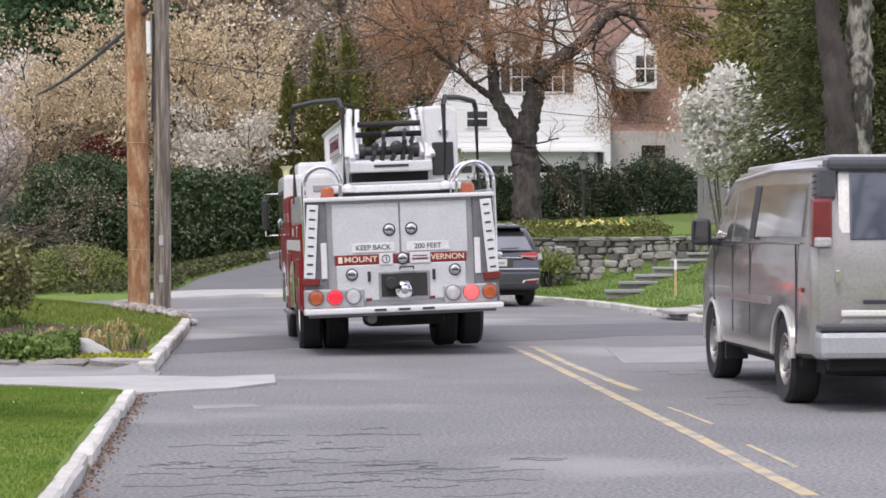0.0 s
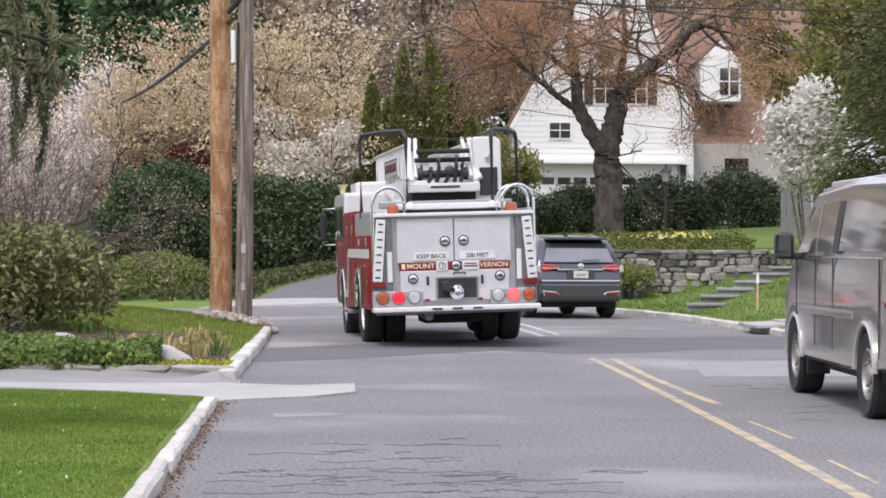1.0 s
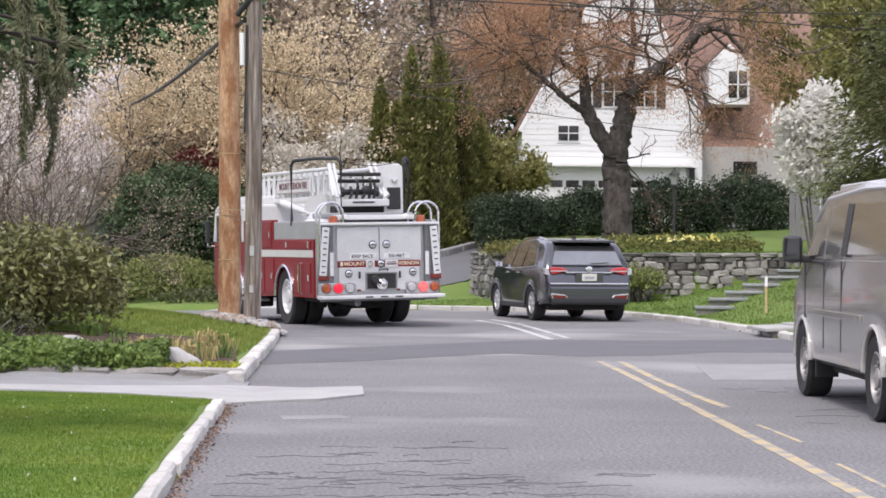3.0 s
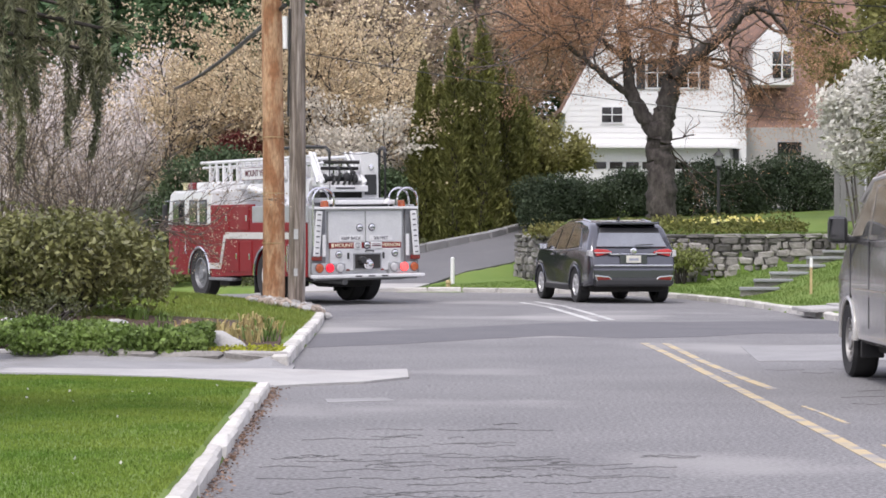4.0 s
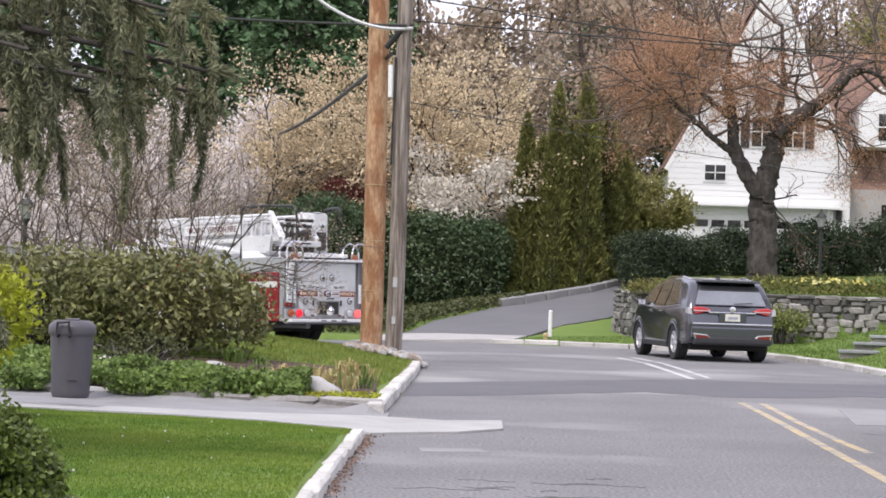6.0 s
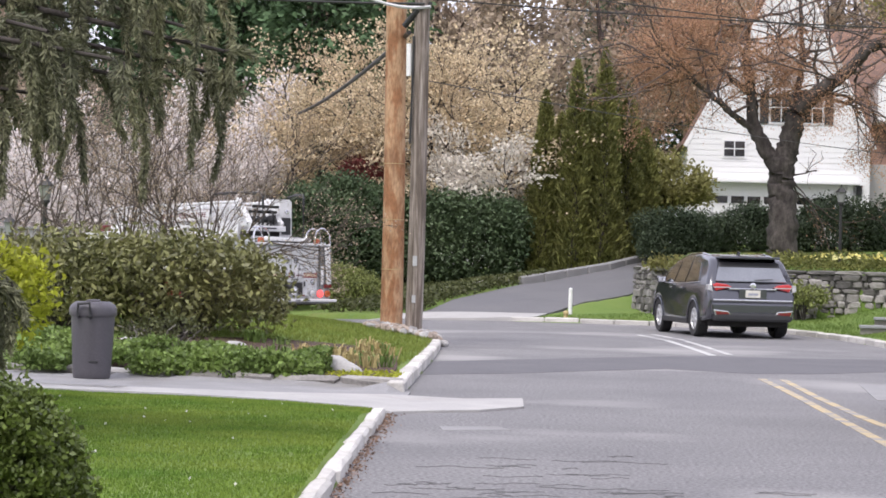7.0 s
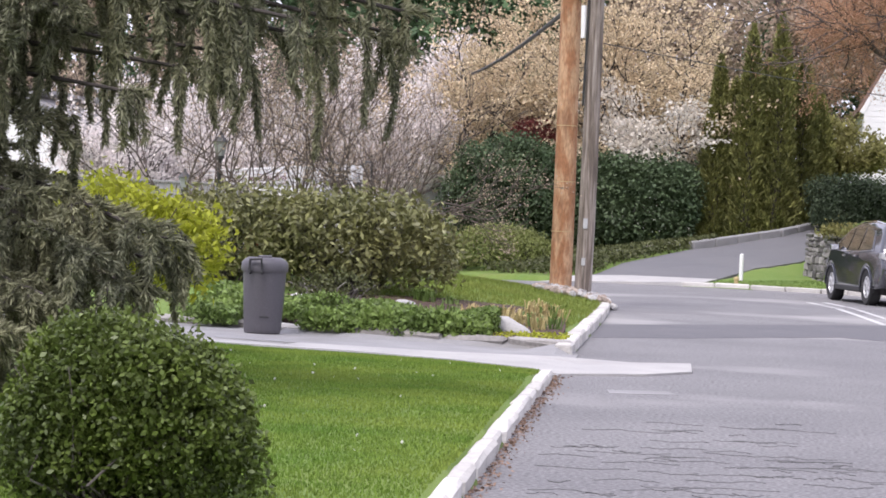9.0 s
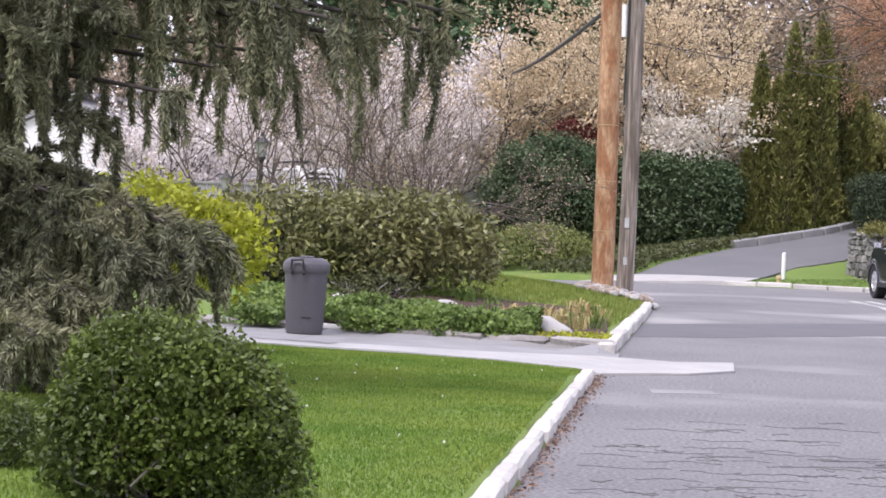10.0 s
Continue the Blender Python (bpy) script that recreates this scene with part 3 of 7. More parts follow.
# pale base carries the sky that the SUV's rear window reflects
REAR_GLASS = mat("sky_toned_glass", (0.19, 0.205, 0.235), (0.13, 0.14, 0.165), 1.2, 0.05, coat=1.0, spec=1.0)
SIDE_GLASS = mat("glossy_side_glass", (0.03, 0.031, 0.033), (0.02, 0.02, 0.022), 3, 0.03, coat=1.0, spec=1.0)
SUV_LENS = mat("bright_red_lens", (0.60, 0.035, 0.045), (0.48, 0.025, 0.03), 7, 0.15, coat=0.8)
PLATE = mat("number_plate", (0.70, 0.68, 0.60), (0.62, 0.60, 0.54), 9, 0.5)
BUMPER_GREY = mat("dull_bumper", (0.52, 0.53, 0.55), (0.44, 0.45, 0.47), 3, 0.4, metal=0.5, dirt=(0.36, 0.36, 0.37), dirt_at=0.6)
RIM_VAN = mat("dull_steel_rim", (0.46, 0.45, 0.44), (0.36, 0.35, 0.34), 5, 0.5, metal=0.4, dirt=(0.2, 0.19, 0.18), dirt_at=0.55)
PLATE_BAR = mat("plate_blue_grey", (0.34, 0.36, 0.42), (0.3, 0.32, 0.38), 9, 0.5)
RIM_GREY = mat("grey_rim", (0.74, 0.74, 0.75), (0.64, 0.64, 0.65), 6, 0.35, metal=0.6)


def words(name, text, size, m, material, parent, wide=1.0, label=""):
    """Raised lettering with the built-in font, centred on its pose and facing -y of it."""
    cu = bpy.data.curves.new(name, "FONT")
    cu.body, cu.size, cu.align_x, cu.align_y, cu.extrude, cu.offset = text, size, "CENTER", "CENTER", 0.002, 0.012 * size
    tmp = bpy.data.objects.new(name, cu)
    me = bpy.data.meshes.new_from_object(tmp)
    bpy.data.objects.remove(tmp)
    bpy.data.curves.remove(cu)
    me.transform(m @ pose(0, 0, 0, 90, 0, 0) @ Matrix.Diagonal((wide, 1, 1, 1)))
    me.materials.append(material)
    ob = new(name, me)
    ob.parent = parent
    if label:
        ob["label"] = label
    return ob


def disc(r, depth, x, y, z, n=20, bm=None):
    """A short round lens or boss that faces backwards."""
    return lathe([(r * 0.98, 0), (r, depth * 0.3), (r * 0.9, depth * 0.8), (r * 0.55, depth)], "Y", n, bm, pose(x, y, z, 0, 0, 180))


def wheel(parent, x, y, r, w, rim_mat, side=-1, hub_white=False, name="wheel", spokes=0, dual=0.0):
    """A wheel with tyre and rim; the open face looks to its side."""
    hub = new(name)
    hub.parent = parent
    hub.matrix_basis = pose(x, y, r)
    hub.empty_display_size = 0.1
    rr = 0.60 * r
    prof = [(rr, -w / 2 * 0.8), (r * 0.93, -w / 2), (r, -w / 2 * 0.7), (r, w / 2 * 0.7), (r * 0.93, w / 2), (rr, w / 2 * 0.8)]
    tyre = lathe(prof, "X", 30, cap=False)
    if dual:
        lathe(prof, "X", 30, tyre, pose(-side * dual, 0, 0), cap=False)
    smooth(part("tyre", tyre, RUBBER, hub), 30)
    s = side * w / 2
    b = lathe([(rr * 1.02, s * 0.82), (rr * 0.96, s * 0.86), (rr * 0.90, s * 0.35), (rr * 0.42, s * 0.45), (rr * 0.38, s * 0.8), (rr * 0.12, s * 0.85), (0.01, s * 0.85)], "X", 30, cap=False)
    for k in range(spokes):
        box(s * 0.66, 0, rr * 0.62, abs(s) * 0.3, rr * 0.22, rr * 0.66, 0.01, b, pose(0, 0, 0, 360 * k / spokes), seg=1)
    for k in range(0 if spokes else 8):
        lathe([(0.018, s * 0.55), (0.016, s * 0.78)], "X", 6, b, pose(0, rr * 0.6 * math.cos(k * 0.785), rr * 0.6 * math.sin(k * 0.785)))
    smooth(part("rim", b, rim_mat, hub, "pale steel rim" if hub_white else ""), 35)
    return hub


def fire_truck():
    t = thing("fire_truck", "red and aluminium ladder fire truck on the road", "fire truck")
    W = 1.16
    # body in sides, rear and top, over a dark chassis
    part("chassis", join(join(box(0, 3.6, 0.62, 0.95, 6.7, 0.3, 0.03), box(0, 2.05, 0.5, 1.7, 0.22, 0.22, 0.04)), box(0, 5.45, 0.5, 1.7, 0.22, 0.22, 0.04)), DARK, t)
    part("chassis_floor", box(0, 2.7, 0.92, 2.1, 4.9, 0.12, 0.02), DARK, t)
    for sx in (-1, 1):
        low = [(0.22, 0.50), (1.48, 0.50)] + [(2.05 + 0.56 * math.cos(radians(a)), 0.50 + 0.56 * math.sin(radians(a))) for a in range(172, 0, -16)] + \
              [(2.62, 0.50), (4.82, 0.42), (4.82, 1.92), (2.75, 1.92), (2.75, 1.55), (0.22, 1.55)]
        smooth(part("side_panel", prism(low, 0, 0.10, None, Matrix.Translation((sx * W - (0.10 if sx > 0 else 0), 0, 0)) @ Matrix(((0, 1, 0, 0), (1, 0, 0, 0), (0, 0, 1, 0), (0, 0, 0, 1))), 0.012, 1), PAINT_RED, t), 30)
        part("hose_bed_side", box(sx * (W - 0.06), 1.45, 1.71, 0.10, 2.6, 0.34, 0.02), ALU, t, "bare aluminium upper side")
        part("fender_trim", tube([(sx * (W + 0.012), 2.05 + 0.57 * math.cos(radians(a)), 0.50 + 0.57 * math.sin(radians(a))) for a in range(0, 181, 12)], 0.032, 6), CHROME, t)
        # pale reflective stripe with the slanting drop towards the cab
        part("stripe", box(sx * (W + 0.004), 2.15, 1.29, 0.010, 3.8, 0.13, 0.003), STRIPE, t, "pale reflective stripe")
        part("stripe", box(0, 0, 0, 0.012, 0.11, 0.66, 0.003, None, pose(sx * (W + 0.004), 4.19, 0.98, 22)), STRIPE, t)
        part("stripe", box(sx * (W + 0.004), 4.6, 0.66, 0.010, 0.62, 0.12, 0.003), STRIPE, t)
        for y0, y1, z0, z1 in ((0.40, 0.98, 0.58, 1.12), (1.02, 1.42, 0.58, 1.12), (2.72, 3.30, 0.56, 1.18), (3.36, 3.92, 0.56, 1.18), (0.4, 1.4, 1.38, 1.52), (2.85, 3.75, 1.40, 1.88), (3.85, 4.75, 1.40, 1.88)):
            d = part("compartment_door", box(sx * (W + 0.006), (y0 + y1) / 2, (z0 + z1) / 2, 0.02, y1 - y0, z1 - z0, 0.008), PAINT_RED, t)
            part("latch", box(sx * (W + 0.022), y0 + 0.1, (z0 + z1) / 2, 0.02, 0.05, 0.12, 0.008), CHROME, d)
        part("grab_rail", tube([(sx * (W + 0.06), 0.95, 0.6), (sx * (W + 0.06), 0.95, 1.1)], 0.02, 8), CHROME, t)
        part("step_recess", box(sx * (W + 0.004), 0.97, 0.85, 0.012, 0.14, 0.56, 0.004), ALU, t)
        part("running_board", box(sx * (W - 0.05), 4.2, 0.40, 0.22, 1.2, 0.06, 0.015), ALU_DARK, t)
        part("marker_light", box(sx * (W + 0.012), 0.5, 1.45, 0.02, 0.05, 0.1, 0.006), LENS_CLEAR, t)
        part("marker_light", box(sx * (W + 0.012), 1.9, 1.45, 0.02, 0.05, 0.1, 0.006), LENS_CLEAR, t)
    part("deck", box(0, 2.6, 1.76, 2.1, 4.9, 0.08, 0.01), ALU_DARK, t)
    part("deck_rail", box(0, 0.9, 1.97, 1.9, 0.12, 0.10, 0.02), ALU, t)
    # rear face
    part("rear_wall", box(0, 0.14, 1.17, 2.26, 0.18, 1.34, 0.02), ALU, t, "brushed aluminium rear wall")
    for sx in (-1, 1):
        part("rear_corner", prism([(sx * 0.86, 0.56), (sx * 1.15, 0.56), (sx * 1.09, 1.80), (sx * 0.86, 1.80)], -0.01, 0.1, None, None, 0.01, 1), CORNER_GREY, t, "dark grey tread-plate corner")
        part("rear_door", box(sx * 0.40, 0.03, 1.45, 0.785, 0.05, 0.60, 0.012), DOOR_ALU, t)
    part("top_trim", box(0, 0.03, 1.815, 2.24, 0.16, 0.05, 0.015), PAINT_WHITE, t)
    part("cross_beam", box(0, 0.30, 1.93, 1.55, 0.12, 0.09, 0.02), PAINT_WHITE, t)
    # black block put in for the shade below the cross beam
    part("cross_beam_shadow_box", box(0, 0.38, 1.86, 1.5, 0.2, 0.09, 0.02), BLACK, t)
    part("lower_panel", box(0, 0.035, 0.83, 1.52, 0.06, 0.42, 0.012), DOOR_ALU, t)
    part("name_band", box(0, 0.025, 1.10, 1.54, 0.04, 0.115, 0.006), SIGN_RED, t, "red name band with pale letters")
    words("lettering", "MOUNT", 0.092, pose(-0.47, 0.0, 1.10), INK_PALE, t, 1.15)
    words("lettering", "VERNON", 0.092, pose(0.55, 0.0, 1.10), INK_PALE, t, 1.05)
    part("emblem", box(-0.71, 0.0, 1.10, 0.05, 0.012, 0.075, 0.01), INK_PALE, t)
    part("number_board", box(-0.175, 0.0, 1.10, 0.16, 0.02, 0.135, 0.006), PAINT_WHITE, t)
    part("number_mark", tube(arc((-0.175, -0.012, 1.10), 0.045, 0, 345, 23), 0.006, 6, closed=True), INK, t)
    part("number_stroke", box(-0.17, -0.012, 1.10, 0.012, 0.006, 0.05), INK, t)
    part("notice_board", box(0.225, 0.0, 1.10, 0.24, 0.02, 0.125, 0.006), PAINT_WHITE, t)
    part("notice_bars", join(box(0.225, -0.012, 1.125, 0.17, 0.006, 0.012), box(0.225, -0.012, 1.09, 0.19, 0.006, 0.02)), INK_RED, t)
    for x, text, w in ((-0.32, "KEEP BACK", 0.50), (0.32, "200 FEET", 0.50)):
        part("warning_sign", box(x, -0.002, 1.235, w, 0.014, 0.105, 0.004), PAINT_WHITE, t, "white warning sign with dark letters")
        words("lettering", text, 0.082, pose(x, -0.010, 1.235), INK, t, 1.0)
    for x, z, r in ((-0.125, 1.44, 0.062), (0.135, 1.445, 0.062), (0.02, 1.10, 0.062), (-0.58, 0.93, 0.06), (0.63, 0.945, 0.06)):
        part("badge_ring", disc(r * 1.22, 0.012, x, 0.006 if z > 1.2 else 0.003, z), INK, t)
        b = part("badge", disc(r, 0.03, x, 0.005 if z > 1.2 else 0.0, z), CHROME, t, "round chrome latch")
        part("latch_bar", box(x, -0.03, z, r * 1.3, 0.015, 0.025, 0.004), INK, b)
    # inlet in its recess
    rec = part("inlet_recess", box(0.03, 0.0, 0.79, 0.60, 0.03, 0.32, 0.01), ALU_DARK, t, "dark recessed inlet panel")
    # dark block stands in for the shade inside the inlet recess
    part("recess_shade", box(0.03, -0.012, 0.79, 0.54, 0.02, 0.27, 0.006), DARK, rec)
    part("inlet_cap", lathe([(0.10, 0), (0.105, 0.07), (0.085, 0.10), (0.07, 0.11), (0.05, 0.14), (0.02, 0.15)], "Y", 24, None, pose(0.02, -0.02, 0.735, 0, 0, 180)), CHROME, rec, "polished round inlet cap")
    part("inlet_pipe", lathe([(0.07, 0), (0.07, 0.14), (0.055, 0.16)], "Y", 16, None, pose(-0.13, -0.02, 0.82, 0, 0, 180)), BLACK, rec)
    part("handle", tube([(-0.02, -0.03, 0.98), (-0.02, -0.06, 1.0), (0.14, -0.06, 1.0), (0.14, -0.03, 0.98)], 0.012, 6), BLACK, t)
    for sx in (-1, 1):
        part("side_handle", box(sx * 0.38, -0.005, 0.90, 0.035, 0.035, 0.12, 0.008), BLACK, t)
        part("red_reflector", box(sx * 0.37 - 0.02, 0.0, 0.63, 0.07, 0.012, 0.035, 0.004), LENS_RED, t)
        # lamp cluster
        cl = part("lamp_panel", box(sx * 0.80, 0.0, 0.66, 0.70 if sx < 0 else 0.62, 0.06, 0.22, 0.02), ALU, t)
        for x, m, nm in ((0.585, LENS_CLEAR, "reversing_lamp"), (0.80, LAMP_BRAKE if sx > 0 else LAMP_RED, "tail_lamp"), (1.02, LENS_AMBER, "turn_lamp")):
            part(nm, disc(0.085, 0.05, sx * x + 0.01, -0.03, 0.675), m, cl)
        for x in (0.585, 0.80, 1.02):
            part("lamp_rim", tube(arc((sx * x + 0.01, -0.035, 0.675), 0.088, 0, 345, 23), 0.010, 6, closed=True), CORNER_GREY, cl)
        part("red_marker_box", box(sx * 1.06, -0.02, 0.86, 0.2, 0.06, 0.09, 0.015), LENS_RED, t, "dark red marker lamp")
        # white folding ladder strip with its slots
        m = pose(sx * 1.045, -0.05, 1.33, 0, -sx * 4.5, 0)
        lad = part("side_ladder", box(0, 0, 0, 0.135, 0.03, 0.86, 0.012, None, m), PAINT_WHITE, t, "white ladder strip with slots")
        for k in range(8):
            part("slot", box(0, -0.017, -0.37 + k * 0.105, 0.07, 0.008, 0.022, 0.004, None, m), INK, lad)
        part("small_strip", box(sx * 0.90, -0.015, 1.10, 0.07, 0.03, 0.42, 0.01), PAINT_WHITE, t)
        for dy, dx in ((0.0, 0.0), (0.30, 0.03)):
            pts = [(sx * (1.12 - dx), dy - 0.03, 1.1 if dy == 0 else 1.75)] + arc((sx * (0.90 - dx), dy - 0.02, 1.98), 0.22, 0 if sx > 0 else 180, 180 if sx > 0 else 0, 12) + [(sx * (0.68 - dx), dy, 1.82)]
            part("grab_hoop", tube(pts, 0.022, 8), CHROME, t, "chrome grab hoop")
        bc = part("beacon", lathe([(0.085, 0), (0.085, 0.02), (0.078, 0.10), (0.06, 0.125), (0.02, 0.13)], "Z", 20, None, pose(sx * 0.825, 0.1, 1.835)), LENS_AMBER, t, "amber rotating beacon")
        part("beacon_base", lathe([(0.09, 0), (0.09, 0.03)], "Z", 20, None, pose(sx * 0.825, 0.1, 1.81)), BLACK, bc)
        part("dome_light", lathe([(0.07, 0), (0.065, 0.05), (0.04, 0.085), (0.01, 0.095)], "Z", 18, None, pose(sx * 0.58 + 0.0, 0.22, 1.90)), PAINT_WHITE, t)
        # tall black loop beside the turntable
        a, b = Vector((sx * 1.14, 1.6, 1.8)), Vector((sx * 0.60, 0.32, 1.8))
        loop = [a, a + Vector((0, 0, 1.10))] + [a.lerp(b, 0.06) + Vector((0, 0, 1.19)), a.lerp(b, 0.5) + Vector((0, 0, 1.21)), a.lerp(b, 0.94) + Vector((0, 0, 1.19))] + [b + Vector((0, 0, 1.10)), b]
        part("black_loop", tube(loop, 0.032, 8), BLACK, t, "tall black tubular loop")
    part("bumper", box(0, -0.10, 0.515, 2.32, 0.30, 0.07, 0.02), PAINT_WHITE, t, "pale rear step bumper")
    part("bumper_skirt", box(0, 0.02, 0.47, 2.2, 0.1, 0.06, 0.01), ALU_DARK, t)
    # unseen dark running gear, added to deepen the shade under the truck
    part("rear_axle", lathe([(0.1, -0.8), (0.12, -0.3), (0.24, 0), (0.12, 0.3), (0.1, 0.8)], "X", 16, None, pose(0, 2.05, 0.5)), DARK, t)
    part("tail_frame", box(0, 0.9, 0.47, 1.9, 1.3, 0.1, 0.02), DARK, t)
    part("fuel_tank", box(0.1, 1.15, 0.40, 0.95, 0.7, 0.24, 0.06), DARK, t)
    part("spring_pack", box(-0.62, 2.0, 0.42, 0.12, 1.3, 0.26, 0.03), DARK, t)
    part("spring_pack", box(0.62, 2.0, 0.42, 0.12, 1.3, 0.26, 0.03), DARK, t)
    part("exhaust_pipe", tube([(-0.35, 0.2, 0.40), (-0.35, 1.5, 0.42), (-0.3, 3.2, 0.45)], 0.06, 10), ALU_DARK, t)
    # added black flaps imitate the deep shade round the rear wheels
    for sx in (-1, 1):
        part("mud_flap", box(sx * 0.88, 2.68, 0.42, 0.52, 0.02, 0.55, 0.008), BLACK, t)
    for x in (-0.28, 0.0, 0.28):
        part("step_grip", box(x, -0.252, 0.515, 0.14, 0.012, 0.025, 0.004), BLACK, t)
    # turntable and ladder
    part("turntable", lathe([(0.78, 1.80), (0.80, 1.86), (0.70, 1.92), (0.62, 2.05)], "Z", 32, None, pose(0, 2.0, 0)), PAINT_WHITE, t)
    part("ladder_yoke", join(prism([(1.35, 2.0), (2.9, 2.0), (2.3, 2.36), (1.3, 2.36)], -0.56, -0.48, None, Matrix(((0, 1, 0, 0), (1, 0, 0, 0), (0, 0, 1, 0), (0, 0, 0, 1)))),
                             prism([(1.35, 2.0), (2.9, 2.0), (2.3, 2.36), (1.3, 2.36)], 0.48, 0.56, None, Matrix(((0, 1, 0, 0), (1, 0, 0, 0), (0, 0, 1, 0), (0, 0, 0, 1))))), PAINT_WHITE, t)
    part("ladder_butt", box(0, 0.92, 2.20, 1.0, 0.14, 0.13, 0.02), PAINT_WHITE, t, "white cross bar with dark lettering bars")
    part("butt_bars", box(0, 0.845, 2.21, 0.42, 0.008, 0.03), INK, t)
    # dark block imitates the shade within the ladder yoke
    part("yoke_shade", box(0, 1.25, 2.05, 0.95, 0.4, 0.2, 0.02), DARK, t)
    part("hydraulic_reel", lathe([(0.09, -0.36), (0.09, -0.3), (0.055, -0.29), (0.055, 0.29), (0.09, 0.3), (0.09, 0.36)], "X", 20, None, pose(0, 1.1, 2.40)), BLACK, t, "black hydraulic reel")
    for k, (x, z) in enumerate(((-0.22, 2.36), (0.02, 2.34), (0.24, 2.42), (-0.1, 2.5), (0.15, 2.52))):
        part("hydraulic_hose", tube([(x, 0.98, 2.28), (x + 0.03, 0.94, z), (x + 0.02, 0.96, z + 0.08), (x + 0.05, 1.08, z + 0.12)], 0.03, 7), BLACK, t)
    part("hydraulic_cylinder", join(lathe([(0.035, -0.4), (0.035, 0.4)], "X", 14, None, pose(0, 1.1, 2.60)), lathe([(0.035, -0.38), (0.035, 0.38)], "X", 14, None, pose(0, 1.0, 2.72))), DARK, t)
    part("hydraulic_joint", lathe([(0.03, 0.0), (0.075, 0.02), (0.075, 0.07), (0.03, 0.09)], "Y", 16, None, pose(0.08, 0.99, 2.44, 0, 0, 180)), BLACK, t)
    part("lift_cylinder", join(tube([(-0.5, 2.2, 2.0), (-0.5, 4.3, 2.25)], 0.07, 12), tube([(0.5, 2.2, 2.0), (0.5, 4.3, 2.25)], 0.07, 12)), PAINT_WHITE, t)

    def section(x, y0, y1, zb, zt, r, rise):
        """One trussed side of a ladder section."""
        za = lambda y: rise * (y - y0)
        bm = box(x, (y0 + y1) / 2, 0, r * 2.2, y1 - y0, r * 2.6, 0.01, None, pose(0, 0, zb + rise * (y1 - y0) / 2))
        tube([(x, y0 + 0.45, zt + za(y0 + 0.45)), (x, y1 - 0.1, zt + za(y1))], r, 8, bm)
        tube([(x, y0, zb), (x, y0 + 0.45, zt + za(y0 + 0.45))], r, 8, bm)
        n = int((y1 - y0 - 0.5) / 0.36)
        for k in range(n):
            ya = y0 + 0.45 + k * 0.36
            tube([(x, ya, zb + za(ya)), (x, ya, zt + za(ya))], r * 0.7, 6, bm)
            if k % 2:
                tube([(x, ya, zt + za(ya)), (x, ya + 0.36, zb + za(ya + 0.36))], r * 0.6, 6, bm)
        return bm

    for sx in (-1, 1):
        smooth(part("ladder_side", section(sx * 0.46, 0.95, 7.0, 2.30, 2.84, 0.035, 0.0), PAINT_WHITE, t, "white trussed ladder side"), 40)
        smooth(part("inner_ladder_side", section(sx * 0.33, 1.15, 7.2, 2.38, 2.74, 0.026, 0.0), PAINT_WHITE, t), 40)
        part("raised_strut", join(tube([(sx * 0.52, 1.0, 2.32), (sx * 0.44, 1.5, 2.92)], 0.04, 8), tube([(sx * 0.40, 1.0, 2.35), (sx * 0.34, 1.55, 2.92)], 0.03, 8)), PAINT_WHITE, t)
        board = part("ladder_sign", box(sx * 0.505, 3.55, 2.56, 0.025, 2.2, 0.28, 0.008), PAINT_WHITE, t, "white ladder sign with maroon letters")
        part("sign_border", join(box(sx * 0.520, 3.55, 2.685, 0.006, 2.14, 0.010), box(sx * 0.520, 3.55, 2.435, 0.006, 2.14, 0.010)), INK_RED, board)
        words("lettering", "MOUNT VERNON FIRE", 0.185, pose(sx * 0.521, 3.55, 2.56, 0, 0, sx * 90), INK_RED, board, 0.98)
    for k in range(15):
        part("ladder_rung", tube([(-0.33, 1.6 + 0.36 * k, 2.42), (0.33, 1.6 + 0.36 * k, 2.42)], 0.018, 6), ALU, t)
    part("slack_cable", tube([(-0.60, 0.32, 2.95), (-0.3, 0.4, 2.88), (0.1, 0.45, 2.86), (0.4, 0.4, 2.9), (0.60, 0.32, 2.96)], 0.008, 5), BLACK, t)
    # control tower on the far side
    tower = part("control_tower", prism([(0.44, 1.95), (0.84, 1.95), (0.84, 2.86), (0.76, 2.92), (0.44, 2.92)], 1.05, 1.6, None, None, 0.03, 2), PAINT_WHITE, t, "white control tower beside the turntable")
    part("control_panel", box(0.65, 1.04, 2.28, 0.26, 0.03, 0.40, 0.02), BLACK, tower)
    part("panel_lamp", disc(0.06, 0.03, 0.66, 1.04, 2.62), CHROME, tower)
    # cab
    cabp = [(4.85, 0.45), (4.92, 0.45)] + [(5.45 + 0.53 * math.cos(radians(a)), 0.46 + 0.56 * math.sin(radians(a))) for a in range(176, -1, -16)] + \
           [(6.02, 0.45), (7.05, 0.45), (7.18, 0.8), (7.16, 1.45), (7.0, 2.12), (6.8, 2.2), (4.85, 2.2)]
    sw = Matrix(((0, 1, 0, 0), (1, 0, 0, 0), (0, 0, 1, 0), (0, 0, 0, 1)))
    cab = smooth(part("cab", prism(cabp, -1.14, 1.14, None, sw, 0.04, 2), PAINT_RED, t), 30)
    part("cab_top", prism([(4.78, 1.50), (7.19, 1.50), (7.02, 2.16), (6.82, 2.24), (4.78, 2.24)], -1.155, 1.155, None, sw, 0.05, 2), PAINT_WHITE, cab, "white upper cab")
    part("cab_roof_box", box(0, 5.5, 2.30, 1.9, 1.1, 0.22, 0.05), PAINT_WHITE, cab)
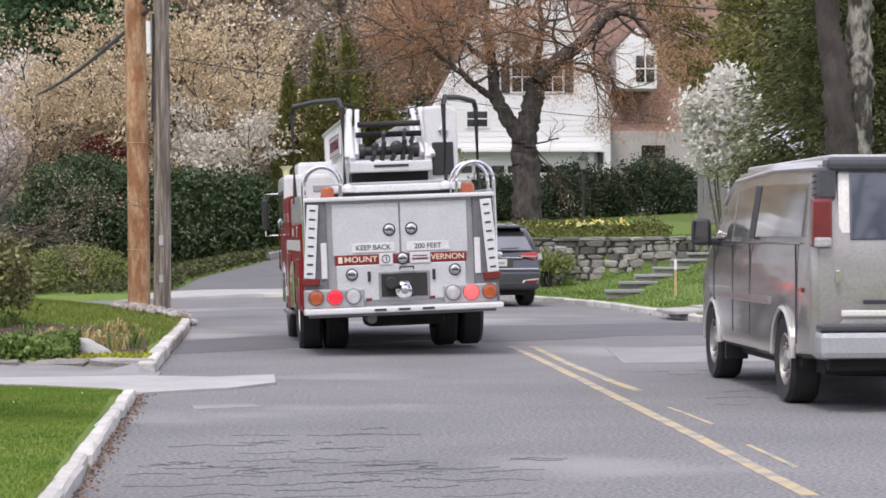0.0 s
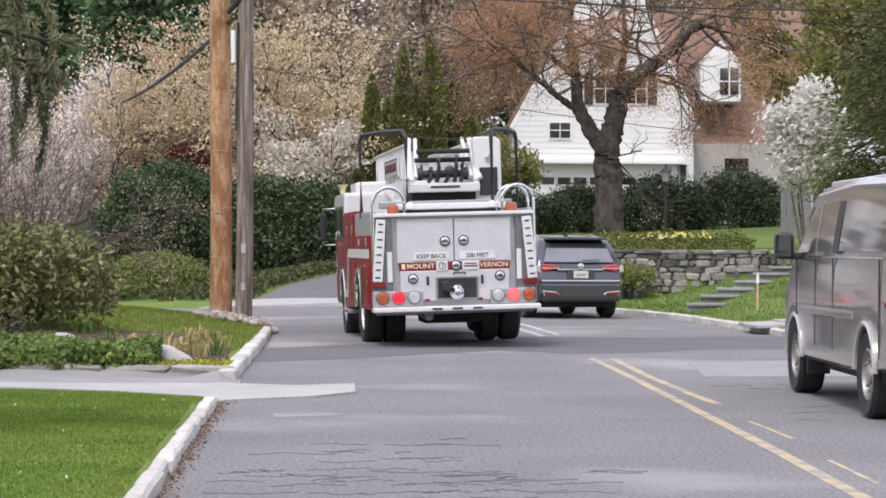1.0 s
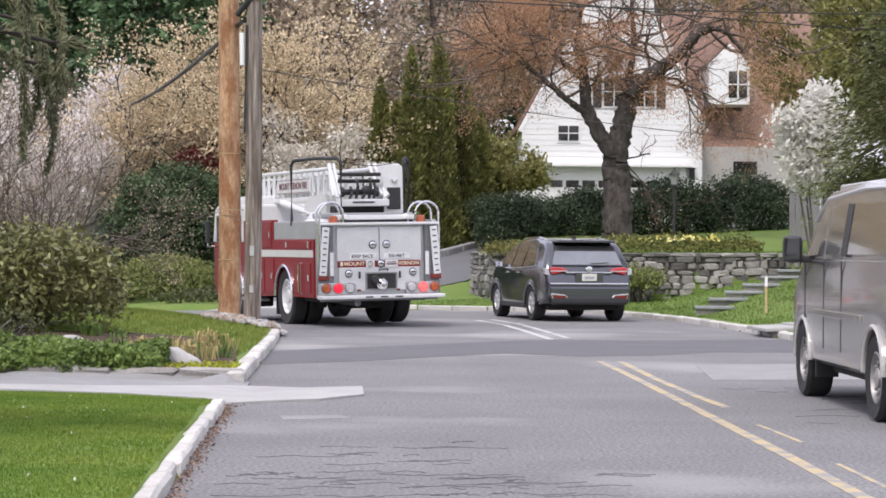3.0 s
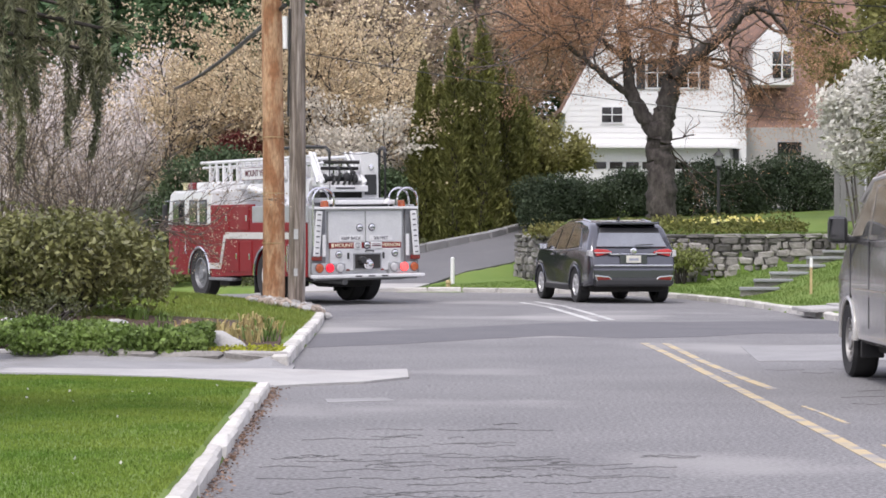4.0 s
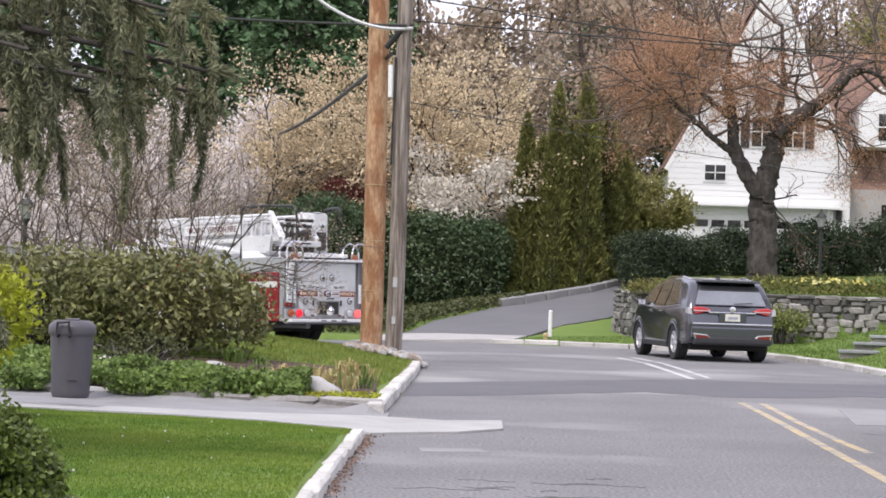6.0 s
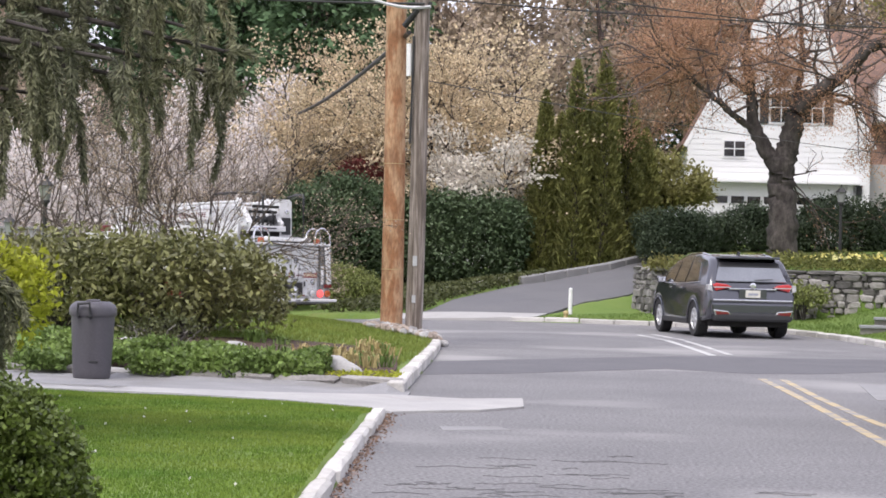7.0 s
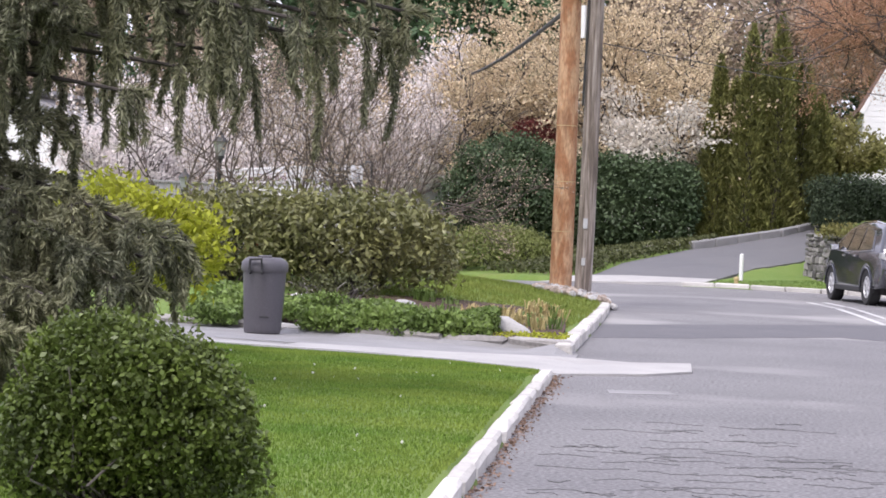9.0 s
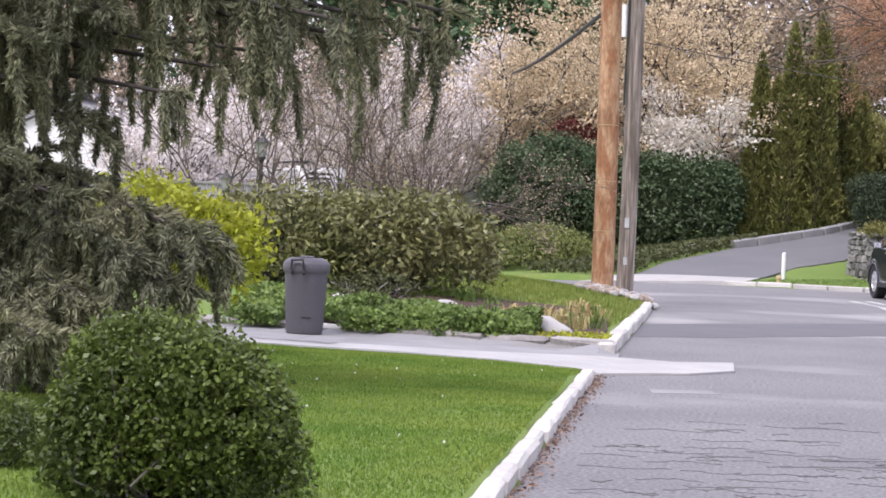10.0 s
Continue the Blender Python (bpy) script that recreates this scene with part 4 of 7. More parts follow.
    part("light_bar", box(0, 6.6, 2.34, 1.7, 0.28, 0.16, 0.04), LENS_RED, cab)
    part("horn", lathe([(0.04, 0), (0.05, 0.1), (0.10, 0.16)], "Z", 14, None, pose(-1.05, 6.4, 2.25)), mat("cream_lamp", (0.75, 0.70, 0.42), rough=0.4), cab)
    for sx in (-1, 1):
        for y0, y1 in ((5.00, 5.40), (5.52, 5.95), (6.20, 6.85)):
            fr = part("cab_window", box(sx * 1.152, (y0 + y1) / 2, 1.78, 0.03, y1 - y0, 0.52, 0.02), BLACK, cab)
            part("pane", box(sx * 1.164, (y0 + y1) / 2, 1.78, 0.02, y1 - y0 - 0.08, 0.44, 0.015), GLASS, fr)
        mir = part("mirror", box(sx * 1.36, 6.8, 1.72, 0.10, 0.10, 0.46, 0.03), BLACK, cab, "black side mirror on chrome arms")
        part("mirror_arm", tube([(sx * 1.14, 6.8, 2.02), (sx * 1.36, 6.8, 2.02), (sx * 1.36, 6.8, 1.42), (sx * 1.14, 6.8, 1.42)], 0.016, 6), CHROME, mir)
        part("arch_trim", tube([(sx * 1.15, 5.45 + 0.56 * math.cos(radians(a)), 0.48 + 0.56 * math.sin(radians(a))) for a in range(0, 181, 12)], 0.03, 6), CHROME, cab)
        part("cab_grab", tube([(sx * 1.17, 6.08, 0.9), (sx * 1.2, 6.08, 0.95), (sx * 1.2, 6.08, 1.6), (sx * 1.17, 6.08, 1.65)], 0.016, 6), CHROME, cab)
    part("pump_panel", box(0, 4.72, 1.1, 2.2, 0.30, 1.3, 0.02), ALU_DARK, t)
    part("air_tank", box(-0.9, 4.4, 0.36, 0.3, 0.5, 0.22, 0.05), DARK, t)
    wheels = [wheel(t, sx * 1.0, y, 0.53, 0.28, PAINT_WHITE if y < 3 else ALU_DARK, sx, y < 3, "wheel", 0, 0.32 if y < 3 else 0.0) for sx in (-1, 1) for y in (2.05, 5.45)]
    for w in wheels:
        w.location.z = 0.495     # tyres reach a little below the body's datum
    return t, wheels


def shell_body(profile, half, belt, lean, bevel=0.05, taper=()):
    """A car body: a side outline drawn across, the glasshouse leaning inwards above the belt, the ends narrowed."""
    b = bmesh.new()
    xs = (-half, -half * 0.5, 0, half * 0.5, half)
    rows = [[b.verts.new((x, y, z)) for y, z in profile] for x in xs]
    n = len(profile)
    for a, c in zip(rows, rows[1:]):
        for i in range(n):
            b.faces.new((a[i], a[(i + 1) % n], c[(i + 1) % n], c[i]))
    b.faces.new(rows[0][::-1])
    b.faces.new(rows[-1])
    bmesh.ops.recalc_face_normals(b, faces=b.faces[:])
    edge = [e for e in b.edges if (abs(abs(e.verts[0].co.x) - half) < 1e-5 and abs(abs(e.verts[1].co.x) - half) < 1e-5 and e.verts[0].co.x * e.verts[1].co.x > 0)]
    bmesh.ops.bevel(b, geom=edge, offset=bevel, segments=3, affect="EDGES", profile=0.6)
    y0, y1 = min(p[0] for p in profile), max(p[0] for p in profile)
    for v in b.verts:
        if v.co.z > belt:
            v.co.x *= 1 - lean * (v.co.z - belt)
        for at, wide in taper:      # ends narrowed towards y = at
            d = max(0.0, 1 - abs(v.co.y - at) / 0.7)
            v.co.x *= 1 - wide * d * d
    return b


def arch(yc, r, z0, a0=176, a1=4, step=14):
    return [(yc + r * math.cos(radians(a)), z0 + r * math.sin(radians(a))) for a in range(a0, a1 - 1, -step)]


def side_glass(quad, half, belt, lean, sx, out=0.006):
    """A pane on the leaning side: outline in (y, z)."""
    vs = []
    for d in (out, -0.03):
        for y, z in quad:
            k = half * (1 - lean * max(0, z - belt))
            vs.append((sx * (k + d), y, z))
    n = len(quad)
    f = [tuple(range(n)), tuple(range(2 * n - 1, n - 1, -1))] + [(i, i + n, (i + 1) % n + n, (i + 1) % n) for i in range(n)]
    b = bmesh.new()
    v = [b.verts.new(p) for p in vs]
    for q in f:
        b.faces.new([v[i] for i in q])
    bmesh.ops.recalc_face_normals(b, faces=b.faces[:])
    return b


def passenger_van(m):
    t = thing("van", "pewter to silver-grey passenger van parked at the kerb", "van", m)
    H_, belt, lean = 0.99, 1.36, 0.16
    prof = [(0.10, 0.42), (0.72, 0.40)] + arch(1.15, 0.40, 0.40) + [(1.58, 0.36), (4.12, 0.36)] + arch(4.58, 0.40, 0.38) + \
           [(5.05, 0.36), (5.62, 0.40), (5.70, 0.75), (5.62, 1.05), (4.85, 1.26), (4.05, 1.92), (3.75, 2.03), (2.0, 2.08), (0.35, 2.05), (0.17, 1.98), (0.06, 1.36), (0.03, 0.80)]
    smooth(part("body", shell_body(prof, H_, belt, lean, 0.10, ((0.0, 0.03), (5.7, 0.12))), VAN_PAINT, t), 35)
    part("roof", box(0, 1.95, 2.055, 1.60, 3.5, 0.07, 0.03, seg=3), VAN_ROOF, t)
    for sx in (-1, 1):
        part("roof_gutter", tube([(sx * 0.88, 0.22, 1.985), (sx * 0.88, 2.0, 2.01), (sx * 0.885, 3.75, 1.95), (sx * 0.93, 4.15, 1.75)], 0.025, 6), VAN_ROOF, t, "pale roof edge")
        glassp = part("side_glass", side_glass([(0.42, 1.42), (0.50, 1.86), (2.55, 1.89), (2.55, 1.42)], H_, belt, lean, sx), VAN_SIDE_GLASS, t, "side windows with reflected trees and sky put into their grey")
        part("window_divider", side_glass([(2.38, 1.40), (2.38, 1.88), (2.56, 1.88), (2.56, 1.40)], H_, belt, lean, sx, 0.012), BLACK, glassp)
        part("side_glass", side_glass([(2.66, 1.42), (2.66, 1.89), (3.40, 1.87), (3.40, 1.42)], H_, belt, lean, sx), VAN_SIDE_GLASS, t)
        part("door_glass", side_glass([(3.52, 1.42), (3.52, 1.85), (3.78, 1.82), (4.38, 1.40)], H_, belt, lean, sx), VAN_SIDE_GLASS, t)
        part("door_pillar", side_glass([(3.42, 1.36), (3.42, 1.90), (3.50, 1.88), (3.50, 1.36)], H_, belt, lean, sx, 0.010), VAN_PAINT, t)
        part("belt_trim", box(sx * (H_ + 0.004), 2.4, 1.365, 0.016, 4.0, 0.018, 0.004), CHROME, t)
        part("side_moulding", box(sx * (H_ + 0.006), 2.95, 0.86, 0.025, 2.55, 0.07, 0.01), VAN_PAINT, t)
        for y in (0.62, 2.60, 3.46, 4.45):
            part("door_seam", box(sx * (H_ - 0.002), y, 0.95, 0.012, 0.012, 0.85), BLACK, t)
        part("wheel_arch", tube([(sx * (H_ + 0.0), 1.15 + 0.41 * math.cos(radians(a)), 0.40 + 0.41 * math.sin(radians(a))) for a in range(0, 181, 12)], 0.026, 6), VAN_ROOF, t, "pale wheel arch trim")
        part("wheel_arch", tube([(sx * (H_ - 0.01), 4.58 + 0.41 * math.cos(radians(a)), 0.38 + 0.41 * math.sin(radians(a))) for a in range(0, 181, 12)], 0.026, 6), VAN_ROOF, t)
        part("wheel_well", box(sx * 0.70, 1.15, 0.55, 0.45, 0.85, 0.5, 0.05), DARK, t)
        part("wheel_well", box(sx * 0.68, 4.58, 0.55, 0.45, 0.85, 0.5, 0.05), DARK, t)
        mir = part("mirror", box(sx * 1.15, 4.22, 1.47, 0.19, 0.14, 0.27, 0.06), BLACK, t, "black side mirror")
        part("mirror_glass", box(sx * 1.17, 4.145, 1.47, 0.15, 0.01, 0.22, 0.02), GLASS, mir)
        part("mirror_arm", box(sx * 1.02, 4.26, 1.37, 0.2, 0.1, 0.07, 0.02), BLACK, mir)
        lamp = part("tail_lamp", box(sx * 0.90, 0.07, 1.53, 0.16, 0.12, 0.40, 0.03, None, pose(0, 0, 0)), LENS_RED, t, "tall red tail lamp")
        part("reverse_lens", box(sx * 0.90, 0.05, 1.375, 0.14, 0.11, 0.08, 0.02), LENS_CLEAR, lamp)
        vent = part("pillar_vent", box(sx * 0.86, 0.13, 1.85, 0.16, 0.14, 0.27, 0.03), VAN_DARK, t)
        for k in range(4):
            part("slat", box(sx * 0.945, 0.13, 1.76 + 0.05 * k, 0.012, 0.10, 0.014), BLACK, vent)
        part("side_marker", box(sx * (H_ + 0.004), 0.42, 0.98, 0.012, 0.12, 0.04, 0.006), LENS_RED, t)
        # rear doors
        d = smooth(part("rear_door", box(sx * 0.385, 0.035, 1.28, 0.76, 0.07, 1.36, 0.03, None, pose(0, 0.0, 0, -3)), VAN_REAR, t, "pale silver-grey rear door with a dent"), 30)
        part("rear_glass", box(sx * 0.375, -0.004, 1.665, 0.60, 0.03, 0.55, 0.014, None, pose(0, 0.0, 0, -3)), VAN_GLASS, d, "dark rear window reflecting trees, bluish reflection put into its colour")
        part("door_trim", box(sx * 0.385, -0.015, 0.80, 0.76, 0.03, 0.05, 0.01), VAN_REAR, d)
        part("hinge", box(sx * 0.79, 0.0, 1.1, 0.03, 0.05, 0.10, 0.01), CHROME, d)
    part("door_badge", box(-0.42, -0.015, 0.89, 0.34, 0.012, 0.035, 0.004), INK, t)
    part("door_handle", lathe([(0.05, 0), (0.05, 0.03), (0.03, 0.045)], "Y", 16, None, pose(-0.30, -0.005, 1.06, 0, 0, 180) @ Matrix.Diagonal((1.5, 1, 1, 1))), PAINT_WHITE, t)
    part("rear_bumper", box(0, -0.08, 0.55, 1.94, 0.24, 0.22, 0.05), BUMPER_GREY, t, "dull silver rear bumper")
    part("bumper_step", box(0, -0.09, 0.69, 1.92, 0.22, 0.06, 0.02), VAN_DARK, t, "charcoal bumper step")
    part("roof_rear_trim", box(0, 0.15, 2.005, 1.72, 0.22, 0.12, 0.055, seg=3), VAN_DARK, t, "charcoal rear roof edge")
    part("underbody", box(0, 2.9, 0.40, 1.6, 4.9, 0.26, 0.04), DARK, t)
    part("rear_valance", box(0, 0.12, 0.40, 1.7, 0.1, 0.14, 0.03), DARK, t)
    part("tank", box(0.1, 2.2, 0.27, 1.1, 1.2, 0.16, 0.04), DARK, t)
    part("axle", join(tube([(-0.9, 1.15, 0.36), (0.9, 1.15, 0.36)], 0.06, 8), lathe([(0.16, -0.12), (0.18, 0), (0.16, 0.12)], "X", 14, None, pose(0, 1.15, 0.36))), DARK, t)
    part("exhaust", tube([(0.35, 0.1, 0.34), (0.35, 1.5, 0.36)], 0.035, 8), DARK, t)
    part("mud_flap", box(-0.85, 4.02, 0.32, 0.22, 0.03, 0.2, 0.01), BLACK, t)
    part("hitch", box(0, 0.0, 0.42, 0.06, 0.3, 0.06, 0.01), DARK, t)
    for sx in (-1, 1):
        for y in (1.15, 4.58):
            wheel(t, sx * 0.865, y, 0.37, 0.25, RIM_VAN, sx)
    return t


def suv(m):
    t = thing("suv", "dark grey sport utility car parked at the kerb", "car", m)
    half, belt, lean = 0.935, 1.02, 0.42
    prof = [(0.12, 0.36), (0.55, 0.30)] + arch(0.96, 0.40, 0.34) + [(1.38, 0.28), (3.22, 0.28)] + arch(3.645, 0.40, 0.34) + \
           [(4.1, 0.28), (4.5, 0.34), (4.64, 0.60), (4.55, 0.86), (3.75, 1.06), (2.85, 1.52), (2.3, 1.62), (1.3, 1.64), (0.62, 1.58), (0.40, 1.48), (0.16, 1.08), (0.03, 0.86), (0.02, 0.62)]
    smooth(part("body", shell_body(prof, half, belt, lean, 0.09, ((0.0, 0.10), (4.64, 0.22))), SUV_PAINT, t), 40)
    g = part("rear_glass", prism([(-0.72, 1.10), (0.72, 1.10), (0.60, 1.50), (-0.60, 1.50)], 0, 0.03, None, pose(0, 0.155, 0) @ Matrix.Translation((0, 0, 1.11)) @ pose(0, 0, 0, -31) @ Matrix.Translation((0, -0.02, -1.11)), 0.01, 1), REAR_GLASS, t, "tinted rear window with the reflected sky in its base colour")
    part("wiper", tube([(0.05, 0.10, 1.14), (0.42, 0.11, 1.16)], 0.012, 6), BLACK, g)
    part("roof_spoiler", smooth_box(0, 0.42, 1.575, 1.20, 0.42, 0.05, 0.022), SUV_PAINT, t)
    # black strip imitates the shade between roof edge and rear glass
    part("glass_band", prism([(-0.615, 1.42), (0.615, 1.42), (0.60, 1.53), (-0.60, 1.53)], -0.008, 0.02, None, pose(0, 0.155, 0) @ Matrix.Translation((0, 0, 1.11)) @ pose(0, 0, 0, -31) @ Matrix.Translation((0, -0.02, -1.11)), 0.006, 1), BLACK, g, "black band standing for the spoiler's shade on the glass")
    part("antenna", prism([(0, 0), (0.2, 0), (0.05, 0.08), (0, 0.07)], -0.02, 0.02, None, Matrix.Translation((0, 1.0, 1.62)) @ Matrix(((0, 1, 0, 0), (1, 0, 0, 0), (0, 0, 1, 0), (0, 0, 0, 1)))), SUV_PAINT, t)
    part("chrome_bar", box(0, 0.035, 0.965, 0.96, 0.04, 0.03, 0.01), CHROME, t)
    part("badge", lathe([(0.06, 0), (0.06, 0.02), (0.03, 0.025)], "Y", 18, None, pose(0, 0.03, 1.03, 0, 0, 180)), CHROME, t)
    pl = part("number_plate", box(0, 0.005, 0.87, 0.30, 0.02, 0.14, 0.01), PLATE, t, "pale number plate")
    part("plate_bar", box(0, -0.008, 0.865, 0.19, 0.006, 0.045), PLATE_BAR, pl)
    part("plate_recess", box(0, 0.022, 0.87, 0.56, 0.03, 0.20, 0.02), SUV_PAINT, t)
    part("bumper", smooth_box(0, 0.045, 0.58, 1.64, 0.16, 0.26, 0.06), SUV_PAINT, t)
    part("bumper_line", box(0, 0.0, 0.745, 1.60, 0.06, 0.035, 0.015), CHROME, t)
    part("lower_bumper", box(0, 0.045, 0.42, 1.56, 0.20, 0.17, 0.05), BLACK, t)
    for sx in (-1, 1):
        lamp = part("tail_lamp", prism([(sx * 0.42, 1.0), (sx * 0.74, 0.92), (sx * 0.80, 1.04), (sx * 0.72, 1.07), (sx * 0.52, 1.05)], 0.0, 0.14, None, Matrix.Translation((0, 0.03, 0)), 0.012, 1), SUV_LENS, t, "swept red tail lamp")
        part("lamp_stripe", box(sx * 0.62, 0.03, 0.992, 0.34, 0.02, 0.02, 0.006), LENS_CLEAR, lamp)
        part("lamp_corner", prism([(sx * 0.79, 0.90), (sx * 0.895, 0.93), (sx * 0.885, 1.04), (sx * 0.825, 1.055)], 0.05, 0.26, None, None, 0.012, 1), LENS_CLEAR, lamp)
        fog = part("bumper_outlet", prism([(sx * 0.42, 0.46), (sx * 0.76, 0.44), (sx * 0.80, 0.56), (sx * 0.50, 0.53)], -0.05, 0.03, None, None, 0.01, 1), CHROME, t, "chrome-edged rear reflector")
        part("reflector", prism([(sx * 0.47, 0.475), (sx * 0.74, 0.46), (sx * 0.77, 0.53), (sx * 0.52, 0.515)], -0.06, -0.04), LENS_RED, fog)
        part("side_glass", side_glass([(0.72, 1.12), (1.02, 1.46), (1.60, 1.52), (1.60, 1.07)], half, belt, lean, sx), SIDE_GLASS, t)
        part("side_glass", side_glass([(1.68, 1.07), (1.68, 1.52), (2.36, 1.52), (2.42, 1.06)], half, belt, lean, sx), SIDE_GLASS, t)
        part("side_glass", side_glass([(2.50, 1.06), (2.46, 1.50), (2.82, 1.42), (3.36, 1.07)], half, belt, lean, sx), SIDE_GLASS, t)
        part("window_trim", tube([(sx * (half * (1 - lean * (z - belt)) + 0.008), y, z) for y, z in ((0.66, 1.09), (1.6, 1.045), (2.5, 1.035), (3.4, 1.05))], 0.012, 6), CHROME, t)
        part("roof_rail", tube([(sx * 0.61, 0.8, 1.60), (sx * 0.62, 1.4, 1.655), (sx * 0.62, 2.3, 1.63), (sx * 0.62, 2.6, 1.585)], 0.018, 6), CHROME, t)
        mir = part("mirror", box(sx * 1.03, 3.05, 1.10, 0.20, 0.12, 0.14, 0.04), SUV_PAINT, t)
        part("mirror_glass", box(sx * 1.04, 2.985, 1.10, 0.15, 0.01, 0.10, 0.02), CHROME, mir)
        for y in (1.66, 2.46):
            part("door_seam", box(sx * (half - 0.003), y, 0.70, 0.012, 0.012, 0.6), BLACK, t)
        for y in (1.85, 2.65):
            part("door_handle", box(sx * (half + 0.015), y, 0.95, 0.03, 0.18, 0.03, 0.012), CHROME, t)
        part("sill", box(sx * (half - 0.02), 2.3, 0.30, 0.06, 1.9, 0.10, 0.02), BLACK, t)
        for y in (0.96, 3.645):
            part("wheel_arch", tube([(sx * (half - 0.005), y + 0.40 * math.cos(radians(a)), 0.34 + 0.40 * math.sin(radians(a))) for a in range(0, 181, 15)], 0.022, 6), SUV_PAINT, t)
            part("wheel_well", box(sx * 0.70, y, 0.48, 0.36, 0.8, 0.46, 0.05), DARK, t)
            wheel(t, sx * 0.81, y, 0.355, 0.235, RIM_GREY, sx, spokes=7)
    part("underbody", box(0, 2.3, 0.30, 1.5, 3.9, 0.16, 0.04), DARK, t)
    return t


def smooth_box(cx, cy, cz, sx, sy, sz, bevel):
    return box(cx, cy, cz, sx, sy, sz, bevel, seg=3)


truck, truck_wheels = fire_truck()
passenger_van(pose(4.68, 18.05, 0, 0, 0, 0.6) @ Matrix.Diagonal((1, 1, 0.965, 1)))
suv(pose(3.19, 45.75, 0, 0, 0, 13.0))

# ---- plants ----
def lumpy_box(rng, n, c, half, power=4.0, inner=0.8, lumps=0.07):
    """Points in the skin of a clipped, slightly uneven hedge form."""
    d = rng.normal(size=(n, 3))
    d /= (np.abs(d) ** power).sum(1)[:, None] ** (1 / power)
    ph, fr = rng.uniform(0, 6.28, 6), rng.uniform(2, 6, (6, 3))
    q = d * np.array(half)
    k = 1 + lumps * sum(np.sin(q @ fr[i] + ph[i]) for i in range(6)) / 2
    return np.array(c) + q * (k * rng.uniform(inner ** 3, 1, n) ** (1 / 3))[:, None]


def shrub(name, label, category, c, half, material, n, size, seed, power=3.0, base=None, bark=BARK, inner=0.72, aspect=0.5, lumps=0.07, stems=14, twist=None, clump=12, bare=0.3, thick=1.0):
    """A shrub: forking stems and a crown of single leaves."""
    rng = np.random.default_rng(seed)
    zb = height(c[0], c[1]) if base is None else base
    t = thing(name, label, category)
    w = Wood(5)
    for k in range(stems):
        a = rng.uniform(0, 6.28)
        foot = np.array([c[0] + 0.3 * half[0] * math.cos(a) * rng.uniform(0.1, 1), c[1] + 0.3 * half[1] * math.sin(a), zb - 0.05])
        top = np.array(c) + np.array(half) * np.array([math.cos(a), math.sin(a), 0.4]) * rng.uniform(0.4, 0.85)
        mid = (foot + top) / 2 + rng.normal(size=3) * 0.08
        w.limb([foot, mid, top, top + (top - mid) * 0.25 + rng.normal(size=3) * 0.05], thick * (0.018 + 0.012 * half[2]), 0.005 * thick)
    tagged(w.build("framework", bark, t), kind="stuff")
    cen = lumpy_box(rng, max(40, n // clump), c, half, power, inner, lumps)
    pts = cen[rng.integers(0, len(cen), n)] + rng.normal(size=(n, 3)) * size * 0.95
    up = (pts[:, 2] - zb) / (c[2] + half[2] - zb)
    pts = pts[(pts[:, 2] > zb + 0.03) & (rng.uniform(0, 1, n) < bare + 1.3 * up)]
    v, f = cards(rng, pts, size, aspect, along=twist)
    mesh_np("foliage", v, f, material, t)
    return t


def sprigs(rng, tips, n, size, aspect, around, tier=1.0):
    """Leaves or buds near the ends of twigs."""
    pick = rng.integers(0, len(tips), n)
    base = np.array([tips[i][0] for i in pick])
    way = np.array([tips[i][1] for i in pick])
    return cards(rng, base + rng.normal(size=(n, 3)) * around * np.array([1, 1, tier]), size, aspect, along=way)


def tree(name, label, base, h, r, seed, bark, leaf_mat, n_leaf, leaf_size, limbs=6, first=0.35, depth=3, length=2.0, spread=0.7, lift=0.06, around=0.12, aspect=0.6,
         lean=(0, 0), sides=6, split=(3, 4), droop=0.0, twig=None, out=0.9, tip_from=1, bend=0.25, tier=1.0):
    """A trunk with forking limbs and a crown of leaves, buds or blossom."""
    rng = np.random.default_rng(seed)
    t = thing(name, label, "tree")
    zb = height(*base)
    w, tw, tips = Wood(sides), Wood(4), []
    n = 7
    spine = [np.array([base[0] + lean[0] * (i / n) ** 1.3 + 0.04 * rng.normal() * (i > 0), base[1] + lean[1] * i / n, zb - 0.15 + h * i / n]) for i in range(n + 1)]
    w.limb(spine, r, r * 0.55, 0.14 if r > 0.3 else 0.0)
    for k in range(limbs):
        s = first + (1 - first) * (k + 0.5) / limbs
        p = spine[min(n, int(s * n) + 1)]
        a = k * 2.4 + rng.uniform(-0.4, 0.4)
        grow(rng, tw, p, (out * math.cos(a), out * math.sin(a), 1.0 - 0.5 * (1 - s)), length * rng.uniform(0.8, 1.2), r * 0.42, depth, tips, bend, lift, split, 0.66, spread, 6, droop, tip_from)
    w.build("trunk", bark, t)
    tw.build("branchwork", twig or bark, t)
    if n_leaf:
        v, f = sprigs(rng, tips, n_leaf, leaf_size, aspect, around, tier)
        mesh_np("crown", v, f, leaf_mat, t)
    return t


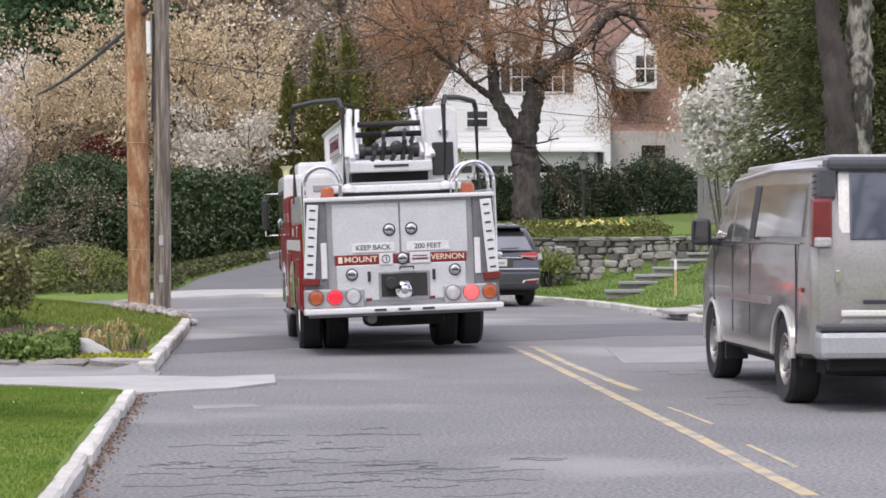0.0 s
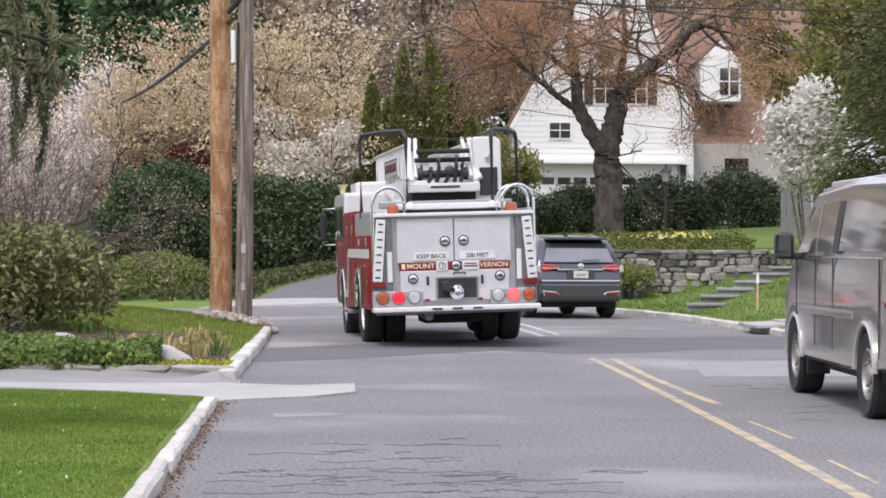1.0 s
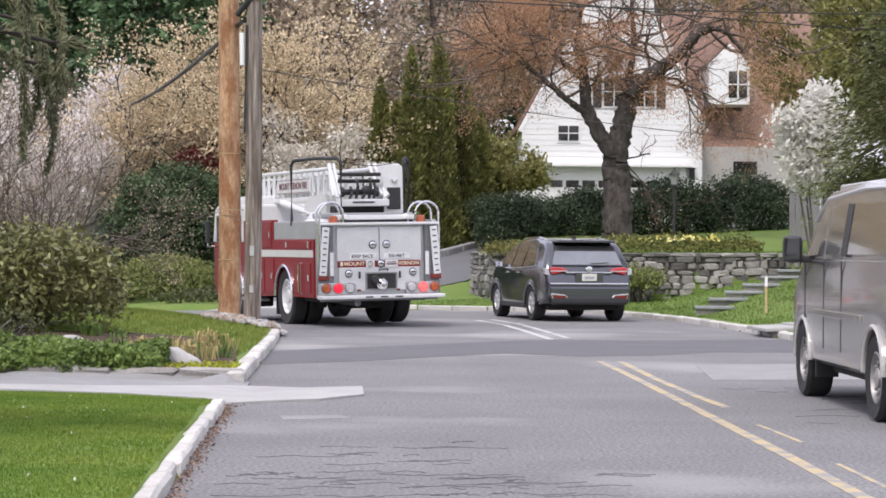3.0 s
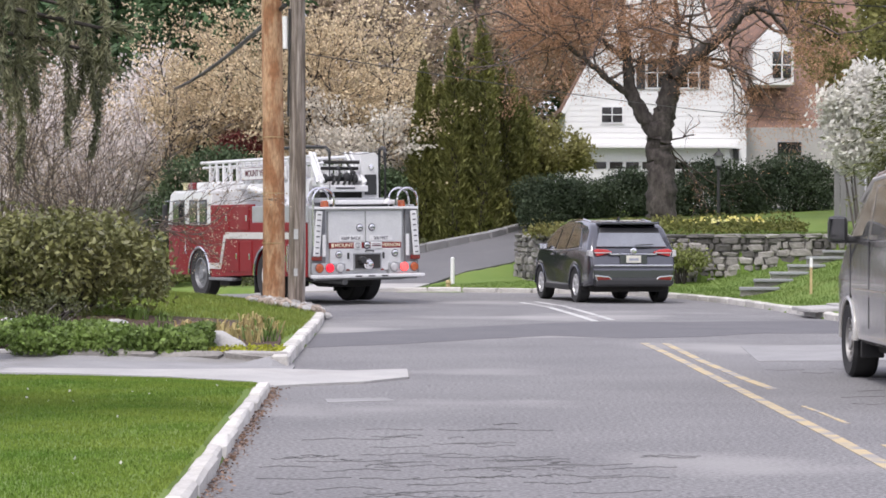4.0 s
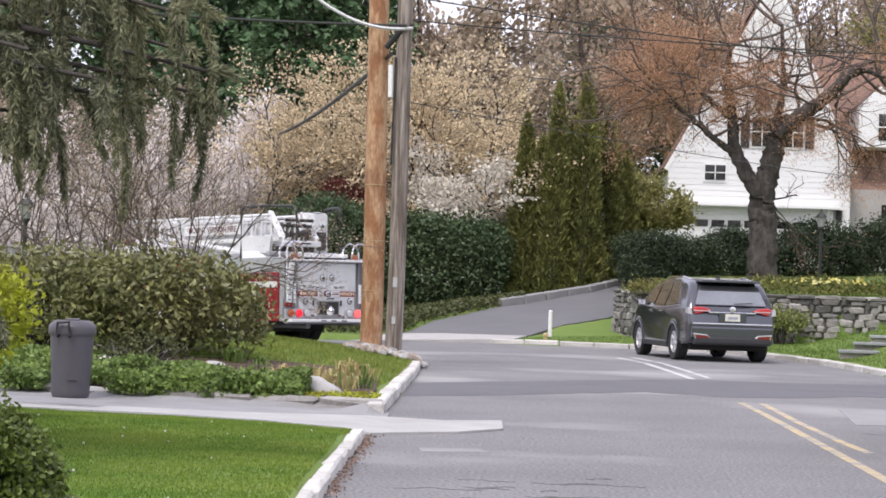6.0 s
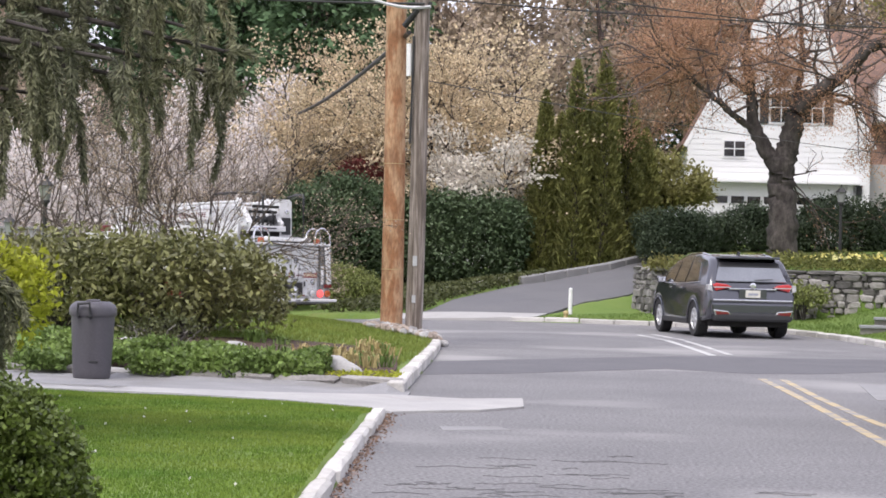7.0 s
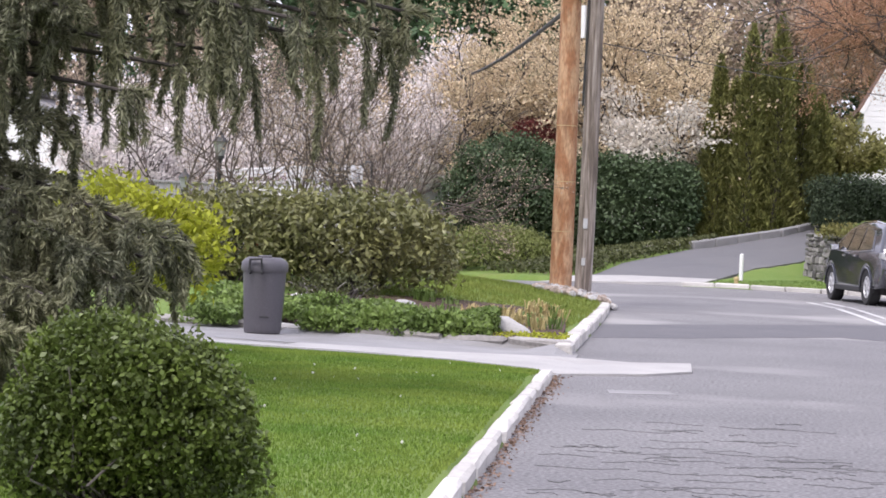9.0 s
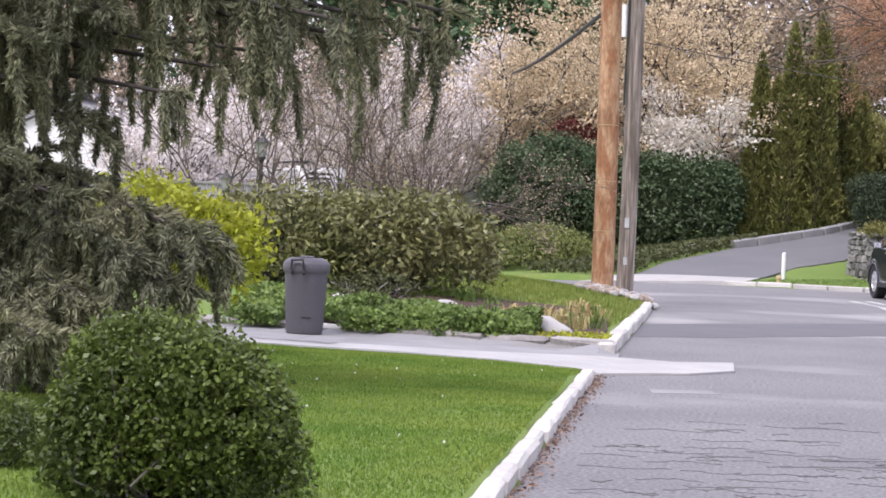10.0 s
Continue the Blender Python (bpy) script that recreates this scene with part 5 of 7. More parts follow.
def conifer(name, label, base, h, r, seed, leaf_mat, n, size, low=0.04, power=0.8, aspect=0.3, hang=0.3, rough=0.22, bark=BARK):
    """A dense conifer: trunk, whorled boughs and needle sprays in an uneven cone."""
    rng = np.random.default_rng(seed)
    t = thing(name, label, "tree")
    zb = height(*base)
    w = Wood(6)
    w.limb([(base[0], base[1], zb - 0.1), (base[0], base[1], zb + 0.5 * h), (base[0], base[1], zb + h)], 0.05 + 0.025 * h, 0.015)
    k = int(h * 9)
    bo = []
    for i in range(k):
        s = low + (1 - low) * (i / k)
        a, ln = i * 2.4, r * (1 - s) ** power * rng.uniform(0.8, 1.0)
        d = np.array([math.cos(a), math.sin(a), 0.25])
        p = np.array([base[0], base[1], zb + s * h])
        w.limb([p, p + d * ln * 0.5, p + d * ln], 0.018, 0.005)
        bo.append((a, s))
    w.build("trunk", bark, t)
    s = 1 - rng.uniform(0, 1, n) ** 0.62 * (1 - low)
    a = rng.uniform(0, 6.283, n)
    lob = 1 + rough * np.sin(a * 5 + s * 23) * np.sin(s * 31 + a * 2) + rough * 0.7 * rng.normal(size=n) * 0.5
    rad = r * (1 - s) ** power * lob * rng.uniform(0.55, 1.0, n) ** 0.5
    pts = np.stack([base[0] + rad * np.cos(a), base[1] + rad * np.sin(a), zb + s * h], 1)
    way = np.stack([np.cos(a), np.sin(a), np.full(n, -hang)], 1)
    v, f = cards(rng, pts, size, aspect, along=way)
    mesh_np("foliage", v, f, leaf_mat, t)
    return t


# round boxwood by the lawn
shrub("boxwood_bush", "rounded green boxwood bush on the lawn's edge", "bush", (-2.66, 9.7, 0.42), (0.525, 0.52, 0.375), L_BOX, 84000, 0.031, 3, 3.0, inner=0.70, lumps=0.12, stems=110, bark=BARK_GREY, aspect=0.6, clump=30, bare=0.12, thick=0.4)
shrub("boxwood_bush", "low dark boxwood bush in the spruce's shade", "bush", (-3.80, 10.6, 0.16), (0.40, 0.4, 0.22), L_BOX, 16000, 0.03, 4, 2.5)
# yellow-green shrub behind the spruce
shrub("golden_shrub", "bright yellow-green shrub in fresh leaf", "bush", (-5.32, 19.3, 1.05), (0.86, 0.5, 0.43), L_YELLOW, 8200, 0.07, 6, 2.4, lumps=0.16, inner=0.6, stems=8, bark=TWIG, thick=0.6, clump=20)
# rhododendron thicket
shrub("rhododendron", "large olive-green rhododendron with leathery leaves", "shrub", (-5.15, 29.2, 0.98), (1.22, 1.0, 0.56), L_RHODO, 15000, 0.098, 8, 4.0, stems=40, lumps=0.13, inner=0.6, aspect=0.42)
shrub("rhododendron", "olive-green rhododendron behind the bin", "shrub", (-6.7, 29.6, 0.95), (1.0, 1.0, 0.56), L_RHODO, 10000, 0.098, 9, 4.0, stems=30, lumps=0.13, inner=0.6, aspect=0.42)
shrub("low_shrub", "loose grey-green shrub with visible stems", "shrub", (-4.85, 26.6, 0.42), (0.55, 0.4, 0.2), L_AZALEA, 1600, 0.05, 10, 2.0, inner=0.2, stems=24, bark=BARK_PALE)

# planting bed behind the kerb: leafy cover, dry tufts
rng = np.random.default_rng(21)
n = 26000
px = rng.uniform(-6.2, -2.75, n)
py = 24.22 + rng.uniform(0, 1, n) * (1.9 - 0.25 * (px + 6.2))
keep = (np.sin(px * 3.1 + py) + np.sin(py * 4.3 - px * 2) > -1.1) & ~((px > -5.5) & (px < -4.82) & (py < 24.75))
px, py = px[keep], py[keep]
pz = land(px, py) + 0.05 + 0.19 * rng.uniform(0, 1, len(px)) * (1 + 0.4 * np.sin(px * 5) * np.sin(py * 3.7))
v, f = cards(rng, np.stack([px, py, pz], 1), 0.062, 0.62)
tagged(mesh_np("ground_cover", v, f, L_IVY), "low glossy green ground cover in the bed", "ground cover", kind="stuff")
n = 600
ox = rng.uniform(-2.75, -1.98, n)
oy = 24.2 + rng.uniform(0, 1.4, n)
v, f = cards(rng, np.stack([ox, oy, land(ox, oy) + rng.uniform(0.02, 0.06, n)], 1), 0.05, 0.5)
tagged(mesh_np("yellow_ground_cover", v, f, L_YELLOW), "sparse yellow-green creeping plants in the bed", "ground cover", kind="stuff")


def tuft(x, y, h, n, material, seed, name="grass_tuft", label="tuft of arching dry and green blades"):
    r = np.random.default_rng(seed)
    vs, fs = [], []
    zb = height(x, y)
    for k in range(n):
        a, ln = r.uniform(0, 6.283), h * r.uniform(0.6, 1.2)
        d = np.array([math.cos(a), math.sin(a), 0]) * r.uniform(0.2, 0.75)
        s = np.array([-math.sin(a), math.cos(a), 0]) * 0.012
        b = np.array([x, y, zb]) + r.normal(size=3) * np.array([0.05, 0.05, 0])
        m_, e = b + d * ln * 0.45 + [0, 0, ln * 0.75], b + d * ln + [0, 0, ln * 0.8]
        i = len(vs)
        vs += [b - s, b + s, m_ + s, m_ - s, e]
        fs += [(i, i + 1, i + 2, i + 3), (i + 3, i + 2, i + 4)]
    t = part(name, (vs, fs), material)
    return tagged(t, label, "grass tuft", "tufts in the bed")


rt = random.Random(4)
for k in range(26):
    tuft(rt.uniform(-3.35, -2.3), rt.uniform(25.9, 28.4), rt.uniform(0.14, 0.30), 22, L_STRAW if k % 3 else L_IVY, 100 + k)
for k in range(6):
    tuft(rt.uniform(-4.4, -3.5), rt.uniform(26.6, 28.6), rt.uniform(0.15, 0.24), 26, L_IVY, 130 + k, label="tuft of fresh green bulb leaves")


def multi_stem(name, label, x, y, h, seed, material, stems=7, wide=0.9):
    """Leafless shrub of many fine stems."""
    r = np.random.default_rng(seed)
    t = thing(name, label, "shrub")
    w, tips = Wood(4), []
    zb = height(x, y)
    for k in range(stems):
        a = k * 6.283 / stems + r.uniform(-0.3, 0.3)
        grow(r, w, (x + 0.1 * math.cos(a), y + 0.1 * math.sin(a), zb - 0.05), (wide * 0.55 * math.cos(a), wide * 0.55 * math.sin(a), 1), h * 0.45, 0.024, 4, tips, 0.26, 0.05, (3, 4), 0.62, 0.6, 5)
    w.build("framework", material, t)
    v, f = sprigs(r, tips, 6500, 0.035, 0.6, 0.08)
    mesh_np("bud_haze", v, f, L_FARBUD, t)
    return t


multi_stem("bare_shrub", "bare reddish-grey shrub with many fine twigs", -6.0, 35.5, 3.6, 31, TWIG, 7)
multi_stem("bare_shrub", "bare reddish-grey shrub with many fine twigs", -7.6, 36.5, 3.9, 32, TWIG, 7)
multi_stem("bare_shrub", "bare tangled shrub over the lawn", -9.6, 38.5, 4.2, 33, TWIG, 8)
multi_stem("bare_shrub", "bare tangled shrub beside the bend", -12.0, 63.8, 4.6, 34, TWIG, 8)
multi_stem("bare_shrub", "bare tangled shrub beside the bend", -10.2, 66.0, 4.6, 35, TWIG, 8)

# far side of the bend
shrub("azalea_mound", "low rounded green azalea on the bank", "bush", (-6.75, 61.4, 0.42), (1.27, 0.9, 0.68), L_MOUND, 16000, 0.085, 41, 2.4, stems=10, inner=0.9, lumps=0.02)
shrub("azalea_mound", "low green azalea spreading on the bank", "bush", (-8.6, 63.2, 0.25), (1.1, 0.9, 0.55), L_IVY, 6000, 0.09, 42, 2.4, stems=10)
shrub("holly_hedge", "tall dark green clipped holly hedge", "hedge", (-7.1, 66.6, 1.95), (1.75, 1.3, 1.60), L_HOLLY, 46000, 0.12, 43, 3.0, stems=14, lumps=0.09, clump=5, inner=0.6)
shrub("holly_hedge", "dark green clipped holly hedge above the bank", "hedge", (-4.1, 66.8, 1.95), (2.3, 1.2, 1.28), L_HOLLY, 50000, 0.12, 44, 5.0, stems=14, lumps=0.07, clump=5, inner=0.6)
rng = np.random.default_rng(45)
n = 32000
bx = rng.uniform(-10.5, -0.7, n)
by = 55.6 + rng.uniform(0, 10.5, n)
dd = away(OUTER, bx, by)
keep = (dd > 0.45) & ~inside(DRIVE_FAR, bx, by) & ~inside(ROAD, bx, by) & (bx < -1.2) & (by > 57) & (np.hypot((bx + 6.75) / 1.4, (by - 61) / 1.6) > 1)
bx, by = bx[keep], by[keep]
v, f = cards(rng, np.stack([bx, by, land(bx, by) + 0.03 + 0.28 * rng.uniform(0, 1, len(bx))], 1), 0.11, 0.6)
tagged(mesh_np("bank_cover", v, f, L_AZALEA), "low dull green cover on the bank", "ground cover", kind="stuff")

for k, (x, y, h, r) in enumerate(((-1.36, 67.0, 5.65, 0.60), (-0.47, 66.8, 6.25, 0.62), (0.33, 67.0, 6.4, 0.66), (1.0, 68.2, 5.4, 0.7), (-0.9, 68.0, 5.0, 0.7), (-0.05, 68.0, 5.3, 0.7), (1.55, 68.6, 4.0, 0.6))):
    conifer("arborvitae", "tall narrow green arborvitae beside the driveway", (x, y), h, r, 50 + k, L_ARBOR, 12000, 0.15, 0.01, 0.60, 0.35, -1.2, 0.3)
shrub("topiary_shrub", "small bright yellow-green shrub", "shrub", (1.5, 69.6, 2.15), (0.4, 0.4, 0.6), L_YELLOW, 1800, 0.08, 60)
tree("small_tree", "small dark-stemmed tree with a flat green crown", (2.35, 70.0), 2.1, 0.10, 61, BARK, L_SPRING, 6500, 0.13, 7, 0.75, 2, 0.75, 0.8, 0.0, 0.16)
shrub("dark_evergreen", "dark green evergreen in the shade", "bush", (2.3, 71, 2.0), (1.2, 1, 0.9), L_YEW, 7000, 0.12, 62)

# flowering dogwood behind the hedge and its companions
tree("dogwood", "spreading dogwood covered in cream and buff bracts", (-3.9, 69.5), 2.6, 0.16, 70, BARK, L_DOGWOOD, 24000, 0.10, 9, 0.55, 3, 2.3, 0.75, -0.01, 0.22, 0.7, out=1.3, tier=0.22)
tree("dogwood", "spreading dogwood covered in cream and buff bracts", (-6.6, 70.8), 3.2, 0.16, 71, BARK, L_DOGWOOD, 21000, 0.10, 9, 0.5, 3, 2.1, 0.75, 0.02, 0.22, 0.7, out=1.2, tier=0.22)
tree("dogwood", "spreading dogwood covered in cream and buff bracts", (-9.2, 72.0), 3.0, 0.16, 76, BARK, L_DOGWOOD, 17000, 0.10, 9, 0.5, 3, 2.0, 0.75, 0.02, 0.22, 0.7, out=1.2, tier=0.22)
tree("dogwood", "pale low dogwood with whitish bracts above the hedge", (-2.9, 68.9), 1.9, 0.12, 77, BARK, L_CREAM, 19000, 0.11, 10, 0.5, 3, 1.75, 0.8, -0.01, 0.2, 0.7, out=1.5, tier=0.22)
tree("dogwood", "spreading dogwood covered in cream and buff bracts", (-5.6, 73.5), 4.4, 0.16, 78, BARK, L_DOGWOOD, 20000, 0.11, 10, 0.4, 3, 2.4, 0.8, 0.03, 0.25, 0.7, out=1.3, tier=0.22)
shrub("red_maple", "small dark red maple above the hedge", "tree", (-6.7, 68.4, 3.72), (0.72, 0.6, 0.52), L_MAPLE, 9000, 0.10, 72, 2.0, inner=0.5)
tree("magnolia", "pale pink magnolia in full bloom", (-11.6, 70.0), 2.0, 0.14, 73, BARK_GREY, L_MAGNOLIA, 17000, 0.105, 9, 0.4, 3, 1.8, 0.7, 0.08, 0.16, 0.7)
tree("magnolia", "pale pink magnolia in full bloom", (-15.5, 72.0), 2.0, 0.14, 74, BARK_GREY, L_MAGNOLIA, 17000, 0.105, 9, 0.4, 3, 1.9, 0.7, 0.08, 0.16, 0.7)
for k, (x, y, h) in enumerate(((-13.6, 66.5, 1.3), (-11.9, 77.0, 4.0), (-17.6, 68.0, 2.2))):
    tree("magnolia", "pale pink magnolia in full bloom", (x, y), h, 0.13, 300 + k, BARK_GREY, L_MAGNOLIA, 9000, 0.13, 9, 0.35, 3, 1.75, 0.75, 0.05, 0.2, 0.75)
tree("magnolia", "pale pink magnolia in full bloom", (-18.0, 64.0), 2.0, 0.14, 75, BARK_GREY, L_MAGNOLIA, 14000, 0.105, 9, 0.4, 3, 1.7, 0.7, 0.08, 0.16, 0.7)


def old_cherry():
    """The big forked tree with a haze of rust-coloured twigs."""
    r = np.random.default_rng(80)
    t = thing("old_cherry_tree", "old gnarled tree with dark trunk and rust-coloured budding twigs", "tree")
    zb = height(5.1, 60)
    w, tw, tips = Wood(10), Wood(4), []
    w.limb([(4.95, 60, zb - 0.2), (4.90, 60, zb + 0.5), (4.85, 60, 3.2), (4.82, 60, 3.75), (4.80, 60, 4.15)], 0.40, 0.31, 0.06)
    limbs = [([(4.78, 60, 3.9), (4.47, 60.1, 4.33), (4.11, 60.2, 4.94), (4.03, 60.2, 5.78), (3.87, 60.2, 6.66), (3.9, 60.2, 7.6)], 0.30, 0.08),
             ([(4.86, 60, 4.0), (5.02, 60, 4.67), (5.14, 59.9, 5.37), (5.62, 59.8, 5.85), (6.24, 59.7, 6.28), (6.7, 59.6, 6.76), (7.13, 59.5, 7.18)], 0.38, 0.12),
             ([(5.1, 59.9, 5.2), (5.2, 60.2, 5.9), (5.32, 60.4, 6.89), (5.24, 60.5, 8.27)], 0.15, 0.06),
             ([(4.1, 60.2, 4.9), (3.5, 59.8, 5.3), (2.9, 59.6, 5.8), (2.2, 59.5, 6.3)], 0.12, 0.05),
             ([(6.9, 59.6, 6.95), (7.3, 59.6, 7.1), (7.64, 59.7, 6.98), (8.1, 59.9, 6.5)], 0.11, 0.04),
             ([(4.0, 60.2, 5.8), (3.2, 60.4, 6.5), (2.6, 60.6, 7.3)], 0.11, 0.05)]
    for pts, a, b in limbs:
        w.limb(pts, a * 0.8, b * 0.8, 0.04)
        for k in range(8):
            i = r.integers(1, len(pts))
            side = r.normal(size=3) * np.array([1.1, 0.8, 0.5]) + np.array([0, 0, 0.35])
            grow(r, tw, pts[i], side, r.uniform(1.3, 2.2), 0.045, 3, tips, 0.3, 0.02, (2, 4), 0.66, 0.8, 6, 0.06)
    w.build("trunk", BARK_CHERRY, t)
    tw.build("branchwork", TWIG, t)
    v, f = sprigs(r, tips, 9000, 0.05, 0.5, 0.10)
    mesh_np("bud_haze", v, f, L_RUST, t)
    # dense rust haze on the side towards the driveway
    w2, tips2 = Wood(3), []
    for k in range(30):
        p = np.array([r.uniform(1.5, 3.9), 60 + r.normal() * 0.7, r.uniform(5.2, 7.6)])
        p[0] += 0.5 * (7.0 - p[2]) * 0.2
        grow(r, w2, p, (r.normal() * 0.6 - 0.1, r.normal() * 0.4, r.uniform(-0.2, 0.7)), 1.1, 0.02, 3, tips2, 0.35, -0.02, (3, 4), 0.7, 0.8, 5, 0.15)
    w2.build("fine_branchwork", TWIG_RUST, t)
    v, f = sprigs(r, tips2, 42000, 0.05, 0.5, 0.13)
    mesh_np("budding_haze", v, f, L_RUST, t)
    w3, tips3 = Wood(3), []
    for k in range(7):
        p = np.array([r.uniform(6.2, 8.2), 60 + r.normal() * 0.6, r.uniform(4.4, 7.6)])
        grow(r, w3, p, (r.normal() * 0.6 + 0.3, r.normal() * 0.4, r.uniform(-0.3, 0.5)), 1.1, 0.02, 3, tips3, 0.35, -0.02, (3, 4), 0.7, 0.8, 5, 0.15)
    w3.build("fine_branchwork", TWIG_RUST, t)
    v, f = sprigs(r, tips3, 11000, 0.05, 0.5, 0.13)
    mesh_np("budding_haze", v, f, L_RUST, t)


old_cherry()

# right-hand gardens
for k, (x, hw, top) in enumerate(((2.6, 1.3, 2.75), (4.8, 1.3, 2.95), (7.0, 1.3, 3.15), (9.1, 1.3, 3.35))):
    shrub("yew_hedge", "dark green yew hedge in front of the house", "hedge", (x, 66.2, (top + 1.5) / 2), (hw, 0.9, (top - 1.5) / 2 + 0.1), L_YEW, 34000, 0.085, 90 + k, 3.2, stems=8, lumps=0.2, inner=0.5, clump=10)
shrub("wall_shrub", "low olive shrub at the foot of the stone wall", "bush", (4.85, 53.3, 0.78), (0.55, 0.35, 0.20), L_MOUND, 1500, 0.09, 95, 2.0)
shrub("wall_shrub", "pale leafy shrub at the end of the stone wall", "bush", (1.85, 55.55, 1.42), (0.5, 0.3, 0.13), L_SPRING, 1100, 0.08, 96, 2.0, base=1.2, stems=5)
rng = np.random.default_rng(97)
n = 9000
fx, fy = rng.uniform(2.6, 8.0, n), rng.uniform(55.3, 58.6, n)
keep = fy < 58.4 - 0.2 * np.abs(fx - 5)
fx, fy = fx[keep], fy[keep]
v, f = cards(rng, np.stack([fx, fy, land(fx, fy) + 0.05 + rng.uniform(0, 1, len(fx)) * (0.24 + 0.16 * np.sin(fx * 2.3) * np.sin(fy * 1.9 + fx))], 1), 0.09, 0.5)
tagged(mesh_np("terrace_cover", v, f, L_TERRACE), "olive and yellow-green cover behind the stone wall", "ground cover", kind="stuff")
n = 80
fx, fy = rng.normal(6.1, 0.6, n) + 0.25 * np.sin(np.arange(n)), rng.normal(55.9, 0.45, n)
v, f = cards(rng, np.stack([fx, fy, land(fx, fy) + 0.30 + 0.08 * rng.uniform(0, 1, n)], 1), 0.09, 0.9)
tagged(mesh_np("daffodils", v, f, L_DAFF), "pale yellow daffodils behind the stone wall", "flowers", kind="stuff")

conifer("hemlock", "tall dense green hemlock beside the steps", (11.45, 50.2), 9.0, 2.25, 100, L_HEMLOCK, 52000, 0.17, 0.08, 0.5, 0.24, 0.3, 0.55)
conifer("hemlock", "dense green hemlock beside the drive", (13.4, 50.5), 9.5, 2.4, 101, L_HEMLOCK, 34000, 0.18, 0.05, 0.5, 0.24, 0.3, 0.5)
shrub("yew_bush", "olive yew bush below the hemlock", "bush", (9.75, 51.4, 2.2), (0.8, 0.8, 1.0), L_HEMLOCK, 9000, 0.12, 102, 2.2)
shrub("white_blossom_shrub", "white flowering shrub in full bloom", "shrub", (9.25, 55.6, 4.0), (0.74, 0.5, 1.05), L_WHITE, 11000, 0.15, 103, 2.0, lumps=0.25, inner=0.7, clump=6, stems=5, bark=BARK_GREY)
tree("spring_tree", "tree in yellow-green young leaf behind the shrubs", (12.1, 68), 4.6, 0.15, 104, BARK, L_SPRING, 17000, 0.16, 8, 0.35, 3, 2.0, 0.8, 0.05, 0.2)
tree("spring_tree", "tree in yellow-green young leaf behind the shrubs", (13.4, 66), 4.6, 0.15, 105, BARK, L_SPRING, 12000, 0.16, 8, 0.35, 3, 2.0, 0.8, 0.05, 0.2)


def old_maple():
    """Two stems from one foot: a dark leaning one and a pale mottled one."""
    r = np.random.default_rng(106)
    t = thing("old_maple", "old forked tree with one dark and one pale mottled stem", "tree")
    x, y = 10.1, 45.6
    zb = height(x, y)
    foot, dark, pale, tips = Wood(12), Wood(12), Wood(12), []
    foot.limb([(x, y, zb - 0.2), (x, y, zb + 0.8), (x + 0.02, y, zb + 1.7)], 0.52, 0.44, 0.10)
    lean = [(x - 0.12, y - 0.08, zb + 1.3), (x - 0.24, y - 0.1, 3.8), (x - 0.36, y - 0.1, 4.9), (x - 0.48, y - 0.1, 6.0), (x - 0.75, y, 7.6), (x - 1.1, y + 0.2, 9.4)]
    up = [(x + 0.12, y + 0.1, zb + 1.3), (x + 0.17, y + 0.1, 3.9), (x + 0.2, y + 0.1, 5.0), (x + 0.24, y + 0.1, 6.2), (x + 0.5, y + 0.2, 8.0), (x + 0.6, y + 0.2, 9.8)]
    dark.limb(lean, 0.33, 0.14, 0.07)
    pale.limb(up, 0.33, 0.14, 0.07)
    crown = Wood(4)
    for pts in (lean, up):
        for k in range(6):
            a = k * 2.4 + r.uniform(-0.4, 0.4)
            grow(r, crown, pts[3 + k % 3], (0.9 * math.cos(a), 0.9 * math.sin(a), 0.9), 2.0, 0.09, 3, tips, 0.25, 0.05, (3, 4), 0.66, 0.8, 6)
    foot.build("foot", BARK_PALE, t)
    dark.build("dark_stem", BARK, t)
    pale.build("pale_stem", BARK_PALE, t)
    crown.build("branchwork", TWIG, t)
    v, f = sprigs(r, tips, 3000, 0.10, 0.6, 0.15)
    mesh_np("crown", v, f, L_MAPLE, t)


old_maple()


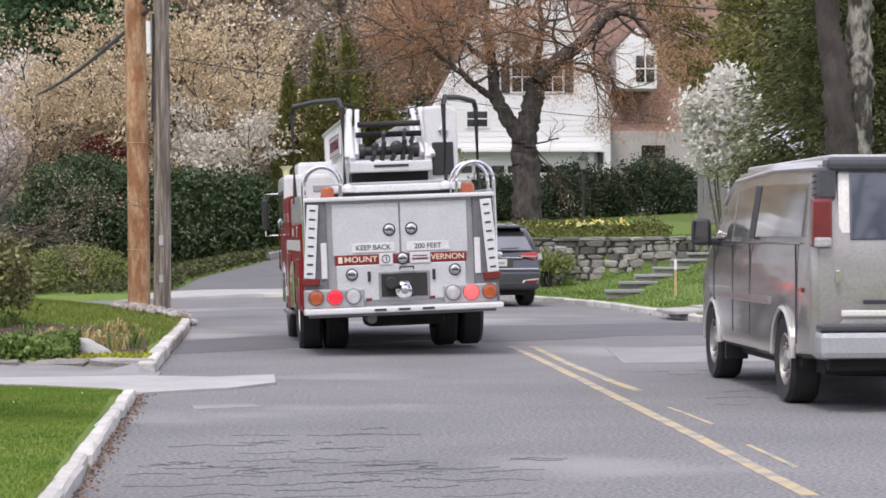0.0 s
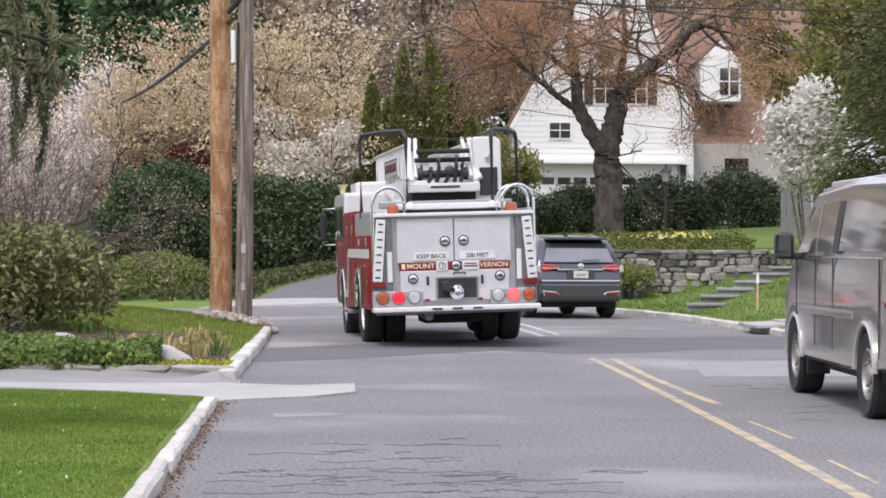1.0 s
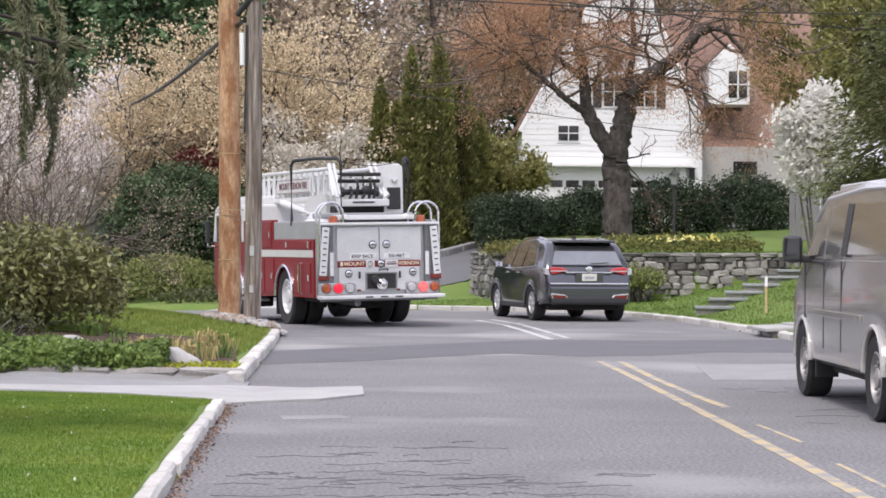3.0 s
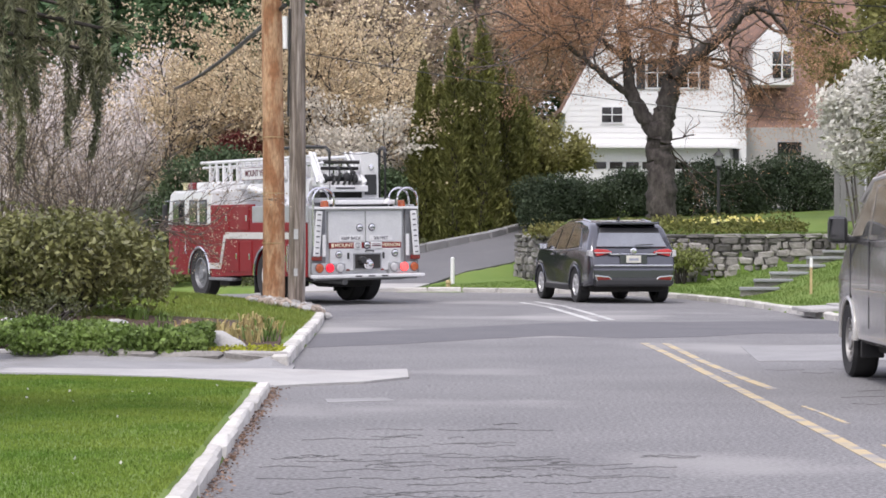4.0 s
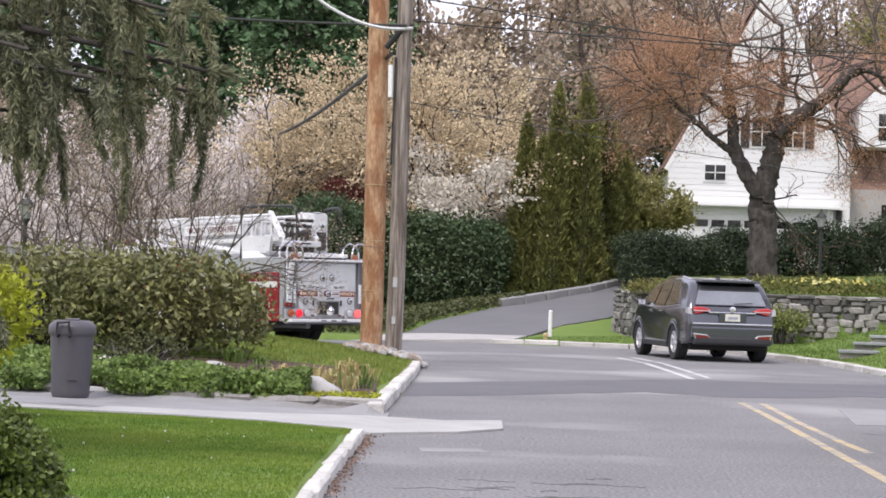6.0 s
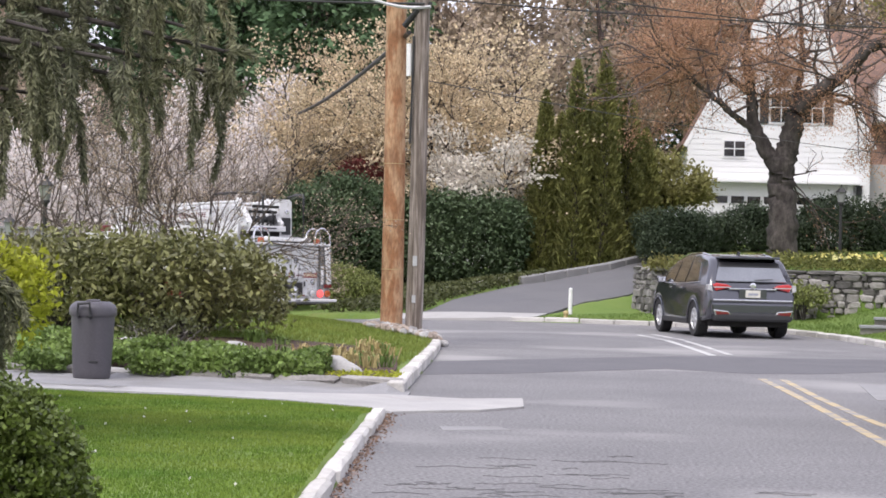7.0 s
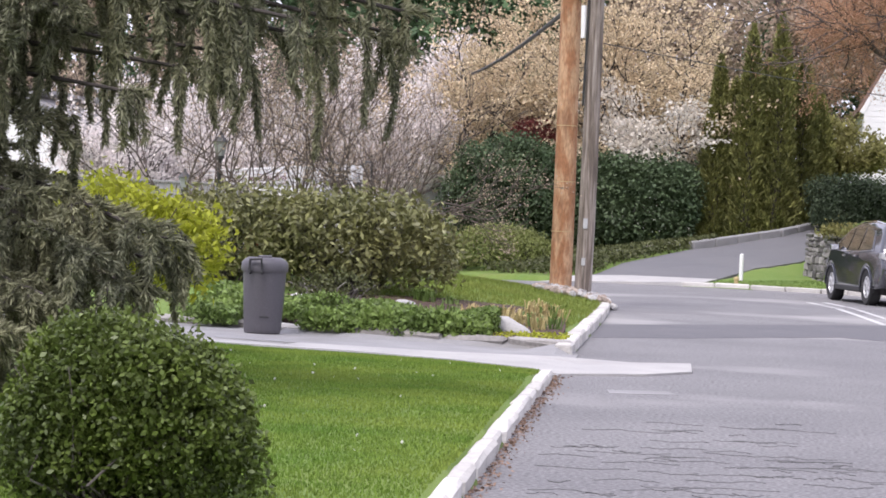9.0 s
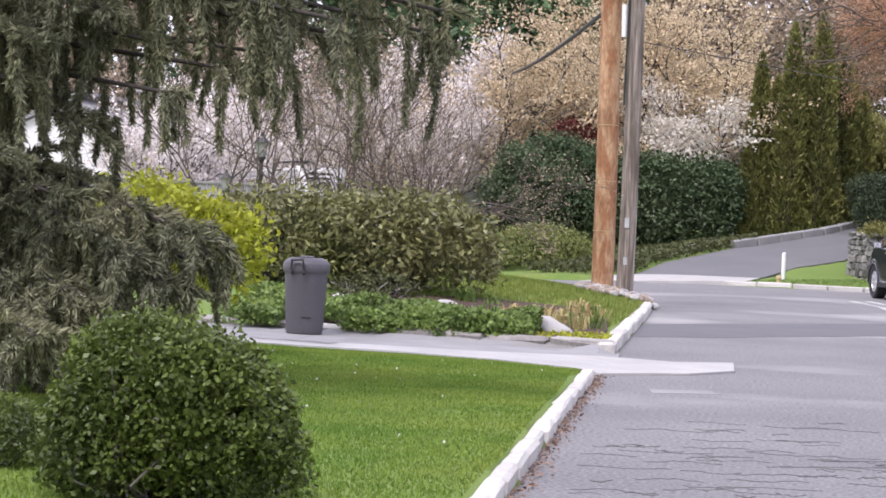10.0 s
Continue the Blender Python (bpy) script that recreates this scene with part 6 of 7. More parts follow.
def spruce():
    """Old spruce whose boughs hang over the lawn in curtains of needles."""
    r = np.random.default_rng(110)
    t = thing("norway_spruce", "old spruce with hanging grey-green boughs over the lawn", "tree")
    w = Wood(8)
    bx_, by_ = -7.2, 16.4
    zb = height(bx_, by_)
    w.limb([(bx_, by_, zb - 0.2), (bx_, by_, 4), (bx_, by_, 9), (bx_, by_, 14)], 0.32, 0.05)
    twigs = Wood(4)
    P, D = [], []

    def tail(p, way, ln, rad, fall):
        """A brush of needles along a twig that bends downwards."""
        q, d = np.array(p), np.array(way) / (np.linalg.norm(way) + 1e-9)
        n = max(4, int(ln / 0.04))
        pts = [q]
        for i in range(n):
            d = d + np.array([0, 0, -fall]) + r.normal(size=3) * 0.12
            d = d / np.linalg.norm(d)
            q = q + d * ln / n
            pts.append(q)
            k = 32
            off = r.normal(size=(k, 3))
            off -= d * (off @ d)[:, None]
            off /= np.linalg.norm(off, axis=1)[:, None] + 1e-9
            thin = rad * (1.0 - 0.55 * (i / n) ** 2)
            P.append(q + off * thin * r.uniform(0.2, 0.8, (k, 1)) + d * r.uniform(-0.03, 0.03, (k, 1)))
            D.append(d * 1.1 + off * 0.8)
        twigs.limb(pts, 0.007, 0.003)

    def bough(z, a, ln, drop, thick=0.05, dense=1.0, hang=1.0, start=0.25):
        d = np.array([math.cos(a), math.sin(a), 0])
        pts = [np.array([bx_, by_, z]) + d * ln * s + np.array([0, 0, -drop * s * s + 0.3 * drop * max(0, s - 0.8)]) for s in np.linspace(0, 1, 9)]
        w.limb(pts, thick, 0.012)
        for s in np.linspace(start, 1.0, max(2, int(ln * (1 - start) * 4.6 * dense))):
            c = np.array([np.interp(s * 8, range(9), [p[k] for p in pts]) for k in range(3)])
            for side in (-1, 1):
                if r.uniform() < 0.15:
                    continue
                l2 = r.uniform(0.2, 0.6) * (1.2 - 0.5 * s)
                out = np.array([-d[1], d[0], 0]) * side * r.uniform(0.4, 1.0) + d * r.uniform(0.3, 0.9) + np.array([0, 0, r.uniform(-0.15, 0.2)])
                tail(c, out, l2, 0.060, 0.06)
                e = c + out / np.linalg.norm(out) * l2
                for u in (0.15, 0.5, 0.85):
                    if r.uniform() < 0.38:
                        tail(c + (e - c) * u, out * 0.30 + [0, 0, -0.6], hang * r.uniform(0.12, 0.60), r.uniform(0.035, 0.062), 0.3)

    # long boughs over the lawn
    for z, a, ln, drop in ((3.35, -16, 5.0, 0.70), (3.2, -8, 4.6, 0.62), (3.05, -24, 4.6, 0.5), (3.75, -20, 4.9, 0.75), (3.6, -4, 4.4, 0.7), (3.95, -12, 4.6, 0.8), (2.75, -30, 3.4, 0.35), (2.95, -13, 4.3, 0.45), (3.3, -28, 4.3, 0.6), (4.2, -17, 4.8, 0.8)):
        bough(z, radians(a), ln, drop, dense=0.66, hang=1.5)
    # lower boughs with few tails
    for z, a, ln, drop in ((2.55, -24, 3.7, 0.3), (2.35, -33, 3.8, 0.3), (2.7, -15, 3.6, 0.3)):
        bough(z, radians(a), ln, drop, 0.03, dense=0.36, hang=1.15, start=0.4)
    # full-length curtain close to the trunk
    for k in range(15):
        bough(0.8 + 0.24 * k, radians(-43 + 7 * math.sin(k * 2.3)), 3.34 + 0.25 * math.sin(k * 1.7), 0.4, 0.035, 1.4, 1.3, 0.45)
    # low boughs that reach down to the boxwood
    for z, a, ln, drop in ((1.85, -35, 4.3, 0.72), (1.7, -40, 4.15, 0.68), (1.6, -32, 4.0, 0.62), (1.4, -37, 4.2, 0.55), (1.15, -43, 4.2, 0.42), (0.95, -50, 4.4, 0.4)):
        bough(z, radians(a), ln, drop, 0.03, 1.7, 1.2, 0.58)
    for k in range(22):
        bough(r.uniform(4.5, 12), r.uniform(0, 6.28), r.uniform(1.5, 4.0), 0.6, 0.04, 0.3)
    w.build("trunk", BARK, t)
    twigs.build("branchwork", BARK, t)
    v, f = cards(r, np.concatenate(P), 0.07, 0.15, along=np.concatenate(D))
    mesh_np("foliage", v, f, L_SPRUCE, t)


spruce()

# woods behind everything
def woods(name, label, seed, places, material, n, size, bark=TWIG, flat=1.0):
    r = np.random.default_rng(seed)
    w, V_, F_, k0 = Wood(4), [], [], 0
    for x, y, h, rad in places:
        zb = height(x, y)
        w.limb([(x, y, zb), (x + r.normal() * 0.3, y, zb + h * 0.5), (x + r.normal() * 0.6, y, zb + h)], 0.22, 0.04)
        tips = []
        for k in range(7):
            a = r.uniform(0, 6.28)
            grow(r, w, (x, y, zb + h * r.uniform(0.12, 0.75)), (math.cos(a), math.sin(a), 0.7), h * 0.26, 0.07, 2, tips, 0.3, 0.05, (3, 4), 0.66, 0.8, 5)
        v_, f_ = sprigs(r, tips, n, size, 0.7, 0.35)
        V_.append(v_)
        F_.append(f_ + k0)
        k0 += len(v_)
    tagged(w.build(name, bark), label + ", trunks and branches", "woods", kind="stuff")
    tagged(mesh_np(name + "_leaves", np.concatenate(V_), np.concatenate(F_), material), label, "woods", kind="stuff")


rw = random.Random(12)
woods("budding_woods", "distant budding trees in buff and grey-brown", 120, [(x + rw.uniform(-1.5, 1.5), 84 + rw.uniform(0, 26), rw.uniform(11, 15), 4) for x in range(-42, 4, 3)], L_FARBUD, 8500, 0.22)
woods("budding_woods", "distant budding trees in buff and grey-brown", 121, [(x + rw.uniform(-1, 1), 104 + rw.uniform(0, 16), rw.uniform(12, 17), 4) for x in range(2, 36, 3)], L_FARBUD, 6500, 0.22)
woods("rusty_thicket", "distant thicket of pinkish-brown twigs", 122, [(x + rw.uniform(-1, 1), 76 + rw.uniform(0, 8), rw.uniform(6, 8), 3) for x in range(-30, -6, 3)], L_FARBUD, 1500, 0.2)
woods("street_woods", "trees along the street behind the viewer", 123, [(x + rw.uniform(-1, 1), -21 - rw.uniform(0, 8), rw.uniform(8, 11), 3) for x in range(-14, 46, 5)], L_HEMLOCK, 1800, 0.3)
for k, (x, y, h, r_) in enumerate(((-15.5, 92, 15, 4.2), (-11.5, 95, 14, 4.0), (-20, 90, 15, 4.2), (-26, 96, 16, 4.5), (2.2, 108, 17, 4), (-9.6, 81, 13.5, 2.6), (-7.6, 83, 12.5, 2.3), (-12.8, 84, 14, 2.6))):
    conifer("pine", "tall green pine behind the houses", (x, y), h, r_, 130 + k, L_PINE, 13000, 0.34, 0.25, 0.45, 0.45, 0.1, 0.4)

# grass blades of the near lawn and the bed's lawn
def blades(name, label, material, seed, n, x0, x1, y0, y1, h, ok):
    r = np.random.default_rng(seed)
    x, y = r.uniform(x0, x1, n), r.uniform(y0, y1, n)
    k = ok(x, y)
    x, y = x[k], y[k]
    z = land(x, y)
    a = r.uniform(0, 6.283, len(x))
    hh = h * r.uniform(0.5, 1.3, len(x))
    wd = 0.006 + 0.0 * x
    s = np.stack([-np.sin(a) * wd, np.cos(a) * wd, 0 * a], 1)
    tip = np.stack([x + np.cos(a) * hh * 0.5, y + np.sin(a) * hh * 0.5, z + hh], 1)
    b = np.stack([x, y, z - 0.005], 1)
    v_ = np.stack([b - s, b + s, tip], 1).reshape(-1, 3)
    return tagged(mesh_np(name, v_, np.arange(len(v_)).reshape(-1, 3), material), label, "grass", kind="stuff")


def on_left(x, y):
    return inside(LEFT_LAND, x, y) & (away(INNER, x, y) > 0.125) & ~inside(DRIVE_NEAR, x, y)


blades("lawn_grass", "bright green mown grass by the kerb", BLADE, 140, 190000, -5.2, -1.2, 8.6, 21.6, 0.018, lambda x, y: on_left(x, y))
BED = [(-6.2, 24.9), (-2.05, 24.1), (-2.15, 26.5), (-2.45, 28.6), (-3.0, 29.6), (-4.2, 28.0), (-6.2, 27.4)]
blades("corner_grass", "olive green mown grass of the corner lawn", BLADE_DRY, 141, 60000, -7.5, -2.2, 26.5, 41, 0.05,
       lambda x, y: on_left(x, y) & ~inside(BED, x, y) & (y > 27.2 + 0.9 * np.sin(x * 1.7) - 0.9 * (x + 3) - 2.2 * (x > -2.7)))
blades("verge_grass", "green grass of the sloping verge", BLADE_VERGE, 142, 70000, -1.2, 9.5, 40, 56, 0.04, lambda x, y: ~inside(ROAD, x, y) & ~inside(DRIVE_FAR, x, y) & (away(OUTER, x, y) > 0.18) & (away(OUTER, x, y) < 9) & ~inside(LEFT_LAND, x, y))

# ---- houses, poles and small things ----
SIDING = mat("white_siding", (0.80, 0.80, 0.79), (0.74, 0.74, 0.73), 1.2, 0.6, dirt=(0.66, 0.65, 0.62), dirt_at=0.66)
SIDING_GREY = mat("grey_siding", (0.42, 0.40, 0.38), (0.36, 0.345, 0.33), 1.4, 0.7)
ROOF = mat("terracotta_shingle", (0.235, 0.138, 0.10), (0.135, 0.092, 0.078), 3, 0.85, bump=0.4, fine=20, island=0.3)
TRIM = mat("white_trim", (0.82, 0.82, 0.81), (0.78, 0.78, 0.77), 3, 0.5)
BIN = mat("bin_plastic", (0.082, 0.076, 0.088), (0.092, 0.086, 0.098), 3, 0.45, bump=0.1, fine=60)
IRON = mat("black_iron", (0.02, 0.02, 0.02), (0.03, 0.03, 0.028), 8, 0.5)
LANTERN = mat("lantern_glass", (0.32, 0.33, 0.32), (0.25, 0.26, 0.26), 6, 0.15)
FENCE = mat("weathered_fence", (0.33, 0.32, 0.33), (0.25, 0.245, 0.25), 3, 0.85, bump=0.4, fine=30, stretch=(4, 4, 0.4), per=0.15)
LITTER = mat("leaf_litter", (0.26, 0.17, 0.12), (0.18, 0.12, 0.09), 6, 0.9, island=0.4)
STAKE = mat("stake_wood", (0.55, 0.42, 0.22), (0.45, 0.34, 0.18), 6, 0.7)
BLUESTONE = mat("bluestone", (0.36, 0.37, 0.38), (0.27, 0.28, 0.29), 4, 0.8, bump=0.3, fine=40, per=0.2)


def house():
    h = thing("house", "white clapboard house with steep red shingle roof and garage", "house")
    y0, zb = 88.0, height(7, 86) - 0.3
    xl, xr, eave, apex, xa = 3.55, 10.35, 6.1, 13.0, 7.3
    part("gable_wall", prism([(xl, zb), (xr, zb), (xr, eave), (xa, apex), (xl, eave)], y0, y0 + 9), SIDING, h, "white clapboard gable wall")
    z = zb + 0.2
    while z < apex - 0.4:
        k = min(1.0, (apex - z) / (apex - eave)) if z > eave else 1.0
        a, b = xa - (xa - xl) * k, xa + (xr - xa) * k
        part("clapboard", box((a + b) / 2, y0 - 0.012, z, b - a - 0.05, 0.025, 0.19, 0.0, None, None), SIDING, h)
        z += 0.205
    for sx, xe in ((-1, xl), (1, xr)):
        p0, p1 = Vector((xe + sx * 0.12, 0, eave - 0.2)), Vector((xa, 0, apex + 0.1))
        n = 26
        ln = (p1 - p0).length
        ang = math.degrees(math.atan2(p1.z - p0.z, p1.x - p0.x))
        roof = part("roof", box(ln / 2, y0 + 4.6, 0.05, ln, 9.0, 0.12, 0.02, None, Matrix.Translation(p0) @ pose(0, 0, 0, 0, -ang, 0)), ROOF, h, "steep red-brown shingle roof")
        for k in range(n):
            part("shingle_course", box(ln * (k + 0.5) / n, y0 + 4.6, (0.13 if sx > 0 else -0.03), ln / n * 1.15, 9.02, 0.03, 0.0, None, Matrix.Translation(p0) @ pose(0, 0, 0, 0, -ang + (2 if sx > 0 else -2), 0)), ROOF, roof)
        part("barge_board", box(ln / 2, y0 - 0.02, -0.04, ln, 0.06, 0.16, 0.01, None, Matrix.Translation(p0) @ pose(0, 0, 0, 0, -ang, 0)), TRIM, h)
    # garage front
    part("garage_hood", box(7.0, y0 - 0.30, 4.62, 5.9, 0.6, 0.14, 0.03), TRIM, h)
    part("garage_header", box(7.0, y0 - 0.06, 4.30, 5.2, 0.1, 0.5, 0.02), TRIM, h)
    d = part("garage_door", box(7.0, y0 - 0.04, 3.0, 4.9, 0.08, 2.3, 0.02), TRIM, h, "white garage door with a row of dark panes")
    for k in range(8):
        part("pane", box(4.85 + 0.61 * k, y0 - 0.09, 3.92, 0.48, 0.03, 0.26, 0.01), GLASS, d)
    for x in (4.4, 7.0, 9.6):
        part("garage_post", box(x, y0 - 0.12, 3.2, 0.22, 0.14, 2.9, 0.02), TRIM, h)
    lamp = part("wall_lantern", box(9.95, y0 - 0.12, 4.3, 0.2, 0.2, 0.4, 0.04), IRON, h)
    part("lantern_cap", box(9.95, y0 - 0.12, 4.52, 0.26, 0.26, 0.06, 0.02), IRON, lamp)
    for x, z, w_, t_ in ((5.3, 5.82, 0.76, 0.56), (8.15, 7.4, 0.75, 1.1), (7.0, 7.4, 0.75, 1.1)):
        win = part("window", box(x, y0 - 0.04, z, w_ + 0.14, 0.08, t_ + 0.14, 0.01), TRIM, h)
        part("pane", box(x, y0 - 0.085, z, w_, 0.03, t_, 0.005), GLASS, win)
        part("sash_bar", box(x, y0 - 0.105, z, w_, 0.03, 0.035, 0.004), TRIM, win)
        part("sash_bar", box(x, y0 - 0.105, z, 0.035, 0.03, t_, 0.004), TRIM, win)
        if t_ > 1:
            for s in (-1, 1):
                part("shutter", box(x + s * (w_ / 2 + 0.25), y0 - 0.06, z, 0.32, 0.05, t_ + 0.1, 0.01), IRON, h, "dark shutter")
    # side wing with the dormer
    part("side_wing", box(12.6, y0 + 4.5, 3.6, 4.6, 7, 3.6, 0.0), SIDING_GREY, h, "grey side wing")
    wr = part("wing_roof", box(0, 0, 0, 6.6, 7.6, 0.14, 0.02, None, pose(12.0, y0 + 3.6, 8.0, 50)), ROOF, h, "red-brown shingle side roof")
    for k in range(30):
        part("shingle_course", box(0, -3.7 + 0.255 * k, 0.085, 6.62, 0.28, 0.035, 0.0, None, pose(12.0, y0 + 3.6, 8.0, 50) @ pose(0, 0, 0, -3 * 0)), ROOF, wr)
    dm = part("dormer", prism([(10.65, 7.0), (12.2, 7.0), (12.2, 8.5), (11.45, 9.3), (10.65, 8.5)], y0 + 0.6, y0 + 5.5), SIDING, h, "white gabled dormer")
    part("dormer_roof", join(box(0, 0, 0, 1.25, 3.1, 0.08, 0.01, None, pose(11.85, y0 + 3.0, 8.98, 0, 47, 0)), box(0, 0, 0, 1.25, 3.1, 0.08, 0.01, None, pose(11.02, y0 + 3.0, 8.98, 0, -47, 0))), ROOF, dm)
    part("dormer_pane", box(11.75, y0 + 0.58, 7.75, 0.7, 0.04, 1.0, 0.01), GLASS, dm)
    part("dormer_frame", join(box(11.75, y0 + 0.55, 7.75, 0.05, 0.04, 1.1), box(11.75, y0 + 0.55, 7.75, 0.8, 0.04, 0.05)), TRIM, dm)
    part("wing_window", box(12.1, y0 + 0.98, 4.6, 0.9, 0.06, 0.5, 0.01), GLASS, h)
    return h


house()


def far_house(x, y, w, hgt, label, material):
    """Pale house seen through the trees."""
    h = thing("house", label, "house")
    zb = height(x, y) - 0.3
    part("wall", prism([(x - w / 2, zb), (x + w / 2, zb), (x + w / 2, zb + hgt), (x, zb + hgt * 1.55), (x - w / 2, zb + hgt)], y, y + 7), material, h)
    for s in (-1, 1):
        part("roof", box(0, 0, 0, w * 0.72, 7.6, 0.15, 0.02, None, pose(x + s * w * 0.27, y + 3.6, zb + hgt * 1.29, 0, s * math.degrees(math.atan2(hgt * 0.55, w / 2)), 0)), ROOF if material is SIDING_GREY else FENCE, h)
    for k in (-0.25, 0.25):
        win = part("window", box(x + k * w, y - 0.03, zb + hgt * 0.62, 0.9, 0.08, 1.2, 0.01), TRIM, h)
        part("pane", box(x + k * w, y - 0.08, zb + hgt * 0.62, 0.75, 0.03, 1.05), GLASS, win)
    return h


far_house(-15.2, 78, 7.5, 3.4, "pale house half hidden by blossom", SIDING)
far_house(-24, 74, 8, 3.6, "pale house half hidden by trees", SIDING)
far_house(-4.6, 80, 6.5, 3.6, "white house behind the dogwood", SIDING)
far_house(20.5, 74, 8, 4.0, "grey house behind the hemlock", SIDING_GREY)


def picket_run(x0, y0, x1, y1, top, label):
    """Board fence with posts and a cap rail."""
    f = thing("board_fence", label, "fence")
    n = int(math.hypot(x1 - x0, y1 - y0) / 0.155)
    ang = math.degrees(math.atan2(y1 - y0, x1 - x0))
    me = box(0, 0, 0, 0.145, 0.022, 1.0, 0.004, seg=1)
    first = part("board", me, FENCE, f)
    for k in range(n):
        s = (k + 0.5) / n
        x, y = x0 + (x1 - x0) * s, y0 + (y1 - y0) * s
        zb = height(x, y) + 0.02
        ob = first if k == 0 else new("board", first.data)
        ob.parent = f
        ob.matrix_basis = pose(x, y, (zb + top) / 2, 0, 0, ang) @ Matrix.Diagonal((1, 1, top - zb, 1))
    cap = part("cap_rail", box(0, 0, 0, math.hypot(x1 - x0, y1 - y0), 0.09, 0.05, 0.01), FENCE, f)
    cap.matrix_basis = pose((x0 + x1) / 2, (y0 + y1) / 2, top + 0.03, 0, 0, ang)
    return f


picket_run(-15.2, 46.2, -10.6, 47.6, 1.78, "grey weathered board fence behind the shrubs")
picket_run(9.3, 60.0, 13.0, 59.2, 2.95, "grey board fence beside the house")


def utility_pole(x, y, h, r, material, label, lean_x, lean_y=0.0):
    t = thing("utility_pole", label, "utility pole")
    zb = height(x, y)
    w = Wood(20)
    pts = [(x + lean_x * s + 0.012 * math.sin(s * 9), y + lean_y * s, zb - 0.4 + (h + 0.4) * s) for s in np.linspace(0, 1, 14)]
    w.limb(pts, r, r * 0.78)
    w.build("shaft", material, t)
    return t


pn = utility_pole(-3.165, 37.6, 11.5, 0.182, POLE_NEW, "new orange-brown wooden utility pole at the corner", -0.08)
po = utility_pole(-2.755, 36.9, 10.5, 0.138, POLE_OLD, "weathered grey wooden utility pole at the corner", 0.05)
part("conduit", tube([(-2.92, 36.85, 4.27), (-2.93, 36.85, 4.78)], 0.045, 10), TRIM, po, "pale grey conduit cover")
part("black_cable", tube([(-2.86, 36.80, 4.9), (-2.86, 36.79, 4.3), (-2.87, 36.79, 3.6), (-2.875, 36.80, 3.2)], 0.02, 6), IRON, po)
part("cable_clamp", tube([(-3.02, 36.9, 5.06), (-2.80, 36.8, 5.32)], 0.05, 8), IRON, po)
part("pole_tag", box(-2.745, 36.757, 1.35, 0.07, 0.01, 0.16, 0.004), LENS_CLEAR, po)
part("pole_tag", box(-2.75, 36.757, 0.75, 0.06, 0.01, 0.12, 0.004), LENS_CLEAR, po)
for z in (1.2, 2.0, 2.9):
    part("pole_band", lathe([(0.184, z), (0.186, z + 0.012)], "Z", 20, None, pose(-3.165 - 0.007 * z, 37.6, 0), cap=False), STAKE, pn)


def cable(a, b, sag, r, label):
    a, b = Vector(a), Vector(b)
    pts = [a.lerp(b, i / 24) - Vector((0, 0, sag * 4 * (i / 24) * (1 - i / 24))) for i in range(25)]
    return tagged(part("overhead_cable", tube(pts, r, 6), IRON), label, "cable")


cable((-2.94, 36.9, 4.96), (-8.6, 68, 5.55), 0.15, 0.04, "thick black cable from the old pole")
PALE_CABLE = mat("pale_cable", (0.55, 0.55, 0.56), (0.45, 0.45, 0.46), 5, 0.5)
pc = cable((-4.7, 37.2, 6.3), (-2.60, 36.72, 5.36), 0.30, 0.028, "pale grey cable looped to the old pole")
pc.data.materials[0] = PALE_CABLE
cable((-3.0, 37.4, 5.46), (-2.6, 36.8, 5.42), 0.05, 0.03, "looped cable between the two poles")
cable((-16, 46, 7.3), (-2.7, 36.7, 5.40), 0.25, 0.022, "overhead cable to the pole")
cable((-2.6, 36.9, 5.5), (24, 52, 7.4), 0.5, 0.012, "overhead cable across the road")
cable((-3.0, 37.6, 6.0), (24, 60, 7.2), 0.6, 0.012, "overhead cable across the road")
cable((-2.6, 36.9, 4.2), (22, 90, 5.6), 0.5, 0.008, "thin dark overhead line past the poles")


def trash_bin(x, y):
    t = thing("trash_bin", "dark grey plastic dustbin with domed lid on the driveway's edge", "trash bin", pose(x, y, height(x, y) + 0.014, 0, 0, 8) @ Matrix.Diagonal((0.97, 0.97, 1.09, 1)))
    b = lathe([(0.185, 0), (0.195, 0.01), (0.205, 0.2), (0.228, 0.56), (0.238, 0.60), (0.232, 0.60), (0.2, 0.03), (0.02, 0.03)], "Z", 36, cap=False)
    smooth(part("body", b, BIN, t), 40)
    lid = smooth(part("lid", lathe([(0.245, 0.585), (0.252, 0.60), (0.25, 0.66), (0.235, 0.685), (0.19, 0.715), (0.17, 0.72), (0.15, 0.71), (0.02, 0.712)], "Z", 36, cap=False), BIN, t, "domed lid with moulded rim"), 30)
    part("lid_boss", box(0, 0, 0.722, 0.14, 0.26, 0.03, 0.012), BIN, lid)
    part("handle", tube([(-0.14, -0.19, 0.575), (-0.145, -0.25, 0.58), (-0.14, -0.25, 0.70), (-0.02, -0.285, 0.71), (-0.01, -0.285, 0.585), (-0.01, -0.235, 0.575)], 0.016, 8), BLACK, t, "black carrying handle")
    part("moulded_mark", box(0.03, -0.207, 0.16, 0.1, 0.01, 0.015, 0.003), BLACK, t)
    return t


trash_bin(-5.07, 23.75)


